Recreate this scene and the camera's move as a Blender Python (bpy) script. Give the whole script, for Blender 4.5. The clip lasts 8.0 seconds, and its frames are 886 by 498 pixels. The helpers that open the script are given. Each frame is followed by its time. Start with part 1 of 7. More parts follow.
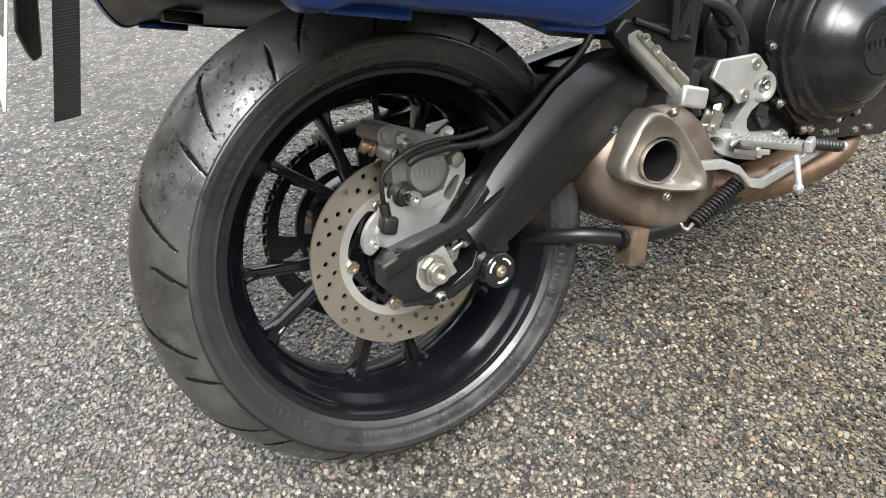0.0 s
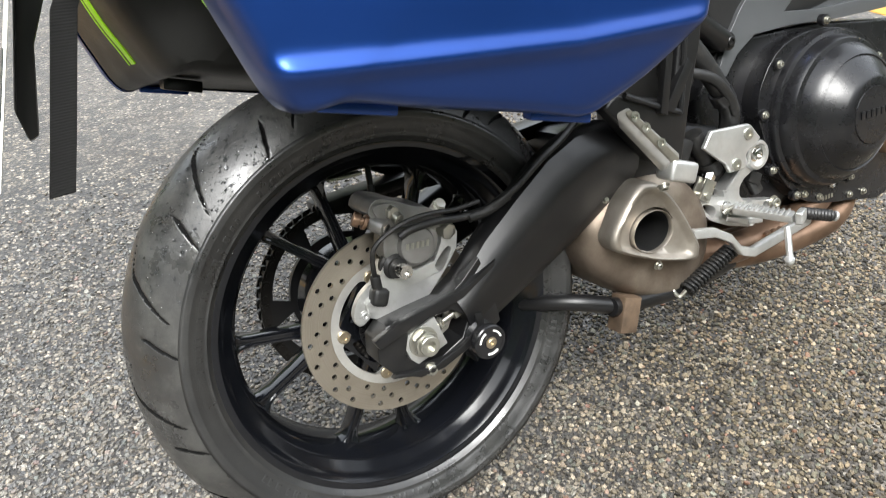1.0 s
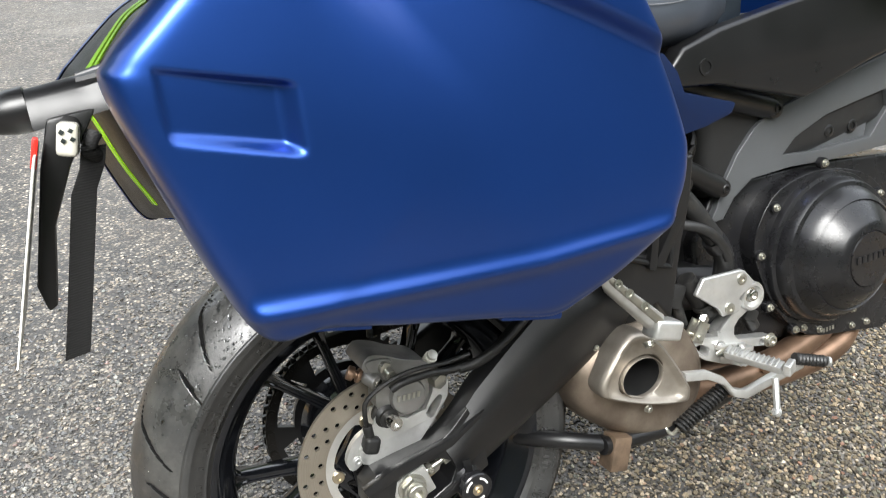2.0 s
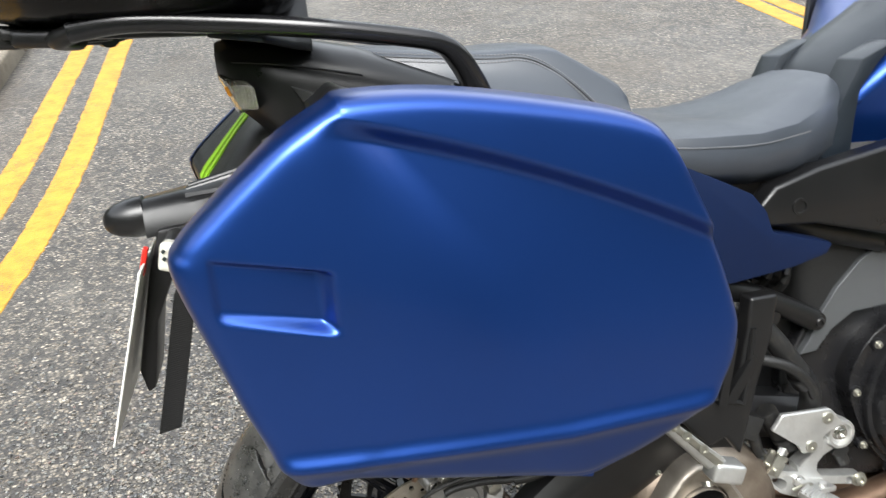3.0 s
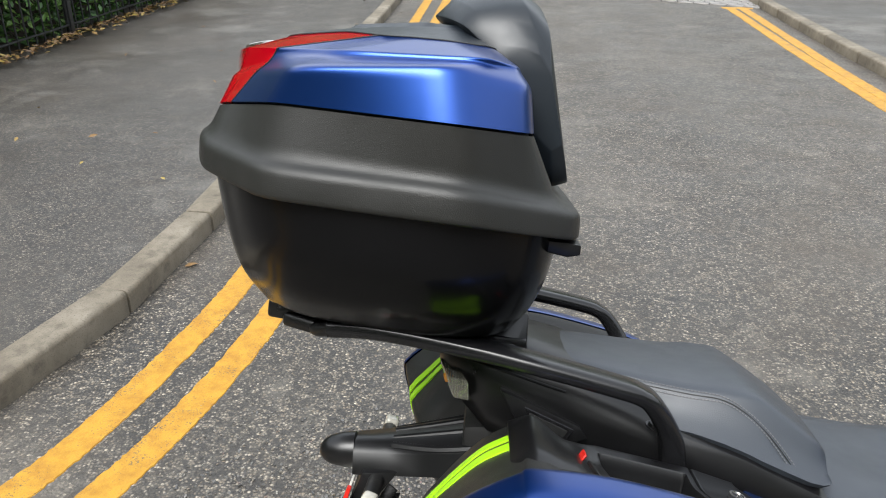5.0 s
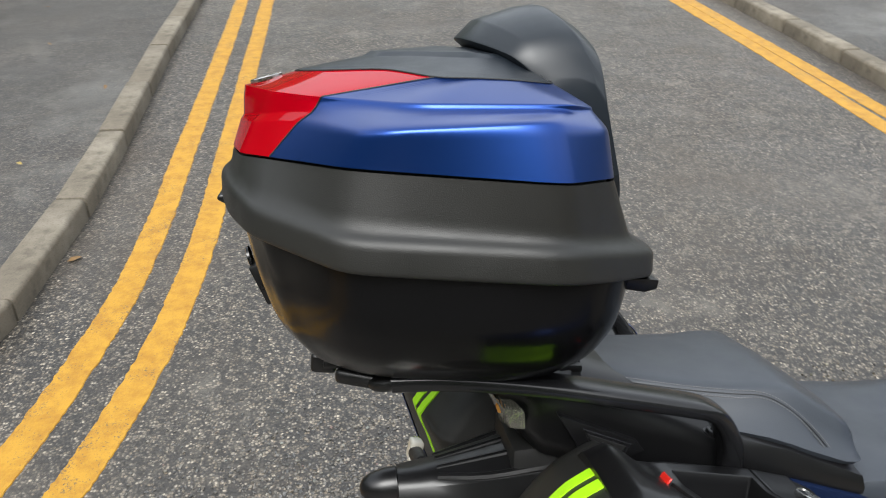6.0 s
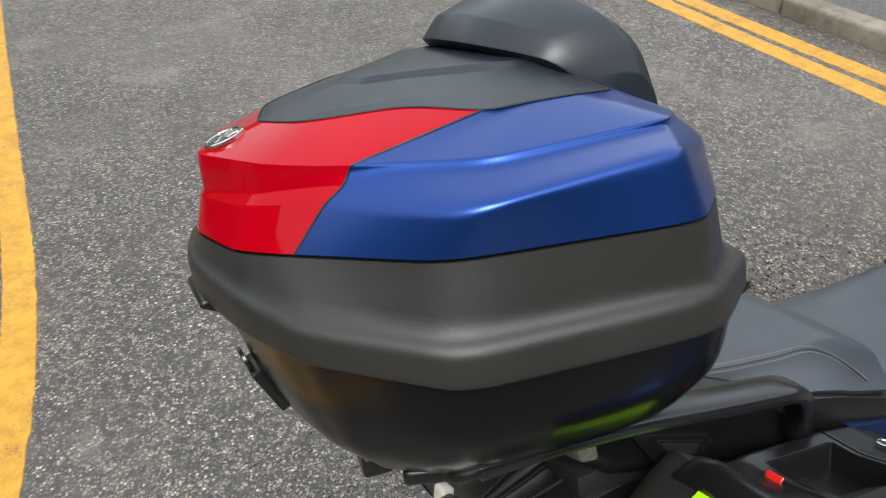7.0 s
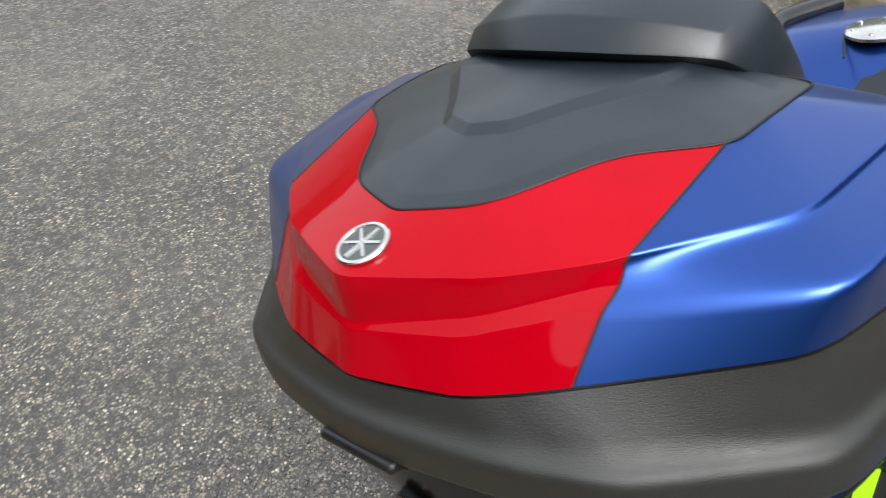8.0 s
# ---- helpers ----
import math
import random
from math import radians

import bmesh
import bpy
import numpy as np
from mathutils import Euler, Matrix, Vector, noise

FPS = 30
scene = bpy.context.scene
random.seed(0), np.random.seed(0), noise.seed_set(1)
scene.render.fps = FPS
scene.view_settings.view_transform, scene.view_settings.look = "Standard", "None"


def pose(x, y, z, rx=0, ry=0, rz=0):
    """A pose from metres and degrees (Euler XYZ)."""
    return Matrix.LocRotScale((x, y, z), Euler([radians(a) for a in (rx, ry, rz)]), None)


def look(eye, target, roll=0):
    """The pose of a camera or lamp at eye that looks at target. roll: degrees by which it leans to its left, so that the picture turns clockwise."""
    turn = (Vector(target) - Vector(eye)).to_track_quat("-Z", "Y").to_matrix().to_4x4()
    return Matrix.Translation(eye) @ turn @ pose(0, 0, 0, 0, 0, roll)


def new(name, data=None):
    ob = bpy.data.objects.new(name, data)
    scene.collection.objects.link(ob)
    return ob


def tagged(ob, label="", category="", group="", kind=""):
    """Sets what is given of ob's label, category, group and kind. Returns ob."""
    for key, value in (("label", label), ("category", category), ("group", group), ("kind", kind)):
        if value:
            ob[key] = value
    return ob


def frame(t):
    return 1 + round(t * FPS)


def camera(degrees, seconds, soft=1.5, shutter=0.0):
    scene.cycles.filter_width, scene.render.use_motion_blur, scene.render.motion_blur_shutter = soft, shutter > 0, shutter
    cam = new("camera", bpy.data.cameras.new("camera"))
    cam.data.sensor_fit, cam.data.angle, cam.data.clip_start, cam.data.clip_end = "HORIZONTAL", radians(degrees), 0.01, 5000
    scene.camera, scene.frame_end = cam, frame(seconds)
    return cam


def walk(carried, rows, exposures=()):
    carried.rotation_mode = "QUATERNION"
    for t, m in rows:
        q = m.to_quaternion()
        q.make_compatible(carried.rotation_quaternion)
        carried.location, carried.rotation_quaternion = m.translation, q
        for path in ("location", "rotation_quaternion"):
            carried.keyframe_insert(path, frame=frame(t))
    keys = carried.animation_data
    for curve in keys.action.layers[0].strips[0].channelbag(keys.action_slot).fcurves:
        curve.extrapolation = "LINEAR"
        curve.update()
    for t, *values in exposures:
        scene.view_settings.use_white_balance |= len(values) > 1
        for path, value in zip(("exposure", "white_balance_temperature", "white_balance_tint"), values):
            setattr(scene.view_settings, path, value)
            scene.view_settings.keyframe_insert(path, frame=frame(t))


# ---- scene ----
# exposure along the walk (seconds, stops)
EXPOSURES = [(0.0, 1.85), (1.0, 1.9), (1.7, 1.9), (2.8, 1.8), (3.5, 1.55), (4.5, 1.3), (6.0, 1.0), (6.5, 1.02), (7.2, 1.15), (8.0, 1.2)]

cam = camera(58.1, 8.0, 1.0, 0.25)
PATH = [
    (0, (-0.1791, -0.6040, 0.8993), (0.5181, 0.8708, -0.2577), -2.57),
    (0.5, (-0.1749, -0.6013, 0.9075), (0.5253, 0.8872, -0.2300), -2.58),
    (1, (-0.1512, -0.5930, 0.9430), (0.5515, 0.9259, -0.1521), -2.26),
    (1.5, (-0.1196, -0.5824, 1.0151), (0.5676, 0.9726, -0.0384), -2.17),
    (1.7, (-0.1041, -0.5838, 1.0485), (0.5665, 0.9876, 0.0087), -2.32),
    (2.8, (0.0251, -0.5762, 1.2174), (0.3638, 1.0930, 0.1690), -3.69),
    (3, (0.0429, -0.5731, 1.2453), (0.2883, 1.1191, 0.2078), -3.83),
    (3.5, (0.0566, -0.5734, 1.3203), (0.0488, 1.1757, 0.3503), -3.45),
    (4, (0.0642, -0.5579, 1.3954), (-0.1187, 1.2314, 0.5209), -2.12),
    (4.5, (0.0739, -0.5390, 1.4637), (-0.1902, 1.2610, 0.6327), -0.94),
    (4.7, (0.0711, -0.5336, 1.4882), (-0.2034, 1.2617, 0.6507), -0.51),
    (5.8, (-0.1132, -0.4661, 1.5921), (-0.0859, 1.2777, 0.6130), 1.11),
    (6, (-0.1769, -0.4434, 1.6091), (-0.0485, 1.2774, 0.5980), 0.10),
    (6.5, (-0.2830, -0.3622, 1.6315), (0.0905, 1.2691, 0.5363), -2.70),
    (7, (-0.3645, -0.1980, 1.6399), (0.2163, 1.3055, 0.4559), -3.97),
    (7.5, (-0.4310, -0.0419, 1.6399), (0.3701, 1.2836, 0.3745), -3.51),
    (8, (-0.5376, 0.1413, 1.6500), (0.4993, 1.2075, 0.3129), -3.44),
]
walk(cam, [(t, look(eye, target, roll)) for t, eye, target, roll in PATH], EXPOSURES)

# ---- light ----
SUN_TURN, SUN_UP = radians(200), radians(55)
world = bpy.data.worlds.new("overcast_sky")
scene.world = world
world.use_nodes = True
wn, wl = world.node_tree.nodes, world.node_tree.links
sky = wn.new("ShaderNodeTexSky")
sky.sky_type, sky.sun_disc = "NISHITA", False
sky.sun_elevation, sky.sun_rotation = SUN_UP, SUN_TURN
sky.dust_density, sky.air_density = 4.0, 1.2
soft = wn.new("ShaderNodeHueSaturation")
soft.inputs["Saturation"].default_value = 0.15
wl.new(sky.outputs[0], soft.inputs["Color"])
veil = wn.new("ShaderNodeMix")
veil.data_type = "RGBA"
veil.inputs["Factor"].default_value = 0.30
veil.inputs[7].default_value = (6.2, 6.95, 7.8, 1.0)
wl.new(soft.outputs[0], veil.inputs[6])
wl.new(veil.outputs[2], wn["Background"].inputs["Color"])
wn["Background"].inputs["Strength"].default_value = 0.15
sun = new("sun", bpy.data.lights.new("sun", "SUN"))
sun.data.energy, sun.data.angle, sun.data.color = 1.3, radians(28), (0.98, 0.98, 0.95)
# the sky's sun_rotation turns clockwise from +y seen from above
sun_way = Vector((math.sin(SUN_TURN) * math.cos(SUN_UP), math.cos(SUN_TURN) * math.cos(SUN_UP), math.sin(SUN_UP)))
sun.matrix_world = look(sun_way * 30, (0, 0, 0))


# ---- materials ----
class Nodes:
    def __init__(self, name):
        self.m = bpy.data.materials.new(name)
        self.m.use_nodes = True
        self.n, self.l = self.m.node_tree.nodes, self.m.node_tree.links
        self.p = self.n["Principled BSDF"]
        self.co = self.n.new("ShaderNodeTexCoord").outputs["Object"]

    def put(self, a, b):
        if isinstance(a, (int, float)):
            b.default_value = a
        elif isinstance(a, tuple):
            b.default_value = (*a, 1.0) if len(a) == 3 and b.type == "RGBA" else a
        else:
            self.l.new(a, b)

    def noise(self, scale, detail=4.0, rough=0.55, co=None):
        t = self.n.new("ShaderNodeTexNoise")
        t.inputs["Scale"].default_value, t.inputs["Detail"].default_value, t.inputs["Roughness"].default_value = scale, detail, rough
        self.l.new(co or self.co, t.inputs["Vector"])
        return t.outputs["Fac"]

    def voronoi(self, scale, out="Distance", feature="F1", co=None):
        t = self.n.new("ShaderNodeTexVoronoi")
        t.feature = feature
        t.inputs["Scale"].default_value = scale
        self.l.new(co or self.co, t.inputs["Vector"])
        return t.outputs[out]

    def warp(self, amount, scale):
        nz, wob = self.n.new("ShaderNodeTexNoise"), self.n.new("ShaderNodeVectorMath")
        nz.inputs["Scale"].default_value, nz.inputs["Detail"].default_value = scale, 6
        wob.operation = "MULTIPLY_ADD"
        self.l.new(self.co, nz.inputs["Vector"])
        self.l.new(nz.outputs["Color"], wob.inputs[0])
        wob.inputs[1].default_value = (amount,) * 3
        self.l.new(self.co, wob.inputs[2])
        return wob.outputs[0]

    def span(self, v, a, b, c=0.0, d=1.0):
        t = self.n.new("ShaderNodeMapRange")
        self.put(v, t.inputs["Value"])
        for k, x in zip(("From Min", "From Max", "To Min", "To Max"), (a, b, c, d)):
            t.inputs[k].default_value = x
        return t.outputs[0]

    def mix(self, f, a, b, kind="MIX"):
        t = self.n.new("ShaderNodeMix")
        t.data_type, t.blend_type = "RGBA", kind
        self.put(f, t.inputs["Factor"])
        self.put(a, t.inputs[6])
        self.put(b, t.inputs[7])
        return t.outputs[2]

    def ramp(self, f, stops, kind="LINEAR"):
        t = self.n.new("ShaderNodeValToRGB")
        t.color_ramp.interpolation = kind
        e = t.color_ramp.elements
        while len(e) < len(stops):
            e.new(0.5)
        for k, (x, c) in zip(e, stops):
            k.position, k.color = x, (*c, 1)
        self.put(f, t.inputs[0])
        return t.outputs[0]

    def math(self, op, a, b=0.0):
        t = self.n.new("ShaderNodeMath")
        t.operation = op
        self.put(a, t.inputs[0])
        self.put(b, t.inputs[1])
        return t.outputs[0]

    def bump(self, h, strength=0.3, far=0.001, normal=None):
        t = self.n.new("ShaderNodeBump")
        t.inputs["Strength"].default_value, t.inputs["Distance"].default_value = strength, far
        self.put(h, t.inputs["Height"])
        if normal:
            self.l.new(normal, t.inputs["Normal"])
        self.l.new(t.outputs[0], self.p.inputs["Normal"])
        return t.outputs[0]

    def set(self, **kw):
        for k, v in kw.items():
            self.put(v, self.p.inputs[k.replace("_", " ")])
        return self


def surface(name, rgb, rough, metal=0.0, var=0.12, vscale=9.0, rvar=0.08, bump=0.0, bscale=400.0, coat=0.0, dust=0.0, spec=0.5, coat_rough=0.06):
    """A plain painted, moulded or metal surface with slight mottling, fine grain and a little dust."""
    s = Nodes(name)
    big, fine = s.noise(vscale, 5), s.noise(bscale, 2)
    lo, hi = tuple(c * (1 - var) for c in rgb), tuple(min(1, c * (1 + var)) for c in rgb)
    col = s.ramp(big, [(0.3, lo), (0.7, hi)])
    if dust:
        d = s.span(s.noise(vscale * 3.1, 6, 0.65), 0.52, 0.75, 0.0, dust)
        col = s.mix(d, col, (0.22, 0.19, 0.15))
    r = s.span(s.noise(vscale * 2.3, 6, 0.6), 0.3, 0.7, max(0.02, rough - rvar), min(1, rough + rvar))
    s.set(Base_Color=col, Roughness=r, Metallic=metal, Coat_Weight=coat, Coat_Roughness=coat_rough, Specular_IOR_Level=spec)
    if bump:
        s.bump(fine, bump, 0.0006)
    return s.m


def asphalt(name, tone=1.0, cell=115.0, wet=0.6, far=0.004, dry=0.0):
    """Worn damp asphalt: mixed stone chips in dark binder, with broad damp patches and pale worn spots."""
    s = Nodes(name)
    wob = s.n.new("ShaderNodeVectorMath")
    wob.operation = "MULTIPLY_ADD"
    nz = s.n.new("ShaderNodeTexNoise")
    nz.inputs["Scale"].default_value = 60
    s.l.new(s.co, nz.inputs["Vector"])
    s.l.new(nz.outputs["Color"], wob.inputs[0])
    wob.inputs[1].default_value = (0.006, 0.006, 0.006)
    s.l.new(s.co, wob.inputs[2])
    co = wob.outputs[0]
    chip, dist = s.voronoi(cell, "Color", co=co), s.voronoi(cell, "Distance", co=co)
    pick = s.n.new("ShaderNodeSeparateColor")
    s.l.new(chip, pick.inputs[0])
    k = tone
    col = s.ramp(pick.outputs[0], [(0.0, (0.030 * k, 0.028 * k, 0.026 * k)), (0.30, (0.085 * k, 0.080 * k, 0.074 * k)), (0.50, (0.20 * k, 0.182 * k, 0.158 * k)), (0.66, (0.34 * k, 0.285 * k, 0.215 * k)),
                                   (0.80, (0.22 * k, 0.21 * k, 0.19 * k)), (0.90, (0.56 * k, 0.52 * k, 0.45 * k)), (1.0, (0.72 * k, 0.66 * k, 0.55 * k))])
    grit = s.span(s.noise(75, 3, 0.6), 0.34, 0.66, 0.35, 1.75)
    tint = s.n.new("ShaderNodeCombineColor")
    for socket in tint.inputs[:3]:
        s.l.new(grit, socket)
    col = s.mix(1.0, col, tint.outputs[0], "MULTIPLY")
    # larger pale cells paint stone sparkle into the colour, dark ones add contrast
    glint = s.n.new("ShaderNodeSeparateColor")
    s.l.new(s.voronoi(cell * 0.42, "Color", co=co), glint.inputs[0])
    col = s.mix(s.span(glint.outputs[0], 0.78, 0.84, 0.0, 0.5), col, (0.48 * k, 0.43 * k, 0.35 * k))
    col = s.mix(s.span(glint.outputs[1], 0.72, 0.80, 0.0, 0.75), col, (0.03 * k, 0.028 * k, 0.025 * k))
    gap = s.span(dist, 0.35, 0.60, 0.0, 0.85)
    col = s.mix(gap, col, (0.018 * k, 0.017 * k, 0.016 * k))
    broad = s.noise(0.8, 6, 0.62)
    col = s.mix(s.span(broad, 0.35, 0.72, 0.0, 0.22), col, (0.20 * k, 0.17 * k, 0.14 * k))
    spot = s.span(s.noise(1.7, 8, 0.72), 0.56, 0.70, 0.0, 0.5)
    col = s.mix(spot, col, (0.40 * k, 0.38 * k, 0.34 * k))
    stain = s.span(s.noise(1.1, 7, 0.68), 0.50, 0.66, 0.0, 0.55)
    col = s.mix(stain, col, (0.085 * k, 0.060 * k, 0.036 * k))
    worn = s.span(s.noise(0.42, 5, 0.6), 0.46, 0.62, 0.0, 0.22)
    col = s.mix(worn, col, (0.23 * k, 0.21 * k, 0.185 * k))
    crack = s.span(s.voronoi(0.55, "Distance", "DISTANCE_TO_EDGE", s.warp(0.35, 2.2)), 0.0, 0.012, 0.75, 0.0)
    col = s.mix(s.math("MULTIPLY", crack, s.span(s.noise(0.5, 2), 0.5, 0.6)), col, (0.03, 0.028, 0.026))
    col = s.mix(1.0, col, (1.05, 1.0, 0.93), "MULTIPLY")
    clump = s.span(s.noise(28, 4, 0.6), 0.52, 0.66, 0.0, 0.30)
    col = s.mix(s.math("MULTIPLY", clump, s.span(s.noise(0.9, 4), 0.42, 0.58)), col, (0.36 * k, 0.32 * k, 0.255 * k))
    if dry:
        patch = s.span(s.noise(0.9, 7, 0.66), 0.53, 0.63, 0.0, dry)
        col = s.mix(patch, col, (0.50 * k, 0.48 * k, 0.43 * k))
        moss = s.span(s.noise(0.6, 6, 0.66), 0.50, 0.62, 0.0, dry)
        col = s.mix(moss, col, (0.090 * k, 0.076 * k, 0.056 * k))
    fine = s.noise(900, 2)
    damp = s.span(s.noise(1.3, 6, 0.62), 0.40, 0.62)
    s.set(Base_Color=col, Roughness=s.span(damp, 0.0, 1.0, 0.60 - 0.32 * wet, 0.62), Specular_IOR_Level=0.85)
    h = s.math("ADD", s.math("MULTIPLY", s.math("SUBTRACT", 1.0, dist), pick.outputs[1]), s.math("MULTIPLY", fine, 0.2))
    s.bump(h, 0.95, far)
    return s.m


def chips():
    """Stone chips set in the road surface, of many colours, darker towards their base, greyed on one side with painted
    sky reflection, and a damp sheen.
    """
    s = Nodes("stone_chips")
    g = s.n.new("ShaderNodeNewGeometry").outputs["Random Per Island"]
    col = s.ramp(g, [(0.0, (0.020, 0.018, 0.015)), (0.16, (0.055, 0.050, 0.040)), (0.34, (0.13, 0.112, 0.080)), (0.52, (0.23, 0.195, 0.135)), (0.62, (0.10, 0.112, 0.094)), (0.72, (0.34, 0.28, 0.19)),
                     (0.80, (0.16, 0.142, 0.115)), (0.88, (0.46, 0.40, 0.30)), (0.935, (0.31, 0.24, 0.17)), (0.955, (0.27, 0.135, 0.095)), (0.97, (0.20, 0.23, 0.19)), (1.0, (0.56, 0.51, 0.42))])
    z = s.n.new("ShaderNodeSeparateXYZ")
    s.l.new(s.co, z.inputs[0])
    # each chip runs to near-black towards its base
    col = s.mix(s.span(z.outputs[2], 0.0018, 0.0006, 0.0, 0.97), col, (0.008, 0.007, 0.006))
    vein = s.span(s.noise(420, 4, 0.7), 0.38, 0.62, 0.0, 0.75)
    col = s.mix(vein, col, s.mix(1.0, col, (0.40, 0.37, 0.33), "MULTIPLY"))
    # mask along x broken by noise: chips turn browner and darker towards +x
    damp = s.math("ADD", z.outputs[0], s.math("MULTIPLY", s.noise(2.0, 4), 0.9))
    tan = s.span(damp, 0.35, 1.3, 0.0, 0.35)
    col = s.mix(tan, col, s.mix(1.0, col, (0.62, 0.50, 0.32), "MULTIPLY"))
    # towards -x the grey of reflected sky is put into the chip colour
    col = s.mix(s.span(damp, 1.0, 0.1, 0.0, 0.55), col, s.mix(0.65, col, (0.135, 0.138, 0.145)))
    s.set(Base_Color=col, Roughness=s.span(damp, 0.3, 1.2, 0.30, 0.52), Specular_IOR_Level=s.span(damp, 0.3, 1.2, 0.95, 0.35))
    s.bump(s.math("ADD", s.noise(420, 4, 0.7), s.voronoi(330)), 0.8, 0.0012)
    return s.m


def yellow_paint():
    """Thick road-marking paint, worn through to the asphalt in flecks."""
    s = Nodes("yellow_road_paint")
    wear = s.math("ADD", s.noise(160, 4, 0.7), s.math("MULTIPLY", s.noise(5, 5, 0.7), 0.55))
    dirt = s.span(s.noise(14, 6, 0.7), 0.42, 0.7)
    col = s.mix(dirt, (0.46, 0.245, 0.020), (0.31, 0.14, 0.011))
    col = s.mix(s.span(wear, 0.87, 0.97), col, (0.075, 0.065, 0.055))
    s.set(Base_Color=col, Roughness=0.55)
    s.bump(s.math("ADD", s.voronoi(120), s.noise(400)), 0.5, 0.0015)
    return s.m


def red_lens():
    s = Nodes("red_lens_plastic")
    n = s.noise(6, 3)
    s.set(Base_Color=s.ramp(n, [(0.3, (0.29, 0.0, 0.004)), (0.7, (0.35, 0.0, 0.007))]), Roughness=0.05, Coat_Weight=0.18, Coat_Roughness=0.008, Specular_IOR_Level=0.06)
    s.bump(s.noise(25, 2), 0.02, 0.001)
    return s.m


def clear_lens():
    s = Nodes("clear_ribbed_lens")
    s.set(Base_Color=(0.34, 0.33, 0.27), Roughness=0.12, Transmission_Weight=0.6, Coat_Weight=0.8)
    w = s.n.new("ShaderNodeTexWave")
    w.inputs["Scale"].default_value = 90
    s.l.new(s.co, w.inputs["Vector"])
    s.bump(w.outputs["Fac"], 0.6, 0.001)
    return s.m


def burnt_steel():
    """Muffler steel, heat-stained brown and dusty."""
    s = Nodes("heat_stained_steel")
    n = s.noise(9, 6, 0.65)
    col = s.ramp(n, [(0.25, (0.07, 0.054, 0.043)), (0.5, (0.19, 0.152, 0.118)), (0.75, (0.34, 0.30, 0.25))])
    s.set(Base_Color=col, Metallic=0.75, Roughness=s.span(s.noise(30, 5), 0.3, 0.7, 0.38, 0.6))
    s.bump(s.noise(300, 2), 0.1, 0.0005)
    return s.m


def disc_steel():
    """Brake track: brushed round the axle, with a brown bloom."""
    s = Nodes("brushed_disc_steel")
    sep = s.n.new("ShaderNodeSeparateXYZ")
    s.l.new(s.co, sep.inputs[0])
    zz = s.math("SUBTRACT", sep.outputs[2], 0.315)
    r = s.math("SQRT", s.math("ADD", s.math("MULTIPLY", sep.outputs[0], sep.outputs[0]), s.math("MULTIPLY", zz, zz)))
    c = s.n.new("ShaderNodeCombineXYZ")
    s.l.new(r, c.inputs[0])
    ring = s.noise(900, 3, 0.6, c.outputs[0])
    col = s.mix(s.noise(20, 5), (0.33, 0.29, 0.235), (0.50, 0.455, 0.39))
    col = s.mix(s.span(ring, 0.35, 0.65, 0, 0.4), col, (0.25, 0.21, 0.16))
    s.set(Base_Color=col, Metallic=0.9, Roughness=s.span(ring, 0.3, 0.7, 0.36, 0.52))
    s.bump(ring, 0.12, 0.0004)
    return s.m


def tyre_rubber(name, a, b, dull=0.5):
    """Rubber that is wet in patches, with a dull dusty film where it has dried."""
    s = Nodes(name)
    n = s.noise(11, 6, 0.65)
    col = s.ramp(n, [(0.3, a), (0.7, b)])
    film = s.span(s.noise(16, 7, 0.72), 0.46, 0.64, 0.0, dull)
    col = s.mix(film, col, (0.095, 0.094, 0.086))
    col = s.mix(s.span(s.noise(55, 6, 0.75), 0.58, 0.72, 0, 0.7 * dull), col, (0.13, 0.12, 0.105))
    pits = s.span(s.voronoi(380), 0.10, 0.30)
    wet = s.span(s.noise(14, 5, 0.7), 0.46, 0.60)
    s.set(Base_Color=col, Roughness=s.span(wet, 0, 1, 0.44, 0.22), Specular_IOR_Level=0.75)
    s.bump(s.math("ADD", s.noise(500, 3), s.math("MULTIPLY", pits, s.span(s.noise(20, 4), 0.5, 0.6))), 0.22, 0.0006)
    return s.m


def water_bead():
    s = Nodes("water_bead")
    s.set(Base_Color=(0.9, 0.92, 0.95), Roughness=0.02, Transmission_Weight=1.0, IOR=1.33)
    return s.m


def leaf_mat(name, a, b, c):
    s = Nodes(name)
    g = s.n.new("ShaderNodeNewGeometry").outputs["Random Per Island"]
    s.set(Base_Color=s.ramp(g, [(0.0, a), (0.6, b), (1.0, c)]), Roughness=0.42)
    return s.m


def kerb_concrete():
    """Old kerb concrete: tan, gritty, with dark grime and pale scuffs."""
    s = Nodes("kerb_concrete")
    tone = s.ramp(s.noise(3.0, 8, 0.65), [(0.30, (0.10, 0.085, 0.065)), (0.5, (0.19, 0.165, 0.125)), (0.7, (0.27, 0.24, 0.19))])
    grime = s.span(s.noise(11, 7, 0.7), 0.48, 0.68, 0.0, 0.65)
    col = s.mix(grime, tone, (0.055, 0.046, 0.034))
    col = s.mix(s.span(s.noise(170, 3), 0.55, 0.7, 0.0, 0.6), col, (0.06, 0.052, 0.042))
    each = s.n.new("ShaderNodeObjectInfo").outputs["Random"]
    col = s.mix(s.span(each, 0, 1, 0.0, 0.35), col, (0.12, 0.10, 0.075))
    s.set(Base_Color=col, Roughness=0.85)
    s.bump(s.math("ADD", s.noise(160, 4), s.math("MULTIPLY", s.noise(22, 5), 1.5)), 0.6, 0.002)
    return s.m


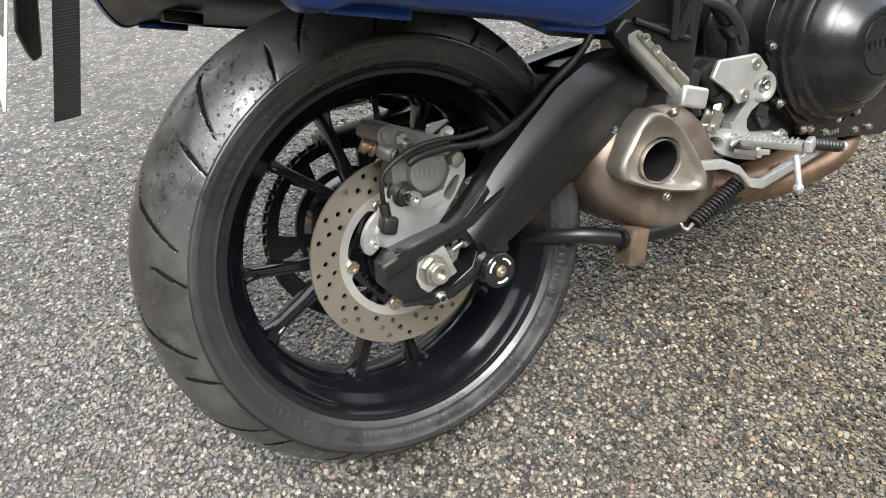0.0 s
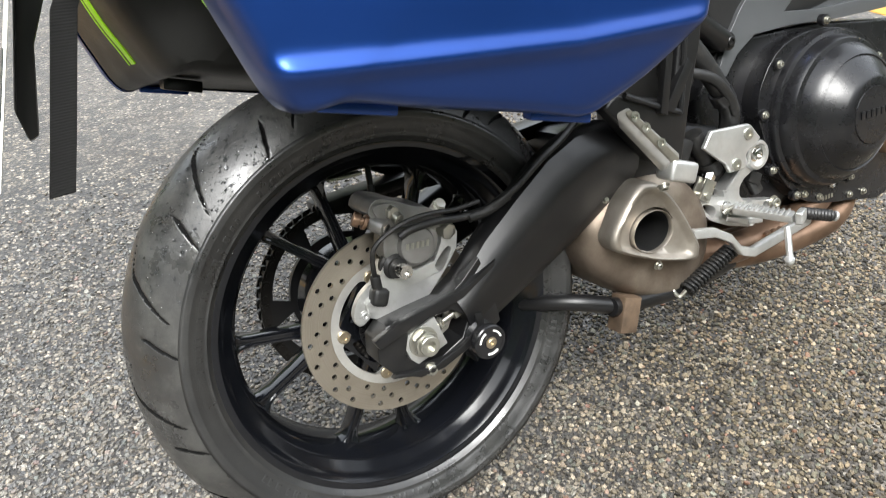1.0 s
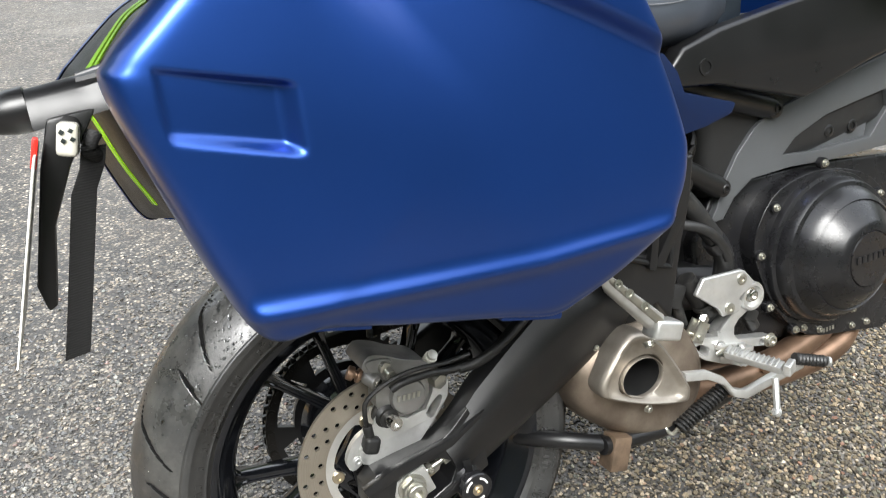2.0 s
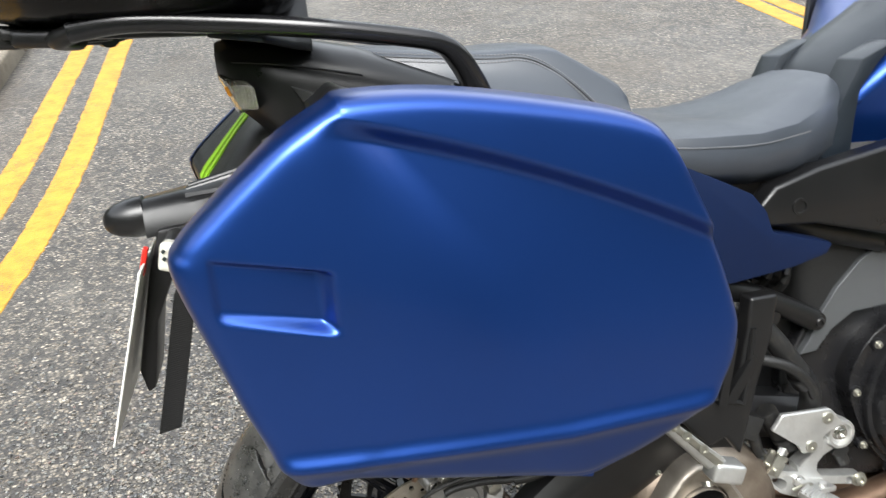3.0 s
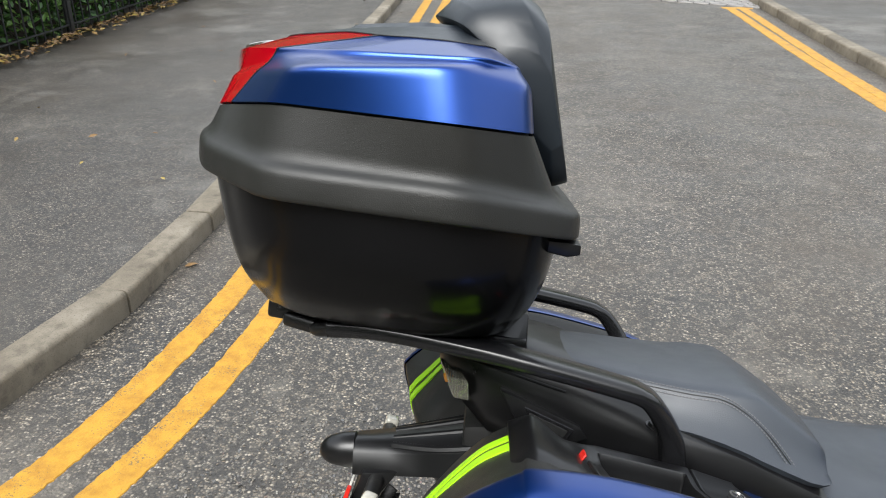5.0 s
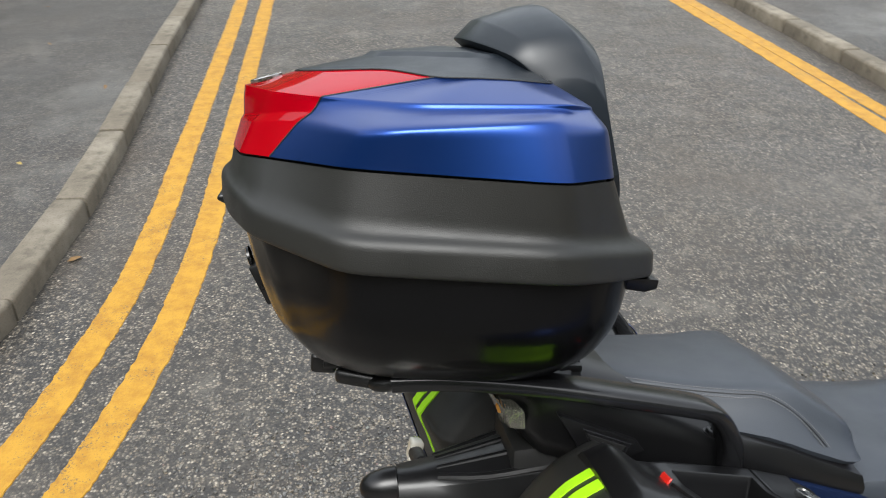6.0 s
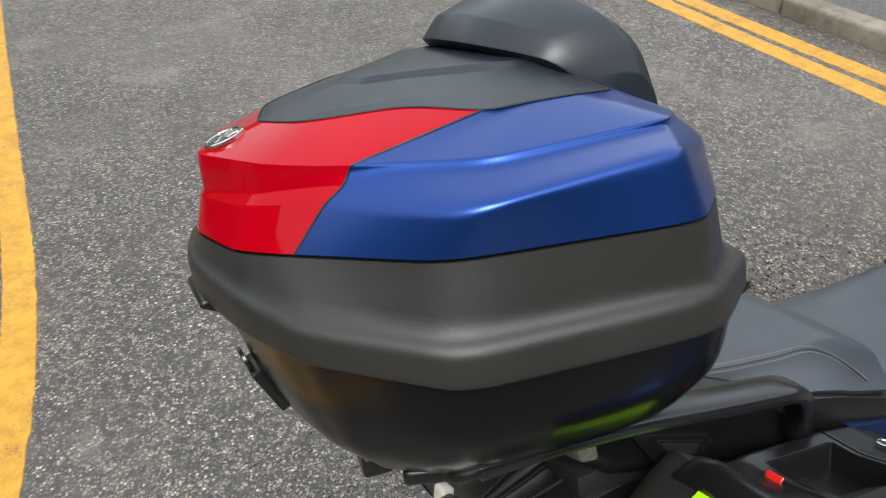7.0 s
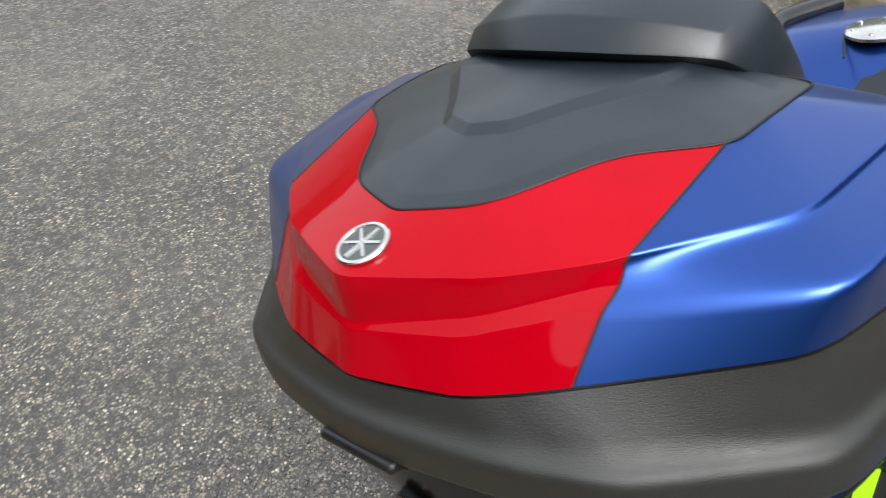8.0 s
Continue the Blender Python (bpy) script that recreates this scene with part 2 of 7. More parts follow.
def webbing():
    s = Nodes("ribbed_nylon_webbing")
    w = s.n.new("ShaderNodeTexWave")
    w.bands_direction = "Z"
    w.inputs["Scale"].default_value = 110
    s.l.new(s.co, w.inputs["Vector"])
    s.set(Base_Color=s.mix(w.outputs["Fac"], (0.008, 0.008, 0.008), (0.014, 0.014, 0.0145)), Roughness=0.7)
    s.bump(w.outputs["Fac"], 0.4, 0.0008)
    return s.m


M = dict(
    road=asphalt("damp_asphalt", 0.50, 115.0, 0.6),
    path=asphalt("footway_asphalt", 0.34, 170.0, 0.55, 0.0012, 0.42),
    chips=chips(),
    yellow=yellow_paint(),
    kerb=kerb_concrete(),
    setts=surface("granite_setts", (0.22, 0.21, 0.20), 0.75, var=0.3, vscale=6, bump=0.5, bscale=120),
    iron=surface("black_iron", (0.018, 0.019, 0.02), 0.5, var=0.2, bump=0.1),
    blue=surface("satin_blue_paint", (0.009, 0.051, 0.250), 0.36, metal=0.87, var=0.05, vscale=3, rvar=0.02, bump=0.015, bscale=1500, coat=0.52, coat_rough=0.22),
    navy=surface("dark_blue_plastic", (0.003, 0.009, 0.034), 0.45, var=0.1, rvar=0.04, spec=0.22),
    grain=surface("grained_black_plastic", (0.017, 0.017, 0.0155), 0.44, var=0.12, vscale=6, bump=0.48, bscale=1100),
    black=surface("satin_black_plastic", (0.006, 0.006, 0.0065), 0.33, var=0.15, vscale=8, rvar=0.06, bump=0.06, bscale=700),
    gloss=surface("gloss_black_plastic", (0.010, 0.010, 0.011), 0.22, var=0.1, rvar=0.05),
    shell=surface("gloss_black_shell", (0.004, 0.004, 0.0045), 0.20, var=0.15, vscale=8, rvar=0.04, bump=0.03, bscale=700, spec=0.17),
    cream=surface("cream_lamp_lens", (0.55, 0.53, 0.46), 0.18, var=0.12, vscale=60, coat=0.8),
    matt=surface("matt_black_metal", (0.006, 0.006, 0.0065), 0.36, metal=0.0, var=0.2, vscale=12, rvar=0.05, bump=0.12, bscale=500, dust=0.03),
    rim=surface("black_wheel_paint", (0.004, 0.0045, 0.006), 0.13, var=0.15, rvar=0.06, dust=0.02),
    pad=surface("grey_black_pad", (0.010, 0.014, 0.019), 0.38, var=0.08, vscale=5, bump=0.15, bscale=1100, spec=0.5),
    vinyl=surface("grained_vinyl", (0.034, 0.040, 0.050), 0.42, var=0.08, vscale=6, bump=0.35, bscale=700, spec=0.6),
    silver=surface("cast_aluminium", (0.58, 0.58, 0.565), 0.36, metal=0.8, var=0.14, vscale=30, bump=0.1, bscale=600, dust=0.15),
    chrome=surface("bright_steel", (0.62, 0.61, 0.58), 0.22, metal=1.0, var=0.1, vscale=40, dust=0.08),
    zinc=surface("zinc_plate", (0.42, 0.41, 0.36), 0.33, metal=0.9, var=0.15, vscale=60),
    gold=surface("gold_bolt", (0.46, 0.39, 0.28), 0.35, metal=0.9, var=0.2, vscale=90),
    grey=surface("grey_caliper_metal", (0.24, 0.235, 0.225), 0.42, metal=0.7, var=0.25, vscale=25, bump=0.2, bscale=500, dust=0.2),
    beam=surface("silver_frame_paint", (0.10, 0.105, 0.11), 0.42, metal=0.5, var=0.08, bump=0.05),
    engine=surface("black_engine_paint", (0.008, 0.008, 0.009), 0.29, metal=0.1, var=0.12, vscale=14, bump=0.08, bscale=500, dust=0.03),
    bronze=surface("bronze_engine_metal", (0.22, 0.15, 0.10), 0.45, metal=0.8, var=0.25, vscale=18),
    copper=surface("stained_header_pipe", (0.24, 0.155, 0.105), 0.42, metal=0.85, var=0.4, vscale=14),
    burnt=burnt_steel(),
    brushed=surface("brushed_steel_cap", (0.36, 0.325, 0.28), 0.46, metal=0.85, var=0.25, vscale=20, bump=0.08, bscale=300),
    disc=disc_steel(),
    ring=surface("machined_disc_carrier", (0.60, 0.59, 0.56), 0.40, metal=0.75, var=0.1, vscale=30, dust=0.15),
    tyre=tyre_rubber("tyre_tread_rubber", (0.020, 0.020, 0.020), (0.040, 0.039, 0.037)),
    wall=tyre_rubber("tyre_sidewall_rubber", (0.013, 0.013, 0.0135), (0.024, 0.024, 0.0235), 0.16),
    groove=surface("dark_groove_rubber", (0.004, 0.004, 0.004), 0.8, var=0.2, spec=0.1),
    drop=water_bead(),
    rubber=surface("black_rubber", (0.009, 0.009, 0.009), 0.5, var=0.2, vscale=30, dust=0.1),
    chain=surface("oily_chain_steel", (0.03, 0.028, 0.026), 0.35, metal=0.8, var=0.4, vscale=60),
    red=red_lens(),
    clear=clear_lens(),
    amber=surface("amber_lens", (0.55, 0.22, 0.02), 0.15, coat=1.0),
    lime=surface("lime_reflective_tape", (0.42, 0.85, 0.015), 0.4, var=0.03, vscale=30),
    redtab=surface("red_plastic", (0.65, 0.02, 0.012), 0.35, var=0.05),
    white=surface("white_plate", (0.78, 0.77, 0.72), 0.4, var=0.05, vscale=20),
    web=webbing(),
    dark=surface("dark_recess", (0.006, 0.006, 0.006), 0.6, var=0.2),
    thread=surface("grey_thread", (0.13, 0.13, 0.135), 0.7, var=0.1),
    rust=surface("worn_rusty_steel", (0.13, 0.090, 0.060), 0.6, metal=0.4, var=0.4, vscale=40),
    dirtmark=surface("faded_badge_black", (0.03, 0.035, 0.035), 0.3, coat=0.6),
    tree=leaf_mat("laurel_leaf", (0.022, 0.062, 0.014), (0.060, 0.145, 0.028), (0.16, 0.26, 0.055)),
    litter=leaf_mat("fallen_leaf", (0.10, 0.055, 0.025), (0.22, 0.13, 0.05), (0.36, 0.27, 0.07)),
    sky_blocker=surface("far_foliage", (0.05, 0.07, 0.03), 0.9, var=0.6, vscale=0.8),
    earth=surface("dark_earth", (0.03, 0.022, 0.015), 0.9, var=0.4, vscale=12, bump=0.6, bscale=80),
)


# ---- building tools ----
LEAN, TURN, PITCH, SIZE = 0.2632, 0.0748, 0.0379, 0.9836
BIKE = Matrix.Translation((0.1183, 0.2037, 0.3053)) @ Matrix.Rotation(TURN, 4, "Z") @ Matrix.Rotation(-LEAN, 4, "X") @ Matrix.Rotation(PITCH, 4, "Y") @ Matrix.Scale(SIZE, 4) @ Matrix.Translation((0, 0, -0.315))
BASE = {}


def thing(name, base, label, category, group="", kind="", m=BIKE):
    ob = new(name)
    ob.empty_display_size = 0.05
    ob.matrix_world = m @ Matrix.Translation(base)
    BASE[ob.name] = Vector(base)
    return tagged(ob, label, category, group, kind)


def to_mesh(name, bm, material, angle=38):
    me = bpy.data.meshes.new(name)
    bm.to_mesh(me)
    bm.free()
    me.materials.append(material)
    me.polygons.foreach_set("use_smooth", [True] * len(me.polygons))
    me.set_sharp_from_angle(angle=radians(angle))
    return me


def part(name, bm, material, parent, label="", angle=38, raw=False):
    """One mesh under a thing or a part; its points are given in the thing's own outer space."""
    base = BASE[parent.name]
    if not raw:
        bmesh.ops.translate(bm, verts=bm.verts, vec=-base)
    ob = new(name, to_mesh(name, bm, material, angle))
    ob.parent = parent
    BASE[ob.name] = base
    return tagged(ob, label)


def copy_part(ob, m):
    """Another part on the same mesh, moved by m within its thing."""
    o = new(ob.name.split(".")[0], ob.data)
    o.parent = ob.parent
    b = Matrix.Translation(BASE[ob.name])
    o.matrix_basis = b.inverted() @ m @ b @ ob.matrix_basis
    BASE[o.name] = BASE[ob.name]
    return tagged(o, ob.get("label", ""))


def join(*bms):
    out = bms[0]
    for b in bms[1:]:
        tmp = bpy.data.meshes.new("tmp")
        b.to_mesh(tmp)
        b.free()
        out.from_mesh(tmp)
        bpy.data.meshes.remove(tmp)
    return out


def bevel(bm, off, seg=2, angle=30):
    bm.normal_update()
    es = [e for e in bm.edges if len(e.link_faces) == 2 and e.calc_face_angle(0) > radians(angle)]
    bmesh.ops.bevel(bm, geom=es, offset=off, segments=seg, profile=0.6, affect="EDGES", clamp_overlap=True)
    return bm


def box(c, s, b=0.0, rot=None, seg=2):
    bm = bmesh.new()
    bmesh.ops.create_cube(bm, size=1.0)
    bmesh.ops.scale(bm, vec=s, verts=bm.verts)
    if b:
        bevel(bm, b, seg)
    m = Matrix.Translation(c)
    if rot:
        m = m @ Euler([radians(a) for a in rot]).to_matrix().to_4x4()
    bmesh.ops.transform(bm, matrix=m, verts=bm.verts)
    return bm


def along(p0, p1):
    p0, p1 = Vector(p0), Vector(p1)
    return Matrix.Translation(p0) @ (p1 - p0).to_track_quat("Z", "Y").to_matrix().to_4x4()


def cyl(p0, p1, r, r1=None, n=24, b=0.0):
    bm = bmesh.new()
    h = (Vector(p1) - Vector(p0)).length
    bmesh.ops.create_cone(bm, cap_ends=True, segments=n, radius1=r, radius2=r if r1 is None else r1, depth=h)
    bmesh.ops.translate(bm, verts=bm.verts, vec=(0, 0, h / 2))
    if b:
        bevel(bm, b, 2, 40)
    bmesh.ops.transform(bm, matrix=along(p0, p1), verts=bm.verts)
    return bm


def lathe(profile, p0, p1, n=48, closed=False):
    """Turns (height, radius) pairs round the line from p0 towards p1."""
    vs, fs, m = [], [], len(profile)
    mat = along(p0, p1)
    for i in range(n):
        a = 2 * math.pi * i / n
        vs += [mat @ Vector((r * math.cos(a), r * math.sin(a), h)) for h, r in profile]
    for i in range(n):
        j = (i + 1) % n
        fs += [(i * m + k, j * m + k, j * m + (k + 1) % m, i * m + (k + 1) % m) for k in range(m if closed else m - 1)]
    return raw(vs, fs)


def raw(vs, fs, weld=True):
    bm = bmesh.new()
    made = [bm.verts.new(v) for v in vs]
    for f in fs:
        if len(set(f)) > 2:
            try:
                bm.faces.new([made[i] for i in f])
            except ValueError:
                pass
    if weld:
        bmesh.ops.remove_doubles(bm, verts=bm.verts, dist=1e-6)
    bmesh.ops.recalc_face_normals(bm, faces=bm.faces)
    return bm


def spline(pts, per=6, closed=False):
    """Points on a smooth line through the given ones."""
    p = [Vector(v) for v in pts]
    n, out = len(p), []
    for i in range(n if closed else n - 1):
        a = p[(i - 1) % n] if closed or i else p[0] * 2 - p[1]
        b, c = p[i], p[(i + 1) % n]
        d = p[(i + 2) % n] if closed or i + 2 < n else c * 2 - b
        for k in range(per):
            t = k / per
            out.append(0.5 * (2 * b + (c - a) * t + (2 * a - 5 * b + 4 * c - d) * t * t + (3 * b - a - 3 * c + d) * t ** 3))
    return out if closed else out + [p[-1]]


def loft(rings, cap=(True, True), closed=True):
    n = len(rings[0])
    vs = [v for r in rings for v in r]
    fs = []
    for i in range(len(rings) - 1):
        for k in range(n if closed else n - 1):
            j = (k + 1) % n
            fs.append((i * n + k, i * n + j, (i + 1) * n + j, (i + 1) * n + k))
    if cap[0]:
        fs.append(tuple(range(n)))
    if cap[1]:
        fs.append(tuple((len(rings) - 1) * n + k for k in range(n)))
    return raw(vs, fs)


def tube(pts, r, n=10, per=6, flat=1.0, up=(0, 0, 1)):
    """A round or oval rod along a smooth line; r may be one radius or one for each point given."""
    p = spline(pts, per) if per > 1 else [Vector(v) for v in pts]
    rr = [r] * len(p) if isinstance(r, (int, float)) else [float(v) for v in np.interp(np.linspace(0, 1, len(p)), np.linspace(0, 1, len(r)), r)]
    rings = []
    for i, v in enumerate(p):
        d = (p[min(i + 1, len(p) - 1)] - p[max(i - 1, 0)]).normalized()
        side = d.cross(Vector(up))
        side = side.normalized() if side.length > 1e-3 else Vector((1, 0, 0))
        top = side.cross(d)
        rings.append([v + rr[i] * (math.cos(a) * side + flat * math.sin(a) * top) for a in (2 * math.pi * k / n for k in range(n))])
    return loft(rings)


def bar(pts, wide, high, per=6):
    """A flat rounded bar along a smooth line; wide and high are half sizes, one for each point given."""
    p = spline(pts, per)
    f = np.linspace(0, 1, len(p))
    ww, hh = (np.interp(f, np.linspace(0, 1, len(pts)), q) for q in (wide, high))
    rings = []
    for i, v in enumerate(p):
        d = (p[min(i + 1, len(p) - 1)] - p[max(i - 1, 0)]).normalized()
        side = Vector((0, 1, 0)) - d * d.y
        side.normalize()
        top = side.cross(d)
        ring = []
        for a in (2 * math.pi * k / 20 for k in range(20)):
            c, t = math.cos(a), math.sin(a)
            ring.append(v + side * float(ww[i]) * math.copysign(abs(c) ** 0.55, c) + top * float(hh[i]) * math.copysign(abs(t) ** 0.55, t))
        rings.append(ring)
    return loft(rings)


def plate(outer, holes, w0, w1, place=lambda u, v, w: (u, w, v)):
    """A flat sheet with holes, from w0 to w1 thick; outlines are (u, v) pairs, laid upright along x by default."""
    import mathutils
    loops = [[Vector((u, v, 0)) for u, v in loop] for loop in (outer, *holes)]
    tris = mathutils.geometry.tessellate_polygon(loops)
    flat = [v for loop in loops for v in loop]
    n = len(flat)
    vs = [place(v.x, v.y, w0) for v in flat] + [place(v.x, v.y, w1) for v in flat]
    fs = [tuple(t) for t in tris] + [tuple(n + i for i in reversed(t)) for t in tris]
    k = 0
    for loop in loops:
        m = len(loop)
        fs += [(k + i, k + (i + 1) % m, n + k + (i + 1) % m, n + k + i) for i in range(m)]
        k += m
    return raw(vs, fs, weld=False)


def circle(cx, cz, r, n=24, a0=0.0):
    return [(cx + r * math.cos(a0 + 2 * math.pi * k / n), cz + r * math.sin(a0 + 2 * math.pi * k / n)) for k in range(n)]


def soften(outline, per=4):
    """A rounded outline of (u, v) pairs."""
    return [(v.x, v.y) for v in spline([(u, v, 0) for u, v in outline], per, True)]


def hexbolt(c, way, r=0.006, h=0.006, washer=True):
    """A socket-head bolt with washer on a surface, its head towards way."""
    c, way = Vector(c), Vector(way).normalized()
    prof = [(0, r * 1.35), (0.0012, r * 1.35), (0.0013, r), (h - 0.0008, r), (h, r * 0.86), (h, r * 0.5), (h - 0.003, r * 0.5), (h - 0.003, 0)]
    return lathe(prof if washer else prof[2:], c, c + way, 18)


# ---- the street ----
def ribbon(line, half, z, per=10, jag=0.0):
    """A flat painted band of slight thickness along a line, with uneven edges."""
    p = spline([(x, y, 0) for x, y in line], per)
    rng, vs, fs = random.Random(3), [], []
    for i, v in enumerate(p):
        d = (p[min(i + 1, len(p) - 1)] - p[max(i - 1, 0)]).normalized()
        s = Vector((-d.y, d.x, 0))
        a, b = half + rng.uniform(-jag, jag), half + rng.uniform(-jag, jag)
        vs += [v + s * (a + 0.004) + Vector((0, 0, -0.003)), v + s * a + Vector((0, 0, z)), v - s * b + Vector((0, 0, z)), v - s * (b + 0.004) + Vector((0, 0, -0.003))]
    for i in range(len(p) - 1):
        fs += [(4 * i + k, 4 * i + k + 1, 4 * i + 5 + k, 4 * i + 4 + k) for k in range(3)]
    return raw(vs, fs)


FLAT = Matrix.Identity(4)


def sheet(name, bm, material, label, category, kind="structure"):
    return tagged(new(name, to_mesh(name, bm, material)), label, category, "", kind)


def offset_line(line, d):
    p = [Vector((x, y, 0)) for x, y in line]
    out = []
    for i, v in enumerate(p):
        t = (p[min(i + 1, len(p) - 1)] - p[max(i - 1, 0)]).normalized()
        out.append((v.x - t.y * d, v.y + t.x * d))
    return out


KERB_L = [(-9.0, -3.6), (-5.6, -2.4), (-3.6, -1.5), (-2.68, -0.7), (-2.14, 0.1), (-1.80, 0.75), (-1.585, 1.2), (-1.51, 1.55), (-1.467, 1.9), (-1.447, 2.3), (-1.457, 2.74), (-1.48, 3.2), (-1.545, 4.1), (-1.615, 5.03), (-1.70, 6.6), (-1.96, 11.0), (-2.27, 16.0), (-2.77, 24.0)]
KERB_R = [(3.50, -10.0), (3.22, -3.0), (3.06, 0.5), (2.97, 2.3), (2.92, 2.9), (2.875, 3.5), (2.825, 4.5), (2.78, 5.3), (2.70, 6.3), (2.60, 7.5), (2.52, 9.0), (2.33, 12.1), (2.05, 16.6)]
YEL_L1 = [(-8.9, -3.88), (-5.48, -2.67), (-3.43, -1.75), (-2.46, -0.90), (-1.93, -0.13), (-1.69, 0.24), (-1.45, 0.67), (-1.315, 0.96), (-1.255, 1.17), (-1.21, 1.43), (-1.173, 1.75), (-1.15, 2.05), (-1.15, 2.4), (-1.16, 2.75), (-1.19, 3.25), (-1.225, 3.95), (-1.275, 4.9), (-1.33, 5.9), (-1.39, 6.9), (-1.63, 11.0), (-1.88, 15.0)]
YEL_L2 = [(-8.8, -4.10), (-5.38, -2.89), (-3.28, -1.93), (-2.27, -1.04), (-1.71, -0.27), (-1.47, 0.06), (-1.21, 0.58), (-1.085, 0.98), (-1.035, 1.17), (-0.99, 1.42), (-0.951, 1.75), (-0.937, 2.1), (-0.938, 2.45), (-0.95, 2.75), (-0.975, 3.2), (-1.01, 3.85), (-1.06, 4.8), (-1.105, 5.7), (-1.16, 6.7), (-1.39, 11.0), (-1.64, 15.0)]
YEL_R1 = [(3.05, -10.0), (2.80, -3.0), (2.665, 0.5), (2.59, 2.0), (2.553, 2.6), (2.515, 3.3), (2.465, 4.25), (2.41, 5.1), (2.335, 6.1), (2.24, 7.4), (2.12, 9.72)]
YEL_R2 = [(3.25, -10.0), (2.98, -3.0), (2.83, 0.5), (2.74, 2.1), (2.70, 2.65), (2.665, 3.2), (2.60, 4.1), (2.54, 4.9), (2.465, 5.85), (2.39, 7.0), (2.27, 9.72)]

bm = bmesh.new()
bmesh.ops.create_grid(bm, x_segments=8, y_segments=8, size=300)
sheet("ground", bm, M["road"], "damp worn grey-brown asphalt road with stone chips", "road")


def footway(name, kerb, d, far, label):
    a = [Vector((x, y, 0.088)) for x, y in spl2(offset_line(kerb, d))]
    n = len(a)
    vs = a + [Vector((far[i] if isinstance(far, list) else far, v.y + (0 if i else -1), 0.12)) for i, v in enumerate(a)]
    return sheet(name, raw(vs, [(i, i + 1, n + i + 1, n + i) for i in range(n - 1)]), M["path"], label, "pavement")


def spl2(line, per=8):
    return [(v.x, v.y) for v in spline([(x, y, 0) for x, y in line], per)]


# unseen tree-line ring added to block low sky, tallest towards -x and -y
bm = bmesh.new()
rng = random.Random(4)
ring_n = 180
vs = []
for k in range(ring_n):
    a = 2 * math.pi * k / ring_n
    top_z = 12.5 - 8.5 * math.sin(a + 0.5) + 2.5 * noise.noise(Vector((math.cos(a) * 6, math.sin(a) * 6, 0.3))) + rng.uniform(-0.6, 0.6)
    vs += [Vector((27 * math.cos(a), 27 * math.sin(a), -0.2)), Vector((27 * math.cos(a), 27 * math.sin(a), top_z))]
sheet("backdrop", raw(vs, [(2 * k, (2 * k + 2) % (2 * ring_n), (2 * k + 3) % (2 * ring_n), 2 * k + 1) for k in range(ring_n)]), M["sky_blocker"], "unseen dark green tree-line ring added to block low sky", "backdrop")

footway("pavement_left", KERB_L[4:], 0.12, -40.0, "dark asphalt footway with pale damp patches")
footway("pavement_right", KERB_R, -0.12, 40.0, "dark asphalt footway beyond the kerb")


def kerb_stone(length):
    """One concrete kerb block, lying along x, with a rounded front top edge."""
    prof = [(0.0, -0.12), (0.0, 0.078), (0.003, 0.089), (0.010, 0.096), (0.020, 0.099), (0.125, 0.100), (0.125, -0.12)]
    vs = [(x, u, v) for x in (0.0, length) for u, v in prof]
    n = len(prof)
    fs = [(i, (i + 1) % n, n + (i + 1) % n, n + i) for i in range(n)] + [tuple(range(n)), tuple(range(n, 2 * n))]
    return bevel(raw(vs, fs), 0.009, 2, 50)


def kerb_row(name, line, flip, label, step=0.765):
    root = tagged(new(name), label, "kerb", "", "structure")
    me = to_mesh("kerb_stone", kerb_stone(step - 0.013), M["kerb"], 50)
    p = spl2(line, 24)
    at, s = 0.0, [0.0]
    for a, b in zip(p, p[1:]):
        s.append(s[-1] + math.dist(a, b))
    rng = random.Random(5)
    while at + step < s[-1]:
        q = [(np.interp(u, s, [v[0] for v in p]), np.interp(u, s, [v[1] for v in p])) for u in (at, at + step)]
        a, b = (q[1], q[0]) if flip else (q[0], q[1])
        ob = new("kerb_stone", me)
        ob.parent = root
        ang = math.atan2(b[1] - a[1], b[0] - a[0])
        ob.matrix_basis = Matrix.Translation((a[0], a[1], rng.uniform(-0.004, 0.003))) @ Matrix.Rotation(ang + rng.uniform(-0.004, 0.004), 4, "Z")
        at += step
    return root


kerb_row("kerb_left", KERB_L, False, "row of pale worn concrete kerb stones")
kerb_row("kerb_right", KERB_R, True, "row of pale concrete kerb stones by the road")
for nm, ln in (("yellow_line", YEL_L1), ("yellow_line", YEL_L2), ("yellow_line", YEL_R1), ("yellow_line", YEL_R2)):
    sheet(nm, ribbon(ln, 0.053, 0.003, 16, 0.0035), M["yellow"], "worn yellow painted road line along the kerb", "road marking")
sheet("yellow_line_end", ribbon([(2.02, 9.75), (2.38, 9.75)], 0.05, 0.0035, 8, 0.003), M["yellow"], "short yellow bar closing the double lines", "road marking")

# ---- the motorcycle: rear wheel ----
bike = thing("motorcycle", (0, 0, 0), "blue and black touring motorcycle leaning on its side stand", "motorcycle")
HUB = Vector((0, 0, 0.315))


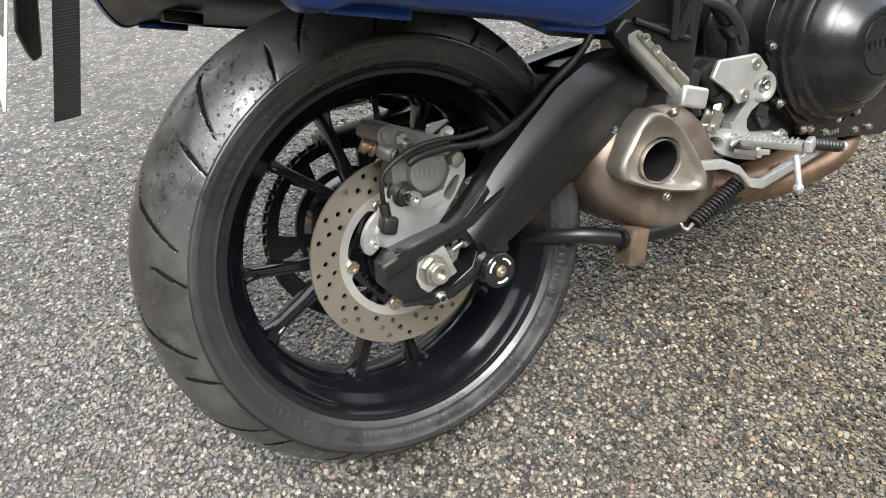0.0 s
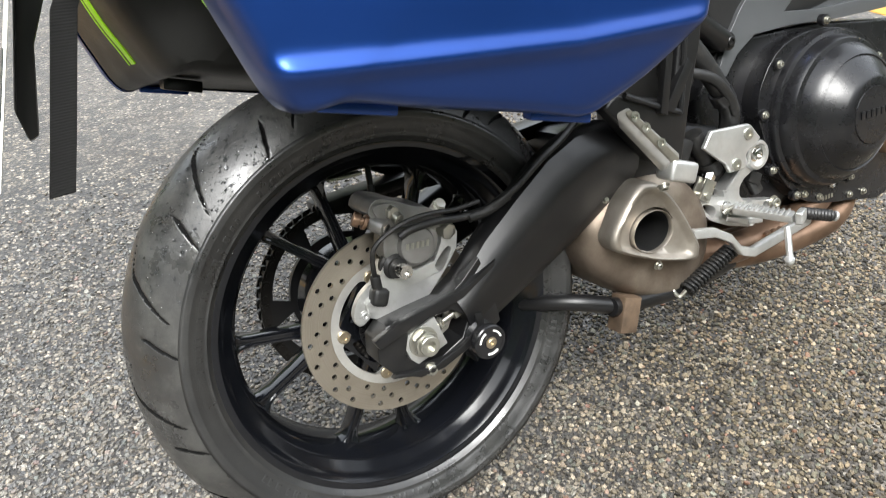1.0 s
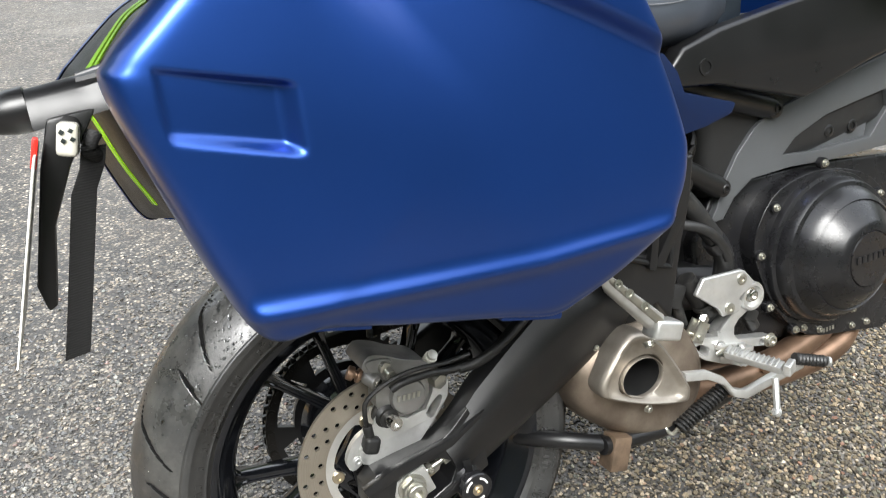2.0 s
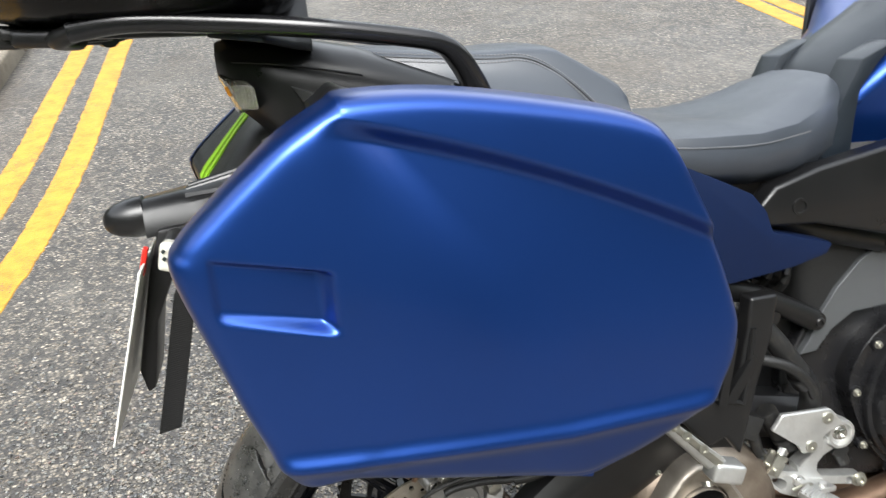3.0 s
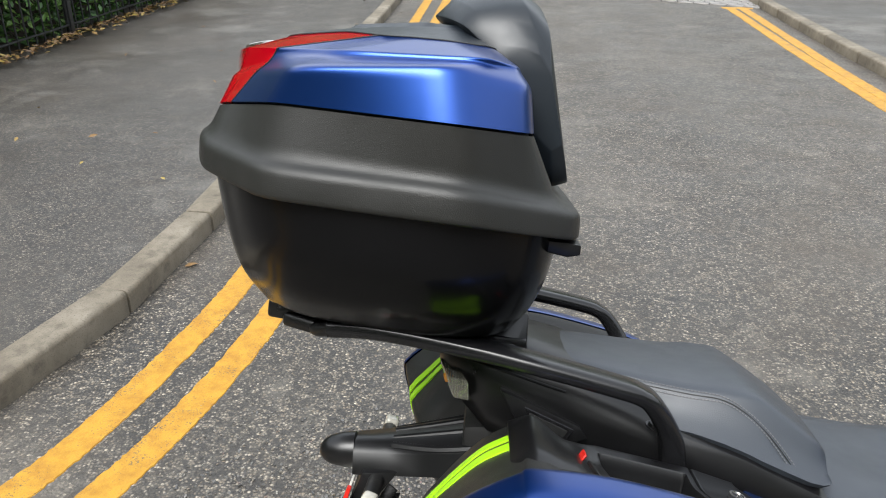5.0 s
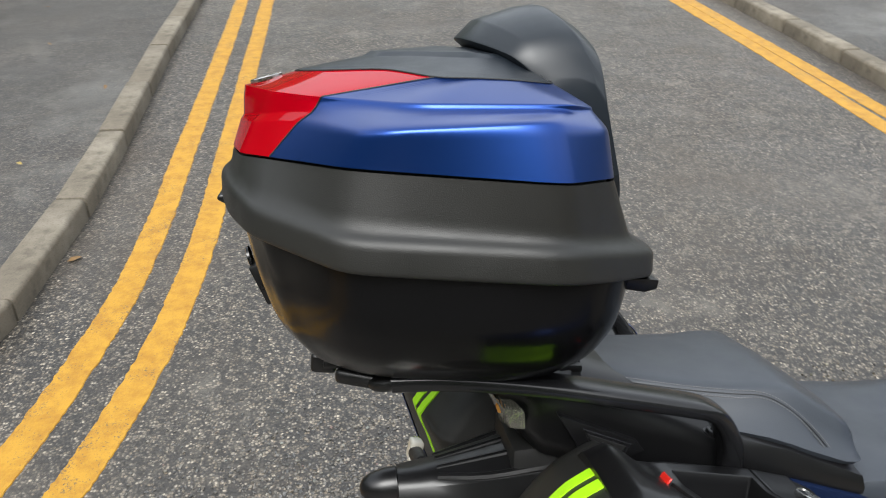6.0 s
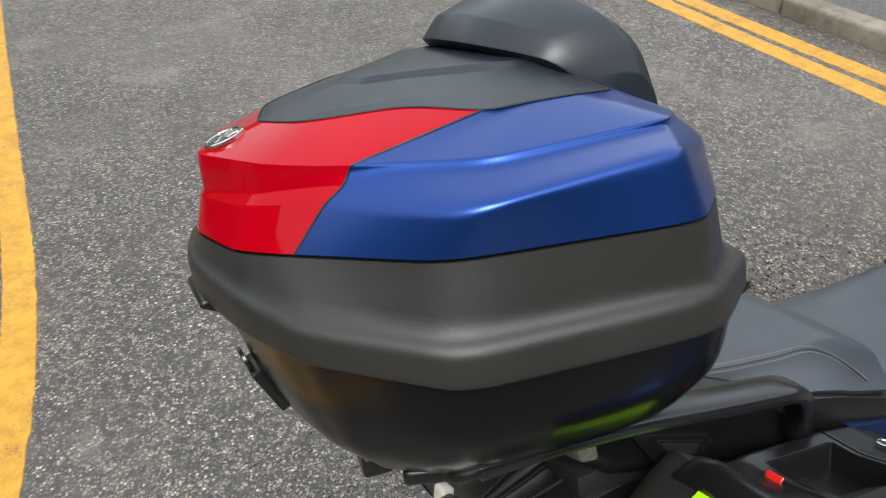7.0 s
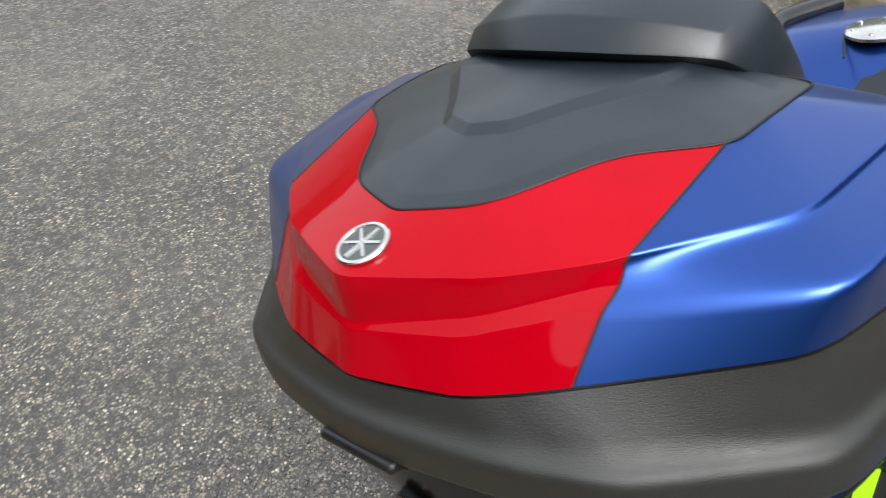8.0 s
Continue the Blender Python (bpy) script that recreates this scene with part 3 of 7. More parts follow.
def wheel_tyre():
    """A wide sport-touring rear tyre with curved rain grooves cut into the tread."""
    half = [(0.072, 0.2285), (0.078, 0.2335), (0.0800, 0.2368), (0.0812, 0.2372), (0.0818, 0.2390), (0.0815, 0.2396), (0.0835, 0.243), (0.0875, 0.2515), (0.0898, 0.2590), (0.0905, 0.2598), (0.0908, 0.2612), (0.0908, 0.2665), (0.0900, 0.2710)]
    tread = [(0.0895 * math.sin(a), 0.2215 + 0.0955 * math.cos(a) - 0.0035 * math.sin(a) ** 2) for a in np.linspace(1.17, -1.17, 97)]
    prof = [(-y, r) for y, r in half] + [(-y, r) for y, r in tread] + [(y, r) for y, r in half[::-1]]
    prof = [(-0.070, 0.222)] + prof + [(0.070, 0.222)]
    n, m = 1500, len(prof)
    py, pr = np.array([p[0] for p in prof]), np.array([p[1] for p in prof])
    th = np.linspace(0, 2 * np.pi, n, endpoint=False)
    T, Y = np.meshgrid(th, py, indexing="ij")
    R = np.broadcast_to(pr, T.shape).copy()
    pitch = 2 * np.pi / 13
    for side in (1, -1):
        ph = (T - (0.264 if side < 0 else 0.264 + pitch / 2)) % pitch
        u = Y * side
        # a long groove that swings out to the shoulder and hooks back, and a short straight one beside it
        for u0, u1, p0, lean, hook, w in ((0.006, 0.074, 0.0, 0.17, 0.15, 0.0026), (0.044, 0.080, 0.235, 0.085, 0.0, 0.0022)):
            f = (u - u0) / (u1 - u0)
            c = np.clip(f, 0, 1)
            line = p0 + lean * c ** 1.5 - hook * np.clip((0.30 - c) / 0.30, 0, 1) ** 2
            d = np.abs((ph - line + pitch / 2) % pitch - pitch / 2) * 0.29
            taper = np.clip(np.minimum(f * 3.0, (1 - f) * 2.2), 0, 1) * ((f > 0) & (f < 1) & (pr > 0.262))
            R -= 0.0060 * taper ** 0.5 * np.clip((w * (0.25 + 0.75 * taper) - d) / 0.0009, 0, 1)
    X, Z = R * np.cos(T), R * np.sin(T)
    vs = np.stack([X, np.broadcast_to(py, T.shape), Z + 0.315], -1).reshape(-1, 3)
    i, k = np.meshgrid(np.arange(n), np.arange(m - 1), indexing="ij")
    j = (i + 1) % n
    fs = np.stack([i * m + k, i * m + k + 1, j * m + k + 1, j * m + k], -1).reshape(-1, 4)
    me = bpy.data.meshes.new("tyre")
    me.from_pydata(vs.tolist(), [], fs.tolist())
    me.materials.append(M["tyre"])
    me.materials.append(M["wall"])
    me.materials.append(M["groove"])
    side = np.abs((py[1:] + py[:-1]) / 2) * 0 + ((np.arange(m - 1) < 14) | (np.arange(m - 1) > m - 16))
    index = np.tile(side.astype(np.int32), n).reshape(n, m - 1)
    # sunk faces get a near-black rubber: groove shade put into the colour
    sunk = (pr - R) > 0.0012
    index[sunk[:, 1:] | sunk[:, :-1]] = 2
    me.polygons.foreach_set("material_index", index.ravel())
    me.polygons.foreach_set("use_smooth", [True] * len(me.polygons))
    return me


rim_prof = [(-0.076, 0.2325), (-0.0755, 0.2345), (-0.073, 0.2350), (-0.0705, 0.2335), (-0.070, 0.226), (-0.060, 0.219), (-0.040, 0.203), (0.040, 0.203), (0.060, 0.219), (0.070, 0.226),
            (0.0705, 0.2335), (0.073, 0.2350), (0.0755, 0.2345), (0.076, 0.2325), (0.074, 0.2235), (0.066, 0.2165), (0.058, 0.2125), (0.052, 0.204), (0.034, 0.194), (0.0, 0.1915),
            (-0.034, 0.194), (-0.052, 0.204), (-0.058, 0.2125), (-0.066, 0.2165), (-0.074, 0.2235)]
wheel = part("rear_wheel", lathe(rim_prof, HUB, HUB + Vector((0, 1, 0)), 160, True), M["rim"], bike, "satin black cast ten-spoke rear wheel", 30)
tyre = new("tyre", wheel_tyre())
tyre.parent = wheel
BASE[tyre.name] = BASE[bike.name]
tagged(tyre, "wide damp black rubber tyre with curved grooves")
wheel.matrix_basis = Matrix.Translation((-0.007, 0, 0.324)) @ Matrix.Scale(0.978, 4) @ Matrix.Translation(-HUB)


def polar(r, deg, y=0.0):
    a = radians(deg)
    return Vector((r * math.cos(a), y, 0.315 + r * math.sin(a)))


def spoke(a_rim, a_hub):
    """A tapering cast spoke with a shallow channel in its face, flaring where it meets the rim."""
    rings = []
    p, q = polar(0.070, a_hub, -0.012), polar(0.197, a_rim, 0.0)
    d = (q - p).normalized()
    s = d.cross(Vector((0, 1, 0))).normalized()
    for f, wid, dep in ((0.0, 0.017, 0.042), (0.2, 0.0145, 0.036), (0.5, 0.0125, 0.031), (0.78, 0.0125, 0.029), (0.90, 0.017, 0.031), (0.97, 0.030, 0.036), (1.02, 0.048, 0.044)):
        c = p.lerp(q, f)
        rings.append([c + s * (u * wid / 2) + Vector((0, v * dep / 2, 0)) for u, v in ((-1, -0.80), (-0.80, -1), (-0.40, -1), (-0.2, -0.88), (0.2, -0.88), (0.40, -1), (0.80, -1), (1, -0.80), (1, 0.75), (0.75, 1), (-0.75, 1), (-1, 0.75))])
    return loft(rings)


for k in range(5):
    for sgn in (-1, 1):
        part("spoke", spoke(119 + 72 * k + sgn * 14.0, 115 + 72 * k + sgn * 5), M["rim"], wheel, angle=50)
    part("spoke_root", loft([[polar(r, 115 + 72 * k, -0.012) + Vector((-math.sin(radians(115 + 72 * k)), 0, math.cos(radians(115 + 72 * k)))) * (u * w / 2) + Vector((0, v * dd / 2, 0)) for u, v in ((-1, -0.7), (-0.7, -1), (0.7, -1), (1, -0.7), (1, 0.7), (0.7, 1), (-0.7, 1), (-1, 0.7))] for r, w, dd in ((0.03, 0.040, 0.05), (0.06, 0.032, 0.046), (0.082, 0.026, 0.040), (0.090, 0.016, 0.032))]), M["rim"], wheel, angle=50)
part("hub", join(lathe([(-0.060, 0.0), (-0.060, 0.040), (-0.055, 0.046), (-0.035, 0.050), (-0.030, 0.062), (0.026, 0.064), (0.030, 0.078), (0.070, 0.080), (0.078, 0.074), (0.080, 0.0)], HUB, HUB + Vector((0, 1, 0)), 64)), M["rim"], wheel)
part("valve", join(cyl(polar(0.192, 83, -0.01), polar(0.165, 83, -0.018), 0.004, n=12), cyl(polar(0.168, 83, -0.018), polar(0.158, 83, -0.02), 0.005, n=12, b=0.001)), M["rubber"], wheel)
part("balance_weight", box(polar(0.1915, 96, -0.036), (0.045, 0.016, 0.004), 0.001, (0, 0, 0)), M["zinc"], wheel, "grey stick-on wheel weight")
# worn raised marks moulded round the sidewall
mark = box((0, 0, 0), (0.0042, 0.0012, 0.0085), 0.0004)
mark_mesh = to_mesh("sidewall_mark", mark, M["wall"])
for a0, count in ((104, 9), (133, 12), (166, 5), (214, 8), (246, 14), (318, 10), (340, 6)):
    for k in range(count):
        a = a0 + k * (1.9 + 0.3 * ((k * 7) % 3))
        ob = new("sidewall_mark", mark_mesh)
        ob.parent = tyre
        ob.matrix_basis = Matrix.Translation(polar(0.2478, a, -0.0857)) @ Matrix.Rotation(-radians(a - 90), 4, "Y") @ Matrix.Rotation(math.atan2(0.0040, 0.0085), 4, "X")

rng = random.Random(17)
bead_vs, bead_fs = [], []
for k in range(900):
    a, u = rng.gauss(122, 22), -abs(rng.gauss(0.060, 0.024))
    if u < -0.088:
        continue
    t = math.asin(min(0.99, -u / 0.0895))
    r = 0.2215 + 0.0955 * math.cos(t) - 0.0035 * math.sin(t) ** 2
    s = rng.choice((0.0006, 0.0008, 0.0011, 0.0014, 0.0021)) * rng.uniform(0.8, 1.2)
    up = Vector((math.cos(radians(a)) * math.cos(t), -math.sin(t), math.sin(radians(a)) * math.cos(t)))
    e1 = up.orthogonal().normalized()
    e2 = up.cross(e1)
    c, k0 = polar(r, a, u), len(bead_vs)
    sx = rng.uniform(0.8, 1.7)
    for h, q in ((0.0, 1.0), (0.35, 0.92), (0.62, 0.6)):
        bead_vs += [c + (e1 * sx * math.cos(w) + e2 * math.sin(w)) * (s * q) + up * (h * s) for w in (math.pi * i / 4 for i in range(8))]
    bead_vs.append(c + up * (0.72 * s))
    for row in range(2):
        bead_fs += [(k0 + row * 8 + i, k0 + row * 8 + (i + 1) % 8, k0 + row * 8 + 8 + (i + 1) % 8, k0 + row * 8 + 8 + i) for i in range(8)]
    bead_fs += [(k0 + 16 + i, k0 + 16 + (i + 1) % 8, k0 + 24) for i in range(8)]
beads = part("water_bead", raw(bead_vs, bead_fs, False), M["drop"], wheel, "rain drops standing on the tread", 80)
tagged(beads, kind="stuff")

# brake disc with drilled track, machined carrier ring and five bolts
YD = -0.069
holes = []
for k in range(20):
    for q, rr in enumerate((0.0925, 0.1030, 0.1135)):
        a = radians(18 * k + q * 7 + (3 if k % 2 else 0))
        holes.append(circle(rr * math.cos(a), 0.315 + rr * math.sin(a), 0.0037, 10))
disc = part("brake_disc", plate(circle(0, 0.315, 0.1225, 120), [circle(0, 0.315, 0.0855, 90)] + holes, YD - 0.0025, YD + 0.0025), M["disc"], wheel, "drilled steel brake disc with brownish bloom", 30)
inner = []
for k in range(100):
    a = 2 * math.pi * k / 100
    lobe = max(0.0, math.cos(5 * (a - math.pi))) ** 6
    r = 0.0745 - 0.0155 * lobe
    inner.append((r * math.cos(a), 0.315 + r * math.sin(a)))
part("disc_carrier", plate(circle(0, 0.315, 0.0853, 100), [inner], YD - 0.0022, YD + 0.0022), M["ring"], disc, "bright machined inner ring", 30)
spider_out = [((0.073 - 0.010 * (0.5 + 0.5 * math.cos(5 * (2 * math.pi * k / 100 - math.pi) + math.pi))) * math.cos(2 * math.pi * k / 100), 0.315 + (0.073 - 0.010 * (0.5 + 0.5 * math.cos(5 * (2 * math.pi * k / 100 - math.pi) + math.pi))) * math.sin(2 * math.pi * k / 100)) for k in range(100)]
slots = []
for k in range(5):
    a0 = math.pi + 2 * math.pi * k / 5 + radians(14)
    arc = [(0.060 * math.cos(a0 + t), 0.315 + 0.060 * math.sin(a0 + t)) for t in np.linspace(0, radians(44), 8)]
    arc += [(0.049 * math.cos(a0 + t), 0.315 + 0.049 * math.sin(a0 + t)) for t in np.linspace(radians(44), 0, 8)]
    slots.append(arc)
part("disc_flange", plate(spider_out, [circle(0, 0.315, 0.03, 40)] + slots, YD + 0.002, YD + 0.012), M["rim"], wheel, "", 30)
for k in range(5):
    c = polar(0.0695, 180 + 72 * k, YD - 0.0024)
    part("disc_bolt", lathe([(0, 0.0085), (0.002, 0.0085), (0.0032, 0.0072), (0.0032, 0.004), (0.0012, 0.004), (0.0012, 0)], c, c + Vector((0, -1, 0)), 20), M["gold"], disc, "gold-coloured disc bolt")
teeth = []
for k in range(96):
    a = 2 * math.pi * k / 96
    for t, r in ((0.0, 0.0395), (0.32, 0.0395), (0.34, 0.0435), (0.98, 0.0435)):
        aa = a + t * 2 * math.pi / 96
        teeth.append((r * math.cos(aa), 0.315 + r * math.sin(aa)))
abs_holes = [[((r) * math.cos(a), 0.315 + r * math.sin(a)) for r, a in ((0.041, t - 0.022), (0.047, t - 0.022), (0.047, t + 0.022), (0.041, t + 0.022))] for t in (2 * math.pi * k / 40 for k in range(40))]
part("abs_ring", plate(circle(0, 0.315, 0.0495, 80), [circle(0, 0.315, 0.036, 60)] + abs_holes, YD - 0.008, YD - 0.006), M["matt"], wheel, "slotted black sensor ring", 30)

# sprocket and chain on the far side
YC = 0.098
out = []
for k in range(50):
    a = 2 * math.pi * k / 50
    for t, r in ((-0.5, 0.1215), (-0.3, 0.1220), (-0.1, 0.1305), (0.1, 0.1305), (0.3, 0.1220)):
        aa = a + t * 2 * math.pi / 50
        out.append((r * math.cos(aa), 0.315 + r * math.sin(aa)))
win = []
for k in range(6):
    a0 = radians(60 * k + 12)
    arc = [(0.1085 * math.cos(a0 + t), 0.315 + 0.1085 * math.sin(a0 + t)) for t in np.linspace(radians(2), radians(42), 9)]
    arc += [(0.083 * math.cos(a0 + t), 0.315 + 0.083 * math.sin(a0 + t)) for t in np.linspace(radians(46), radians(-2), 9)]
    win.append(arc)
part("sprocket", plate(out, [circle(0, 0.315, 0.04, 40)] + win, YC - 0.004, YC + 0.004), M["matt"], wheel, "black steel rear sprocket", 30)
chain = part("drive_chain", join(tube([(0.56, YC, 0.455), (0.40, YC, 0.447), (0.2, YC, 0.446), (0.03, YC, 0.4400)], 0.002, 6), tube([(0.56, YC, 0.370), (0.3, YC, 0.278), (0.1, YC, 0.203), (0.03, YC, 0.1920)], 0.002, 6)), M["chain"], bike, "oily black roller chain")
R_C, PITCH = 0.1265, 0.015875
way_pts = [Vector((0.56, YC, 0.455)), Vector((0.03, YC, 0.4385))]
way_pts += [polar(R_C, a, YC) for a in range(80, 284, 4)]
way_pts += [Vector((0.05, YC, 0.1935)), Vector((0.56, YC, 0.370))]
cum = [0.0]
for a, b in zip(way_pts, way_pts[1:]):
    cum.append(cum[-1] + (b - a).length)


def chain_at(s):
    return Vector([float(np.interp(s, cum, [v[i] for v in way_pts])) for i in range(3)])


def link_mesh(wide):
    lobe = []
    for cx, sg in ((PITCH / 2, 1), (-PITCH / 2, -1)):
        lobe += [(cx + sg * 0.0072 * math.cos(t), 0.0072 * math.sin(t)) for t in np.linspace(-1.9 * 0.6, 1.9 * 0.6, 6) * (1 if sg > 0 else 1)][:: 1] if sg > 0 else \
                [(cx - 0.0072 * math.cos(t), -0.0072 * math.sin(t)) for t in np.linspace(-1.9 * 0.6, 1.9 * 0.6, 6)]
    w = 0.0095 if wide else 0.0072
    bm = join(plate(lobe, [], -w - 0.002, -w), plate(lobe, [], w, w + 0.002))
    for cx in (-PITCH / 2, PITCH / 2):
        bm = join(bm, cyl((cx, -w - 0.003, 0), (cx, w + 0.003, 0), 0.0036, n=8))
        if not wide:
            bm = join(bm, cyl((cx, -w, 0), (cx, w, 0), 0.005, n=8))
    return to_mesh("link", bm, M["chain"], 30)


links = [link_mesh(False), link_mesh(True)]
for k in range(int(cum[-1] / PITCH)):
    a, b = chain_at(k * PITCH), chain_at((k + 1) * PITCH)
    ob = new("link", links[k % 2])
    ob.parent = chain
    ob.matrix_basis = Matrix.Translation((a + b) / 2) @ Matrix.Rotation(-math.atan2(b.z - a.z, b.x - a.x), 4, "Y")

# ---- swingarm, axle and brake ----


def slab(outline, y0, y1, b=0.006, seg=3, per=0, holes=()):
    """A thick upright plate along x with rounded rims."""
    o = soften(outline, per) if per else outline
    return bevel(plate(o, holes, y0, y1), b, seg, 40)


arm_out = [(-0.060, 0.338), (-0.045, 0.352), (-0.010, 0.357), (0.035, 0.362), (0.060, 0.378), (0.085, 0.400), (0.100, 0.36), (0.105, 0.311), (0.062, 0.291), (0.02, 0.275), (-0.012, 0.274), (-0.045, 0.290), (-0.062, 0.312)]
arm_hole = [(-0.020, 0.334), (0.010, 0.345), (0.040, 0.346), (0.062, 0.330), (0.050, 0.306), (0.020, 0.292), (-0.012, 0.292), (-0.028, 0.308)]
arm = []
for tx, tz, bx, bz, y in ((0.045, 0.364, 0.070, 0.293, 0.0), (0.066, 0.384, 0.085, 0.300, 0.0), (0.100, 0.420, 0.110, 0.311, 0.0), (0.150, 0.460, 0.165, 0.337, 0.0), (0.200, 0.497, 0.220, 0.365, 0.0), (0.245, 0.516, 0.295, 0.404, 0.002), (0.305, 0.519, 0.350, 0.428, 0.010), (0.36, 0.508, 0.385, 0.432, 0.026), (0.44, 0.488, 0.45, 0.41, 0.044), (0.54, 0.462, 0.53, 0.39, 0.050)):
    t, w = Vector((tx, 0, tz)), Vector((bx, 0, bz))
    arm.append([t.lerp(w, k) + Vector((0, y + d, 0)) for k, d in ((0.0, -0.108), (-0.005, -0.126), (0.04, -0.137), (0.16, -0.1435), (0.30, -0.1495), (0.36, -0.1500), (0.44, -0.1490), (0.80, -0.1400), (0.95, -0.132), (1.0, -0.124), (1.0, -0.108), (0.5, -0.100))])
swing = part("swingarm", join(slab(arm_out, -0.142, -0.104, 0.006, 3, 0, [arm_hole]), loft(arm)), M["matt"], bike, "satin black cast swingarm", 32)
# the far arm and the cross piece
part("far_arm", join(slab([(-0.05, 0.335), (0.05, 0.362), (0.2, 0.43), (0.4, 0.47), (0.55, 0.45), (0.53, 0.38), (0.3, 0.36), (0.1, 0.29), (-0.03, 0.275), (-0.06, 0.30)], 0.118, 0.158, 0.008), box((0.38, 0.0, 0.45), (0.10, 0.25, 0.07), 0.02)), M["matt"], swing)
part("rear_fin", slab([(-0.066, 0.342), (-0.03, 0.356), (0.06, 0.372), (0.105, 0.395), (0.10, 0.386), (0.055, 0.360), (-0.02, 0.343), (-0.06, 0.330)], -0.150, -0.138, 0.002, 2), M["matt"], swing)
part("lower_fin", slab([(0.066, 0.335), (0.070, 0.318), (0.048, 0.300), (0.0, 0.284), (-0.045, 0.292), (-0.05, 0.288), (0.0, 0.277), (0.055, 0.293), (0.080, 0.314), (0.078, 0.333)], -0.148, -0.138, 0.002, 2), M["matt"], swing)
block = part("axle_block", box((0.000, -0.132, 0.317), (0.050, 0.016, 0.042), 0.002, (0, -18, 0)), M["silver"], swing, "bright aluminium axle adjuster block")
part("axle_washer", cyl((-0.002, -0.138, 0.318), (-0.002, -0.142, 0.318), 0.019, n=32, b=0.001), M["zinc"], block)
part("axle_nut", join(cyl((-0.002, -0.142, 0.318), (-0.002, -0.152, 0.318), 0.0165, n=6, b=0.0012), lathe([(0, 0.0125), (0.009, 0.0125), (0.010, 0.0115), (0.010, 0.007), (0.003, 0.007), (0.003, 0)], (-0.002, -0.150, 0.318), (-0.002, -0.25, 0.318), 28)), M["zinc"], block, "zinc-plated axle nut")
part("adjuster_bolt", join(cyl((0.024, -0.128, 0.326), (0.056, -0.128, 0.337), 0.0042, n=12), cyl((0.026, -0.128, 0.3265), (0.032, -0.128, 0.3285), 0.0085, n=6, b=0.0006), cyl((0.047, -0.128, 0.334), (0.055, -0.128, 0.3367), 0.0085, n=6, b=0.0006)), M["zinc"], swing, "chain adjuster bolt with two nuts")
part("arm_bolt", hexbolt((0.002, -0.142, 0.281), (0, -1, 0), 0.0065), M["zinc"], swing)
spool = part("paddock_bobbin", lathe([(-0.02, 0.012), (0.0, 0.013), (0.003, 0.0205), (0.010, 0.021), (0.014, 0.0150), (0.022, 0.0150), (0.026, 0.0220), (0.034, 0.0220), (0.0357, 0.0205), (0.0357, 0.018), (0.0350, 0.0178), (0.0350, 0.0)], (0.072, -0.132, 0.302), (0.080, -0.30, 0.294), 40), M["gloss"], swing, "black paddock-stand bobbin")
c0, c1 = Vector((0.0737, -0.1678, 0.3003)), Vector((0.0745, -0.185, 0.2995))
for a0 in (25, 150, 250):
    aa = [radians(a0 + k * 7) for k in range(9)]
    e1 = (c1 - c0).orthogonal().normalized()
    e2 = (c1 - c0).normalized().cross(e1)
    face = (c1 - c0).normalized()
    part("printed_mark", loft([[c0 + (e1 * math.cos(a) + e2 * math.sin(a)) * r + face * h for r, h in ((0.0140, -0.001), (0.0140, 0.0004), (0.0162, 0.0004), (0.0162, -0.001))] for a in aa]), M["white"], spool, "pale printed arc")
part("bobbin_bolt", hexbolt(c0, c1 - c0, 0.0055, 0.003), M["gold"], spool)

cal = part("brake_caliper", join(
    slab(soften([(-0.026, 0.470), (-0.015, 0.484), (0.007, 0.478), (0.027, 0.467), (0.051, 0.458), (0.067, 0.442), (0.064, 0.432), (0.038, 0.434), (0.022, 0.440), (0.002, 0.447), (-0.012, 0.456)], 3), -0.112, -0.052, 0.007, 3),
    slab(soften([(-0.004, 0.446), (0.020, 0.446), (0.048, 0.438), (0.056, 0.420), (0.046, 0.400), (0.024, 0.393), (0.002, 0.398), (-0.014, 0.412), (-0.014, 0.434)], 3), -0.114, -0.086, 0.006, 3),
    slab(soften([(-0.020, 0.478), (0.010, 0.474), (0.008, 0.456), (-0.014, 0.460)], 3), -0.116, -0.108, 0.003, 2)), M["grey"], bike, "dusty grey brake caliper over the disc", 40)
part("piston_cover", lathe([(-0.010, 0.0235), (0.005, 0.0235), (0.0085, 0.0215), (0.0092, 0.0190), (0.0092, 0.0)], (0.025, -0.113, 0.420), (0.025, -0.3, 0.420), 40), M["grey"], cal)
part("maker_mark", join(*[box((0.011 + k * 0.0066, -0.1226, 0.4225 - k * 0.0004), (0.0036, 0.0010, 0.0075), 0.0, (0, 14, 0)) for k in range(5)]), M["zinc"], cal, "small raised worn mark")
part("caliper_bracket", slab([(-0.046, 0.362), (-0.030, 0.384), (-0.016, 0.408), (0.004, 0.398), (0.022, 0.388), (0.048, 0.392), (0.060, 0.412), (0.064, 0.432), (0.078, 0.434), (0.084, 0.420), (0.080, 0.400), (0.062, 0.378), (0.040, 0.356), (0.020, 0.338), (-0.020, 0.334), (-0.044, 0.346)], -0.112, -0.088, 0.004, 2,
     0, [soften([(0.048, 0.386), (0.066, 0.404), (0.072, 0.400), (0.056, 0.378)], 3)]), M["silver"], cal, "bright cast caliper bracket")
part("slide_boot", lathe([(0, 0.016), (0.006, 0.0165), (0.008, 0.013), (0.012, 0.0155), (0.016, 0.012), (0.020, 0.0125), (0.020, 0)], (-0.006, -0.102, 0.402), (0.003, -0.2, 0.394), 28), M["rubber"], cal)
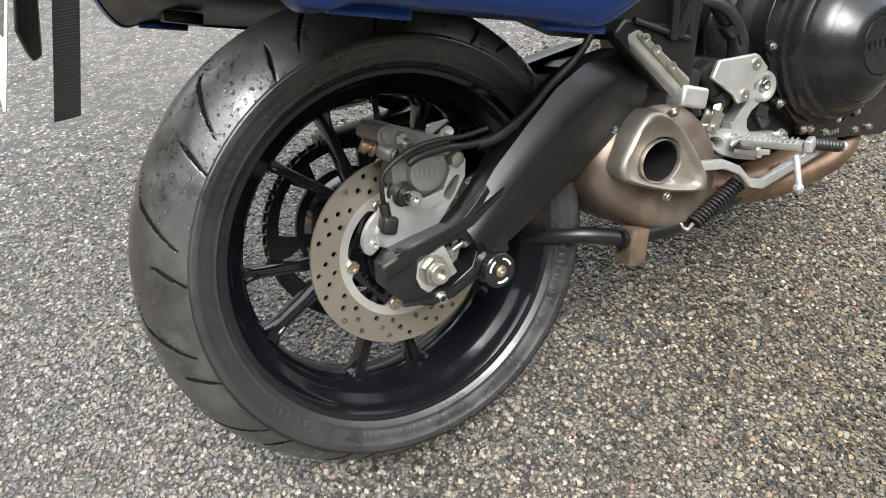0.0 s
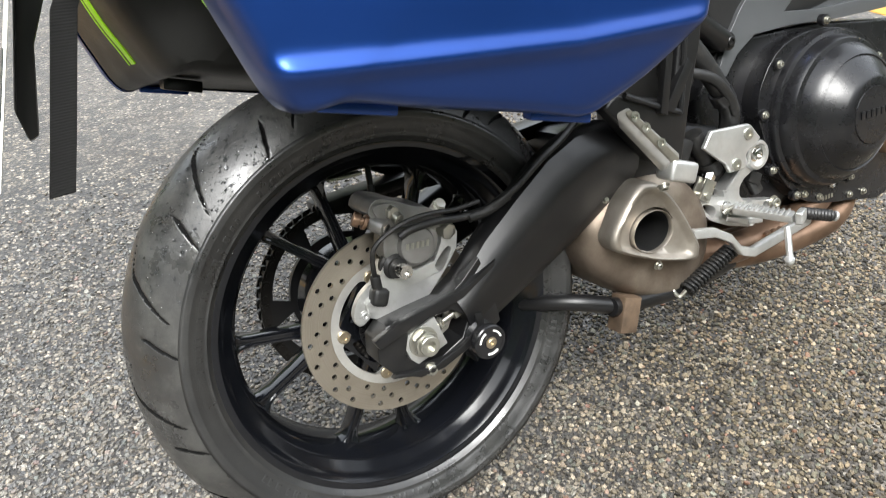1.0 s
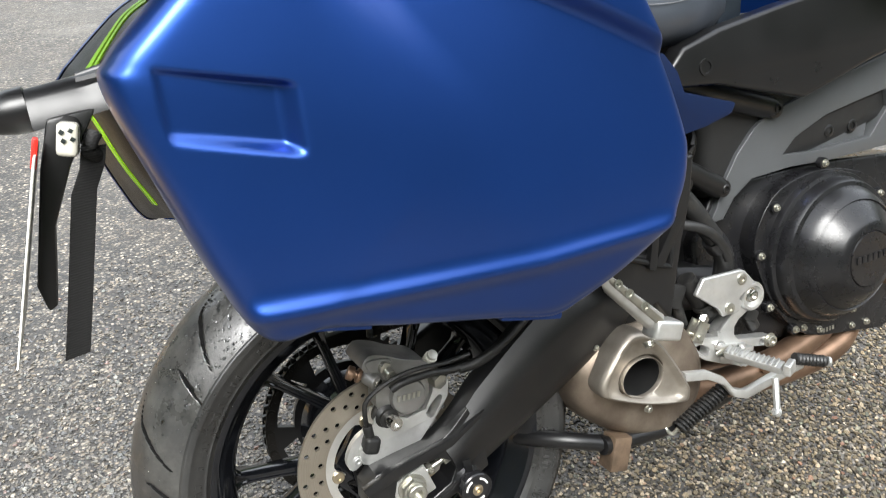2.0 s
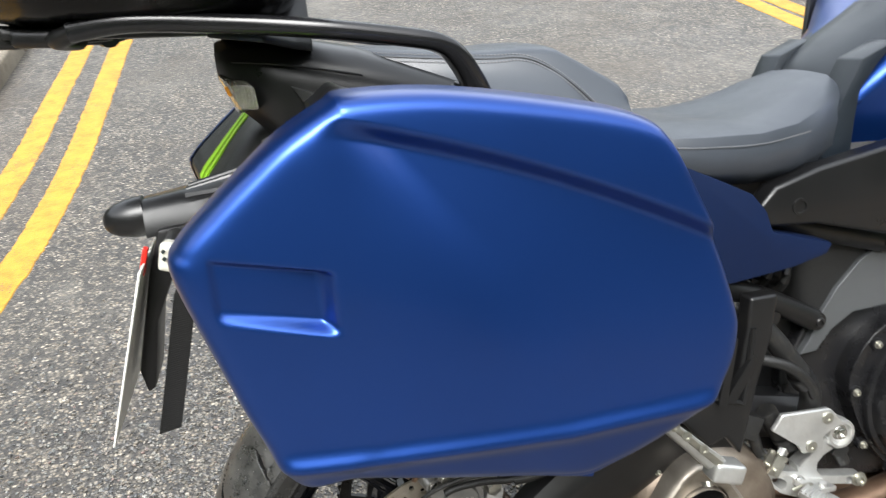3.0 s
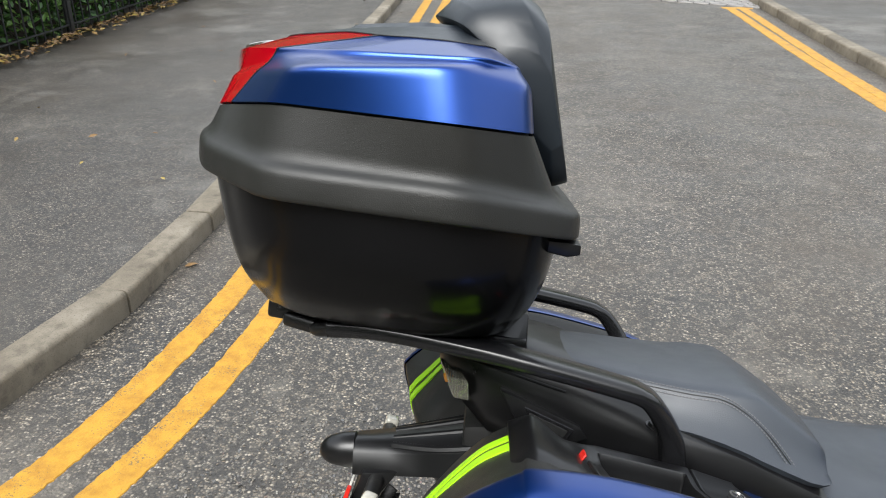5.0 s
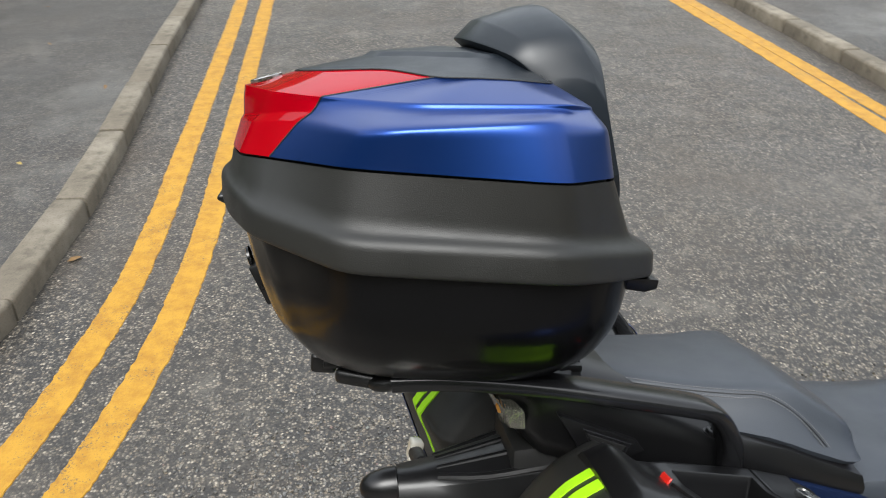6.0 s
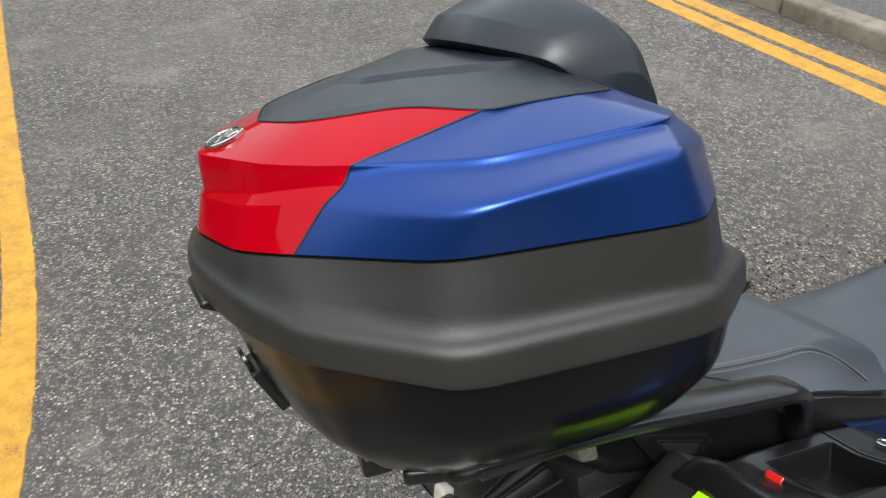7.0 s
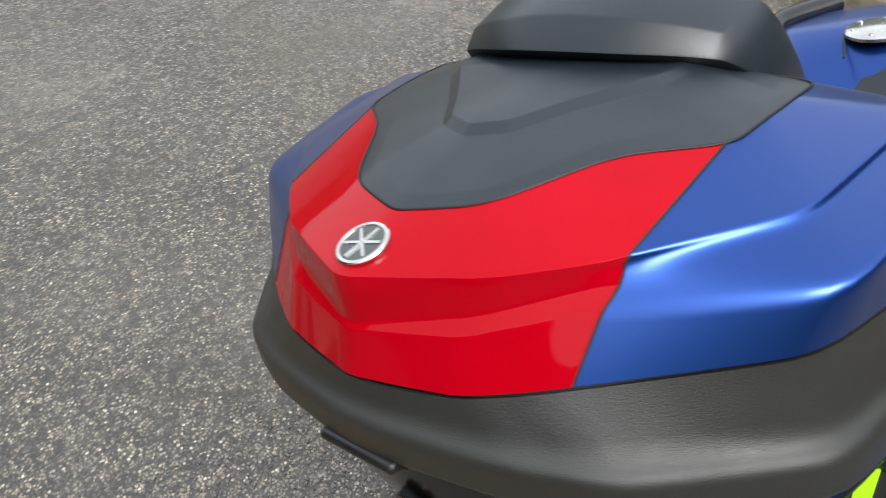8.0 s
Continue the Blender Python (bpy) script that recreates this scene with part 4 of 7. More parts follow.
part("slide_bolt", join(cyl((-0.004, -0.120, 0.400), (-0.002, -0.134, 0.399), 0.0085, n=24, b=0.001), lathe([(0, 0.0085), (0.004, 0.0085), (0.004, 0.004), (0.001, 0.004), (0.001, 0)], (-0.002, -0.134, 0.399), (0.001, -0.16, 0.396), 24)), M["chrome"], cal, "steel caliper slide bolt")
part("pin_housing", cyl((-0.020, -0.104, 0.457), (-0.012, -0.122, 0.451), 0.0095, n=24, b=0.0015), M["grey"], cal)
part("pin_screw", lathe([(0, 0.0062), (0.0012, 0.0062), (0.0016, 0.0052), (0.0016, 0)], (-0.0118, -0.1222, 0.4508), (-0.006, -0.135, 0.4466), 20), M["chrome"], cal)
part("pin_slot", box((-0.0110, -0.1242, 0.4502), (0.008, 0.0012, 0.0014), 0, (0, 40, 0)), M["dark"], cal)
part("pad_pin", join(cyl((-0.036, -0.101, 0.464), (-0.022, -0.106, 0.456), 0.0052, n=16, b=0.001), cyl((-0.041, -0.099, 0.4665), (-0.034, -0.1015, 0.4625), 0.0088, n=14, b=0.0012), cyl((-0.031, -0.103, 0.461), (-0.027, -0.104, 0.4585), 0.0092, n=14, b=0.001)), M["copper"], cal, "rusty brown pad pin")
part("banjo", join(cyl((0.000, -0.112, 0.468), (0.001, -0.121, 0.466), 0.0082, n=6, b=0.001), cyl((0.003, -0.118, 0.462), (0.005, -0.126, 0.458), 0.0065, n=18, b=0.001)), M["zinc"], cal)
part("bleed_nipple", join(cyl((0.066, -0.095, 0.447), (0.069, -0.102, 0.455), 0.0085, n=20, b=0.001), cyl((0.069, -0.102, 0.455), (0.070, -0.106, 0.459), 0.0070, n=18, b=0.0015)), M["cream"], cal, "pale bleed-nipple cap")
part("bracket_bolt", join(cyl((0.068, -0.100, 0.427), (0.071, -0.117, 0.424), 0.0105, n=6, b=0.001), cyl((0.066, -0.092, 0.429), (0.068, -0.103, 0.4265), 0.0125, n=24, b=0.001)), M["zinc"], cal)
part("brake_hose", tube([(-0.004, -0.122, 0.446), (0.012, -0.124, 0.452), (0.046, -0.124, 0.453), (0.076, -0.124, 0.449), (0.107, -0.127, 0.4505), (0.128, -0.134, 0.459), (0.150, -0.141, 0.473), (0.185, -0.143, 0.498), (0.225, -0.138, 0.517), (0.27, -0.12, 0.54), (0.33, -0.10, 0.60)], 0.0048, 10, 8), M["rubber"], bike, "black rubber brake hose")
part("hose_sleeve", tube([(0.088, -0.124, 0.4465), (0.115, -0.128, 0.450), (0.140, -0.136, 0.464)], 0.0068, 12, 6), M["rubber"], bike)
sens = part("speed_sensor", join(box((-0.030, -0.112, 0.370), (0.020, 0.020, 0.022), 0.006, (0, 20, 0), 3), cyl((-0.030, -0.112, 0.378), (-0.031, -0.112, 0.396), 0.0062, n=16, b=0.001)), M["rubber"], bike, "black wheel-speed sensor")
part("sensor_cable", tube([(-0.031, -0.112, 0.392), (-0.034, -0.120, 0.411), (-0.032, -0.123, 0.430), (-0.018, -0.125, 0.443), (0.012, -0.127, 0.4545), (0.046, -0.127, 0.4560), (0.076, -0.126, 0.4525), (0.11, -0.128, 0.455)], 0.0030, 8, 8), M["rubber"], sens)
part("sensor_plate", join(slab(soften([(-0.062, 0.352), (-0.050, 0.374), (-0.030, 0.385), (-0.020, 0.370), (-0.040, 0.345), (-0.056, 0.336)], 3), -0.104, -0.094, 0.003, 2), hexbolt((-0.048, -0.104, 0.348), (0, -1, 0), 0.005, 0.003)), M["silver"], sens, "pale cast sensor mount")
for ob in (cal, sens):
    ob.location += Vector((-0.007, 0, 0.009))

# ---- exhaust ----
muf = [(0.245, 0.372), (0.262, 0.398), (0.300, 0.420), (0.345, 0.430), (0.40, 0.420), (0.45, 0.385), (0.475, 0.33), (0.465, 0.27), (0.42, 0.235), (0.36, 0.238), (0.31, 0.262), (0.265, 0.298), (0.245, 0.335)]
o = soften(muf, 4)
cx0, cz0 = 0.36, 0.335
rings = []
for y, k in ((0.13, 0.72), (0.125, 0.9), (0.10, 0.97), (-0.02, 1.0), (-0.085, 1.0), (-0.112, 0.97), (-0.125, 0.90), (-0.132, 0.78)):
    rings.append([Vector((cx0 + (u - cx0) * k, y, cz0 + (v - cz0) * k)) for u, v in o])
rings.append([Vector((0.336 + 0.0350 * math.cos(t), -0.1325, 0.357 + 0.0295 * math.sin(t))) for t in (math.atan2((v - 0.357) / 0.0295, (u - 0.336) / 0.035) for u, v in o)])
exh = part("exhaust", loft(rings, (True, False)), M["burnt"], bike, "short heat-stained steel muffler under the engine", 40)
tri = [(0.308, 0.432), (0.325, 0.437), (0.348, 0.428), (0.378, 0.393), (0.410, 0.336), (0.413, 0.318), (0.402, 0.308), (0.338, 0.325), (0.276, 0.353), (0.263, 0.366), (0.265, 0.383), (0.290, 0.417)]
o = soften(tri, 4)
cx0, cz0 = 0.331, 0.368
rings = []
for y, k in ((-0.118, 1.0), (-0.150, 1.0), (-0.158, 0.965), (-0.160, 0.90), (-0.158, 0.83), (-0.154, 0.79), (-0.152, 0.72)):
    rings.append([Vector((cx0 + (u - cx0) * k, y, cz0 + (v - cz0) * k)) for u, v in o])
hole = [Vector((cx0 + 0.003 + 0.0385 * math.cos(t), -0.150, cz0 - 0.001 + 0.0325 * math.sin(t))) for t in (math.atan2((v - cz0) / 0.033, (u - cx0) / 0.040) for u, v in o)]
hole2 = [Vector((v.x, -0.13, v.z)) for v in hole]
part("end_cap", loft(rings + [hole, hole2], (False, False)), M["brushed"], exh, "brushed triangular end cap", 50)
part("outlet_pipe", loft([[Vector((cx0 + (v.x - cx0) * k, y, cz0 + (v.z - cz0) * k)) for v in hole] for y, k in ((-0.10, 0.90), (-0.1545, 0.90), (-0.1555, 0.88), (-0.1545, 0.86), (-0.148, 0.855))], (False, False)), M["brushed"], exh, "", 50)
# the bore is near-black all through
part("outlet_bore", loft([[Vector((cx0 + (v.x - cx0) * k, y, cz0 + (v.z - cz0) * k)) for v in hole] for y, k in ((-0.1535, 0.862), (-0.12, 0.84), (-0.02, 0.72), (0.02, 0.6))], (False, True)), M["dark"], exh, "dark outlet bore", 50)
part("cap_bolt", hexbolt((0.345, -0.150, 0.306), (0, -1, -0.3), 0.005), M["zinc"], exh)
part("cap_rivet", hexbolt((0.280, -0.128, 0.410), (0, -1, 0.3), 0.0035), M["zinc"], exh)
for k, dy in enumerate((-0.05, 0.01, 0.07)):
    part("header_pipe", tube([(0.45, dy, 0.265), (0.56, dy - 0.01, 0.235), (0.68, dy - 0.02, 0.225), (0.80, dy - 0.03, 0.245), (0.88, dy, 0.30)], 0.022, 16, 8), M["copper"], exh, "copper-stained header pipe")
part("lower_pipe", tube([(0.42, -0.09, 0.28), (0.52, -0.095, 0.262), (0.64, -0.09, 0.262), (0.76, -0.08, 0.285), (0.82, -0.06, 0.32)], [0.03, 0.024, 0.022, 0.022, 0.02], 18, 8), M["copper"], exh, "curved stained exhaust pipe")
part("pipe_clamp", join(*[cyl((0.60 + k * 0.014, -0.112, 0.272), (0.60 + k * 0.014, -0.118, 0.272), 0.0065, n=10, b=0.001) for k in range(3)]), M["copper"], exh)
exh.location = (0.006, -0.006, 0.010)
for ob in exh.children:
    if ob.name.split(".")[0] in ("end_cap", "outlet_pipe", "outlet_bore"):
        ob.location = (0.002, -0.001, -0.010)

# ---- centre stand ----
stand = part("centre_stand", tube([(0.55, -0.105, 0.245), (0.437, -0.120, 0.240), (0.330, -0.125, 0.250), (0.30, -0.128, 0.255)], 0.013, 16, 6), M["matt"], bike, "folded black tubular centre stand")
part("cross_tube", tube([(0.318, -0.125, 0.250), (0.25, -0.10, 0.270), (0.20, -0.03, 0.262), (0.18, 0.05, 0.25), (0.22, 0.14, 0.24)], 0.012, 14, 6), M["matt"], stand)
part("stand_foot", box((0.322, -0.128, 0.240), (0.030, 0.030, 0.052), 0.003, (0, 15, 0)), M["rust"], stand, "scuffed rusty stand foot")
p0, p1 = Vector((0.424, -0.142, 0.246)), Vector((0.512, -0.145, 0.284))
coil = []
for k in range(15 * 10 + 1):
    t = k / 150
    a = 2 * math.pi * 15 * t
    d = (p1 - p0).normalized()
    s = Vector((0, 1, 0))
    coil.append(p0.lerp(p1, t) + 0.0105 * (math.cos(a) * s + math.sin(a) * d.cross(s)))
part("return_spring", join(tube(coil, 0.0026, 6, 1), cyl(p0.lerp(p1, 0.02), p1, 0.0072, n=12)), M["rubber"], stand, "dark coiled return spring")
part("spring_hook", tube([p0, p0 + Vector((-0.008, 0.004, -0.008)), p0 + Vector((-0.014, 0.010, 0.0)), p0 + Vector((-0.010, 0.016, 0.008))], 0.003, 8, 6), M["zinc"], stand)
stand.location = (-0.010, 0.0, 0.009)

# ---- passenger footrest, rear-set plate, brake pedal ----
ppeg = part("passenger_footrest", bevel(loft([[Vector(p) for p in r] for r in (
    [(0.246, -0.212, 0.560), (0.262, -0.218, 0.566), (0.276, -0.206, 0.548), (0.260, -0.200, 0.540)],
    [(0.318, -0.212, 0.482), (0.338, -0.218, 0.494), (0.350, -0.204, 0.478), (0.330, -0.198, 0.464)])]), 0.004, 3), M["silver"], bike, "folded cast aluminium passenger footrest")
part("peg_end", box((0.344, -0.205, 0.470), (0.044, 0.030, 0.026), 0.006, (0, 18, 0), 3), M["silver"], ppeg)
part("peg_groove", bevel(loft([[Vector(p) for p in r] for r in (
    [(0.257, -0.2175, 0.560), (0.263, -0.2200, 0.562), (0.269, -0.2150, 0.555), (0.262, -0.2130, 0.552)],
    [(0.325, -0.2170, 0.488), (0.333, -0.2200, 0.491), (0.339, -0.2150, 0.484), (0.331, -0.2130, 0.479)])]), 0.001, 2), M["zinc"], ppeg)
for u in (0.08, 0.30, 0.62):
    c = Vector((0.2635, -0.2195, 0.558)).lerp(Vector((0.333, -0.2195, 0.487)), u)
    part("peg_bolt", lathe([(0, 0.006), (0.0015, 0.006), (0.0015, 0.0032), (0.0, 0.0032), (0.0, 0)], c, c + Vector((-0.1, -1, 0.15)), 18), M["zinc"], ppeg)
part("peg_pivot", hexbolt((0.322, -0.203, 0.456), (-0.2, -0.6, -0.8), 0.006), M["zinc"], ppeg)
ppeg.location = (-0.010, -0.012, -0.009)
brk = part("footrest_hanger", slab([(0.29, 0.560), (0.345, 0.545), (0.382, 0.535), (0.397, 0.62), (0.400, 0.66), (0.44, 0.66), (0.432, 0.60), (0.415, 0.545), (0.405, 0.50), (0.392, 0.44), (0.370, 0.47), (0.345, 0.462), (0.31, 0.50), (0.27, 0.545)], -0.165, -0.140, 0.005, 3), M["matt"], bike, "dark grey cast passenger footrest hanger")
part("hanger_rib", tube([(0.30, -0.168, 0.556), (0.38, -0.168, 0.522), (0.392, -0.168, 0.53), (0.404, -0.166, 0.62)], 0.004, 8, 4), M["matt"], brk)
part("hanger_tongue", slab([(0.352, 0.524), (0.364, 0.520), (0.379, 0.612), (0.369, 0.617)], -0.174, -0.163, 0.002, 2), M["matt"], brk)
part("hanger_arm", slab([(0.362, 0.527), (0.376, 0.520), (0.412, 0.575), (0.402, 0.586)], -0.172, -0.160, 0.002, 2), M["matt"], brk)
heel = part("heel_guard", slab([(0.437, 0.456), (0.452, 0.478), (0.523, 0.474), (0.530, 0.470), (0.548, 0.449), (0.519, 0.432), (0.518, 0.411), (0.486, 0.411), (0.478, 0.425)], -0.146, -0.138, 0.003, 3), M["silver"], bike, "brushed aluminium heel guard plate")
for x, z in ((0.522, 0.460), (0.498, 0.421)):
    part("guard_bolt", lathe([(0, 0.0085), (0.002, 0.0085), (0.0025, 0.0075), (0.0025, 0.0035), (0.001, 0.0035), (0.001, 0)], (x, -0.146, z), (x, -0.3, z), 22), M["zinc"], heel)
hang = part("footrest_bracket", join(
    slab([(0.524, 0.442), (0.545, 0.442), (0.560, 0.434), (0.567, 0.417), (0.560, 0.402), (0.541, 0.397), (0.522, 0.388), (0.513, 0.378), (0.512, 0.366), (0.520, 0.355), (0.556, 0.347), (0.574, 0.344), (0.590, 0.340), (0.590, 0.330), (0.572, 0.330), (0.545, 0.336), (0.522, 0.338), (0.540, 0.318), (0.530, 0.312), (0.490, 0.324), (0.455, 0.341), (0.436, 0.358), (0.422, 0.374), (0.422, 0.382), (0.450, 0.378), (0.482, 0.370), (0.480, 0.380), (0.500, 0.394), (0.520, 0.408), (0.526, 0.424)], -0.136, -0.116, 0.004, 3,
         0, [soften([(0.439, 0.367), (0.452, 0.366), (0.464, 0.357), (0.461, 0.346), (0.449, 0.352)], 3), circle(0.567, 0.337, 0.0055, 14)]),
    slab([(0.520, 0.420), (0.528, 0.414), (0.498, 0.388), (0.483, 0.377), (0.480, 0.381), (0.497, 0.395)], -0.141, -0.134, 0.002, 2)), M["silver"], bike, "polished cast footrest bracket")
part("pivot_boss", lathe([(-0.006, 0.0225), (0.008, 0.0225), (0.011, 0.0205), (0.011, 0.0165), (0.004, 0.0150), (0.003, 0.0)], (0.545, -0.132, 0.419), (0.548, -0.3, 0.419), 36), M["silver"], hang)
part("pivot_bolt", hexbolt((0.5455, -0.1355, 0.420), (0, -1, 0), 0.0085, 0.008), M["chrome"], hang)
part("rear_bolt", lathe([(0, 0.0095), (0.004, 0.0095), (0.006, 0.008), (0.006, 0.004), (0.003, 0.004), (0.003, 0)], (0.482, -0.136, 0.355), (0.482, -0.3, 0.355), 22), M["chrome"], hang)
part("peg_clevis", join(box((0.500, -0.150, 0.352), (0.050, 0.034, 0.008), 0.002, (0, 14, 18)), box((0.505, -0.152, 0.333), (0.050, 0.034, 0.008), 0.002, (0, 14, 18)), cyl((0.508, -0.160, 0.326), (0.504, -0.160, 0.362), 0.005, n=14)), M["silver"], hang)
part("plug", join(cyl((0.556, -0.108, 0.392), (0.575, -0.112, 0.352), 0.011, n=8, b=0.002), box((0.562, -0.110, 0.378), (0.026, 0.026, 0.018), 0.003, (0, 25, 0))), M["rubber"], hang, "black cable plug")
part("bracket_nut", hexbolt((0.583, -0.136, 0.336), (0, -1, 0), 0.0085, 0.008), M["zinc"], hang)
fp0, fp1 = Vector((0.465, -0.168, 0.362)), Vector((0.487, -0.250, 0.360))
part("footpeg", bevel(loft([[c + Vector(v) for v in ((-0.011, -0.006, 0.006), (0.012, 0.006, 0.006), (0.010, 0.006, -0.005), (-0.009, -0.006, -0.005))] for c in (fp0, fp1)]), 0.003, 2), M["silver"], hang, "serrated aluminium rider footpeg")
for k in range(11):
    c = fp0.lerp(fp1, 0.05 + k * 0.085)
    part("peg_tooth", box(c + Vector((0, 0, 0.007)), (0.021, 0.0030, 0.004), 0.0006, (0, 0, 27)), M["silver"], hang)
part("peg_cap", box(fp1 + Vector((0.006, -0.006, 0.002)), (0.026, 0.010, 0.017), 0.003, (0, 0, 27), 3), M["silver"], hang)
part("peg_feeler", join(cyl((0.470, -0.253, 0.352), (0.453, -0.272, 0.316), 0.0045, n=12, b=0.0005), lathe([(-0.007, 0), (-0.005, 0.005), (0, 0.007), (0.005, 0.005), (0.007, 0)], (0.453, -0.271, 0.315), (0.510, -0.26, 0.27), 16)), M["silver"], hang, "peg feeler pin")
part("peg_spring", tube([(0.465, -0.150, 0.352), (0.478, -0.158, 0.362), (0.492, -0.152, 0.356), (0.48, -0.146, 0.346)], 0.003, 8, 8), M["zinc"], hang)
hang.location = (0.024, 0.006, -0.001)
heel.location = (0.012, -0.003, -0.002)
ped = part("brake_pedal", bevel(loft([[Vector(p) + Vector((0, dy, dz)) for dy, dz in ((-0.006, -0.007), (0.006, -0.007), (0.006, 0.007), (-0.006, 0.007))] for p in ((0.405, -0.150, 0.340), (0.440, -0.158, 0.335), (0.462, -0.165, 0.322), (0.474, -0.172, 0.302), (0.492, -0.178, 0.296), (0.540, -0.190, 0.313), (0.575, -0.205, 0.330))]), 0.003, 2), M["silver"], bike, "cast aluminium rear brake pedal", 45)
ribs = []
for k in range(36):
    ribs += [(k * 0.0014, 0.0088 if k % 4 < 2 else 0.0072)]
part("pedal_rubber", lathe([(0, 0)] + ribs + [(0.0504, 0.0)], (0.552, -0.213, 0.3455), (0.605, -0.228, 0.330), 20), M["rubber"], ped, "ribbed black rubber pedal pad", 60)
part("pedal_tip", cyl((0.600, -0.2265, 0.3315), (0.604, -0.2278, 0.330), 0.0075, n=16, b=0.001), M["silver"], ped)
ped.location = (0.015, 0.0, 0.0)
mc = part("master_cylinder", join(cyl((0.445, -0.118, 0.470), (0.470, -0.118, 0.425), 0.014, n=20, b=0.002), cyl((0.474, -0.12, 0.421), (0.483, -0.122, 0.407), 0.0125, n=20, b=0.0015), cyl((0.470, -0.12, 0.428), (0.474, -0.12, 0.421), 0.0165, n=20, b=0.001)), M["rubber"], bike, "black rear brake master cylinder")
part("push_rod", join(cyl((0.476, -0.122, 0.412), (0.462, -0.126, 0.394), 0.005, n=12), cyl((0.473, -0.123, 0.408), (0.467, -0.124, 0.400), 0.0085, n=6)), M["chrome"], mc)
part("clevis", join(box((0.456, -0.133, 0.388), (0.020, 0.004, 0.032), 0.001, (0, 32, 0)), box((0.456, -0.117, 0.388), (0.020, 0.004, 0.032), 0.001, (0, 32, 0)), cyl((0.452, -0.112, 0.381), (0.452, -0.138, 0.381), 0.0045, n=14)), M["zinc"], mc)
mc.location = (0.014, 0.0, 0.0)
part("brake_switch", join(box((0.432, -0.115, 0.452), (0.030, 0.028, 0.036), 0.004, (0, 25, 0)), cyl((0.44, -0.116, 0.44), (0.452, -0.116, 0.40), 0.008, n=12, b=0.001)), M["rubber"], bike, "black brake-light switch")
part("coolant_hose", tube([(0.38, -0.10, 0.65), (0.420, -0.122, 0.624), (0.457, -0.128, 0.584), (0.488, -0.130, 0.542), (0.520, -0.128, 0.495), (0.525, -0.120, 0.455)], 0.0145, 14, 8), M["rubber"], bike, "black rubber hose")
part("hose_clip", cyl((0.500, -0.130, 0.523), (0.511, -0.129, 0.507), 0.0170, n=20, b=0.001), M["matt"], bike)
part("cable", tube([(0.40, -0.12, 0.567), (0.441, -0.140, 0.558), (0.475, -0.146, 0.543), (0.505, -0.142, 0.515), (0.520, -0.138, 0.490)], 0.0075, 10, 8), M["rubber"], bike)

# ---- engine and frame ----
case_out = [(0.50, 0.57), (0.56, 0.58), (0.70, 0.58), (0.90, 0.56), (0.98, 0.50), (0.95, 0.36), (0.88, 0.30), (0.74, 0.29), (0.62, 0.30), (0.52, 0.31), (0.47, 0.36), (0.46, 0.50)]
eng = part("engine", slab(case_out, -0.075, 0.16, 0.012, 3), M["engine"], bike, "black-painted engine crankcase", 40)
part("case_cover", slab(soften([(0.552, 0.490), (0.588, 0.550), (0.647, 0.572), (0.722, 0.570), (0.803, 0.540), (0.870, 0.46), (0.885, 0.36), (0.862, 0.276), (0.769, 0.284), (0.662, 0.308), (0.60, 0.365), (0.565, 0.43)], 3), -0.105, -0.07, 0.008, 3), M["engine"], eng)
CC = Vector((0.696, -0.100, 0.448))
clutch = part("clutch_cover", lathe([(0, 0.1228), (0.012, 0.1228), (0.016, 0.1209), (0.018, 0.1153), (0.034, 0.1125), (0.038, 0.1097), (0.04, 0.1032), (0.052, 0.0977), (0.06, 0.0916), (0.064, 0.087), (0.0625, 0.0851), (0.066, 0.0823), (0.078, 0.066), (0.084, 0.0595), (0.088, 0.053), (0.089, 0.0437)], CC, CC + Vector((0, -1, 0)), 72), M["engine"], eng, "rounded black clutch cover", 28)
part("cover_cap", lathe([(0.089, 0.047), (0.0865, 0.0455), (0.0865, 0.0435), (0.090, 0.042), (0.091, 0.0)], CC, CC + Vector((0, -1, 0)), 60), M["engine"], clutch, "round cap with worn raised lettering")
part("cap_mark", join(*[box((CC.x - 0.028 + k * 0.0113, -0.1915, CC.z + 0.004), (0.0075, 0.0016, 0.011), 0.0005) for k in range(6)]), M["engine"], clutch, "small raised mark")
for a in (-150, -118, -62, 28, 92, 140, 172):
    c = CC + Vector((0.137 * math.cos(radians(a)), 0, 0.137 * math.sin(radians(a))))
    part("cover_bolt", join(cyl(c, c + Vector((0, -0.010, 0)), 0.009, n=16, b=0.001)), M["engine"], eng)
    part("cover_screw", hexbolt(c + Vector((0, -0.010, 0)), (0, -1, 0), 0.0045, 0.005), M["zinc"], eng)
part("sight_glass", lathe([(0, 0.013), (0.004, 0.013), (0.006, 0.0105), (0.003, 0.010), (0.003, 0)], (0.722, -0.104, 0.330), (0.722, -0.3, 0.330), 28), M["chrome"], eng, "round oil sight glass")
part("case_mark", join(*[box((0.700 + k * 0.007, -0.1055, 0.304), (0.004, 0.0012, 0.007), 0) for k in range(4)]), M["zinc"], eng, "small pale mark")
for x, z in ((0.655, 0.322), (0.690, 0.309), (0.765, 0.295), (0.600, 0.380), (0.80, 0.292), (0.775, 0.335)):
    part("case_bolt", hexbolt((x, -0.105, z), (0, -1, 0), 0.0045, 0.005), M["zinc"], eng)
part("side_cover", lathe([(0, 0.055), (0.02, 0.053), (0.03, 0.045), (0.033, 0.0)], (0.86, -0.10, 0.40), (0.86, -0.3, 0.40), 48), M["bronze"], eng, "bronze-coloured engine cover")
eng.location = (0.046, -0.006, 0.0)
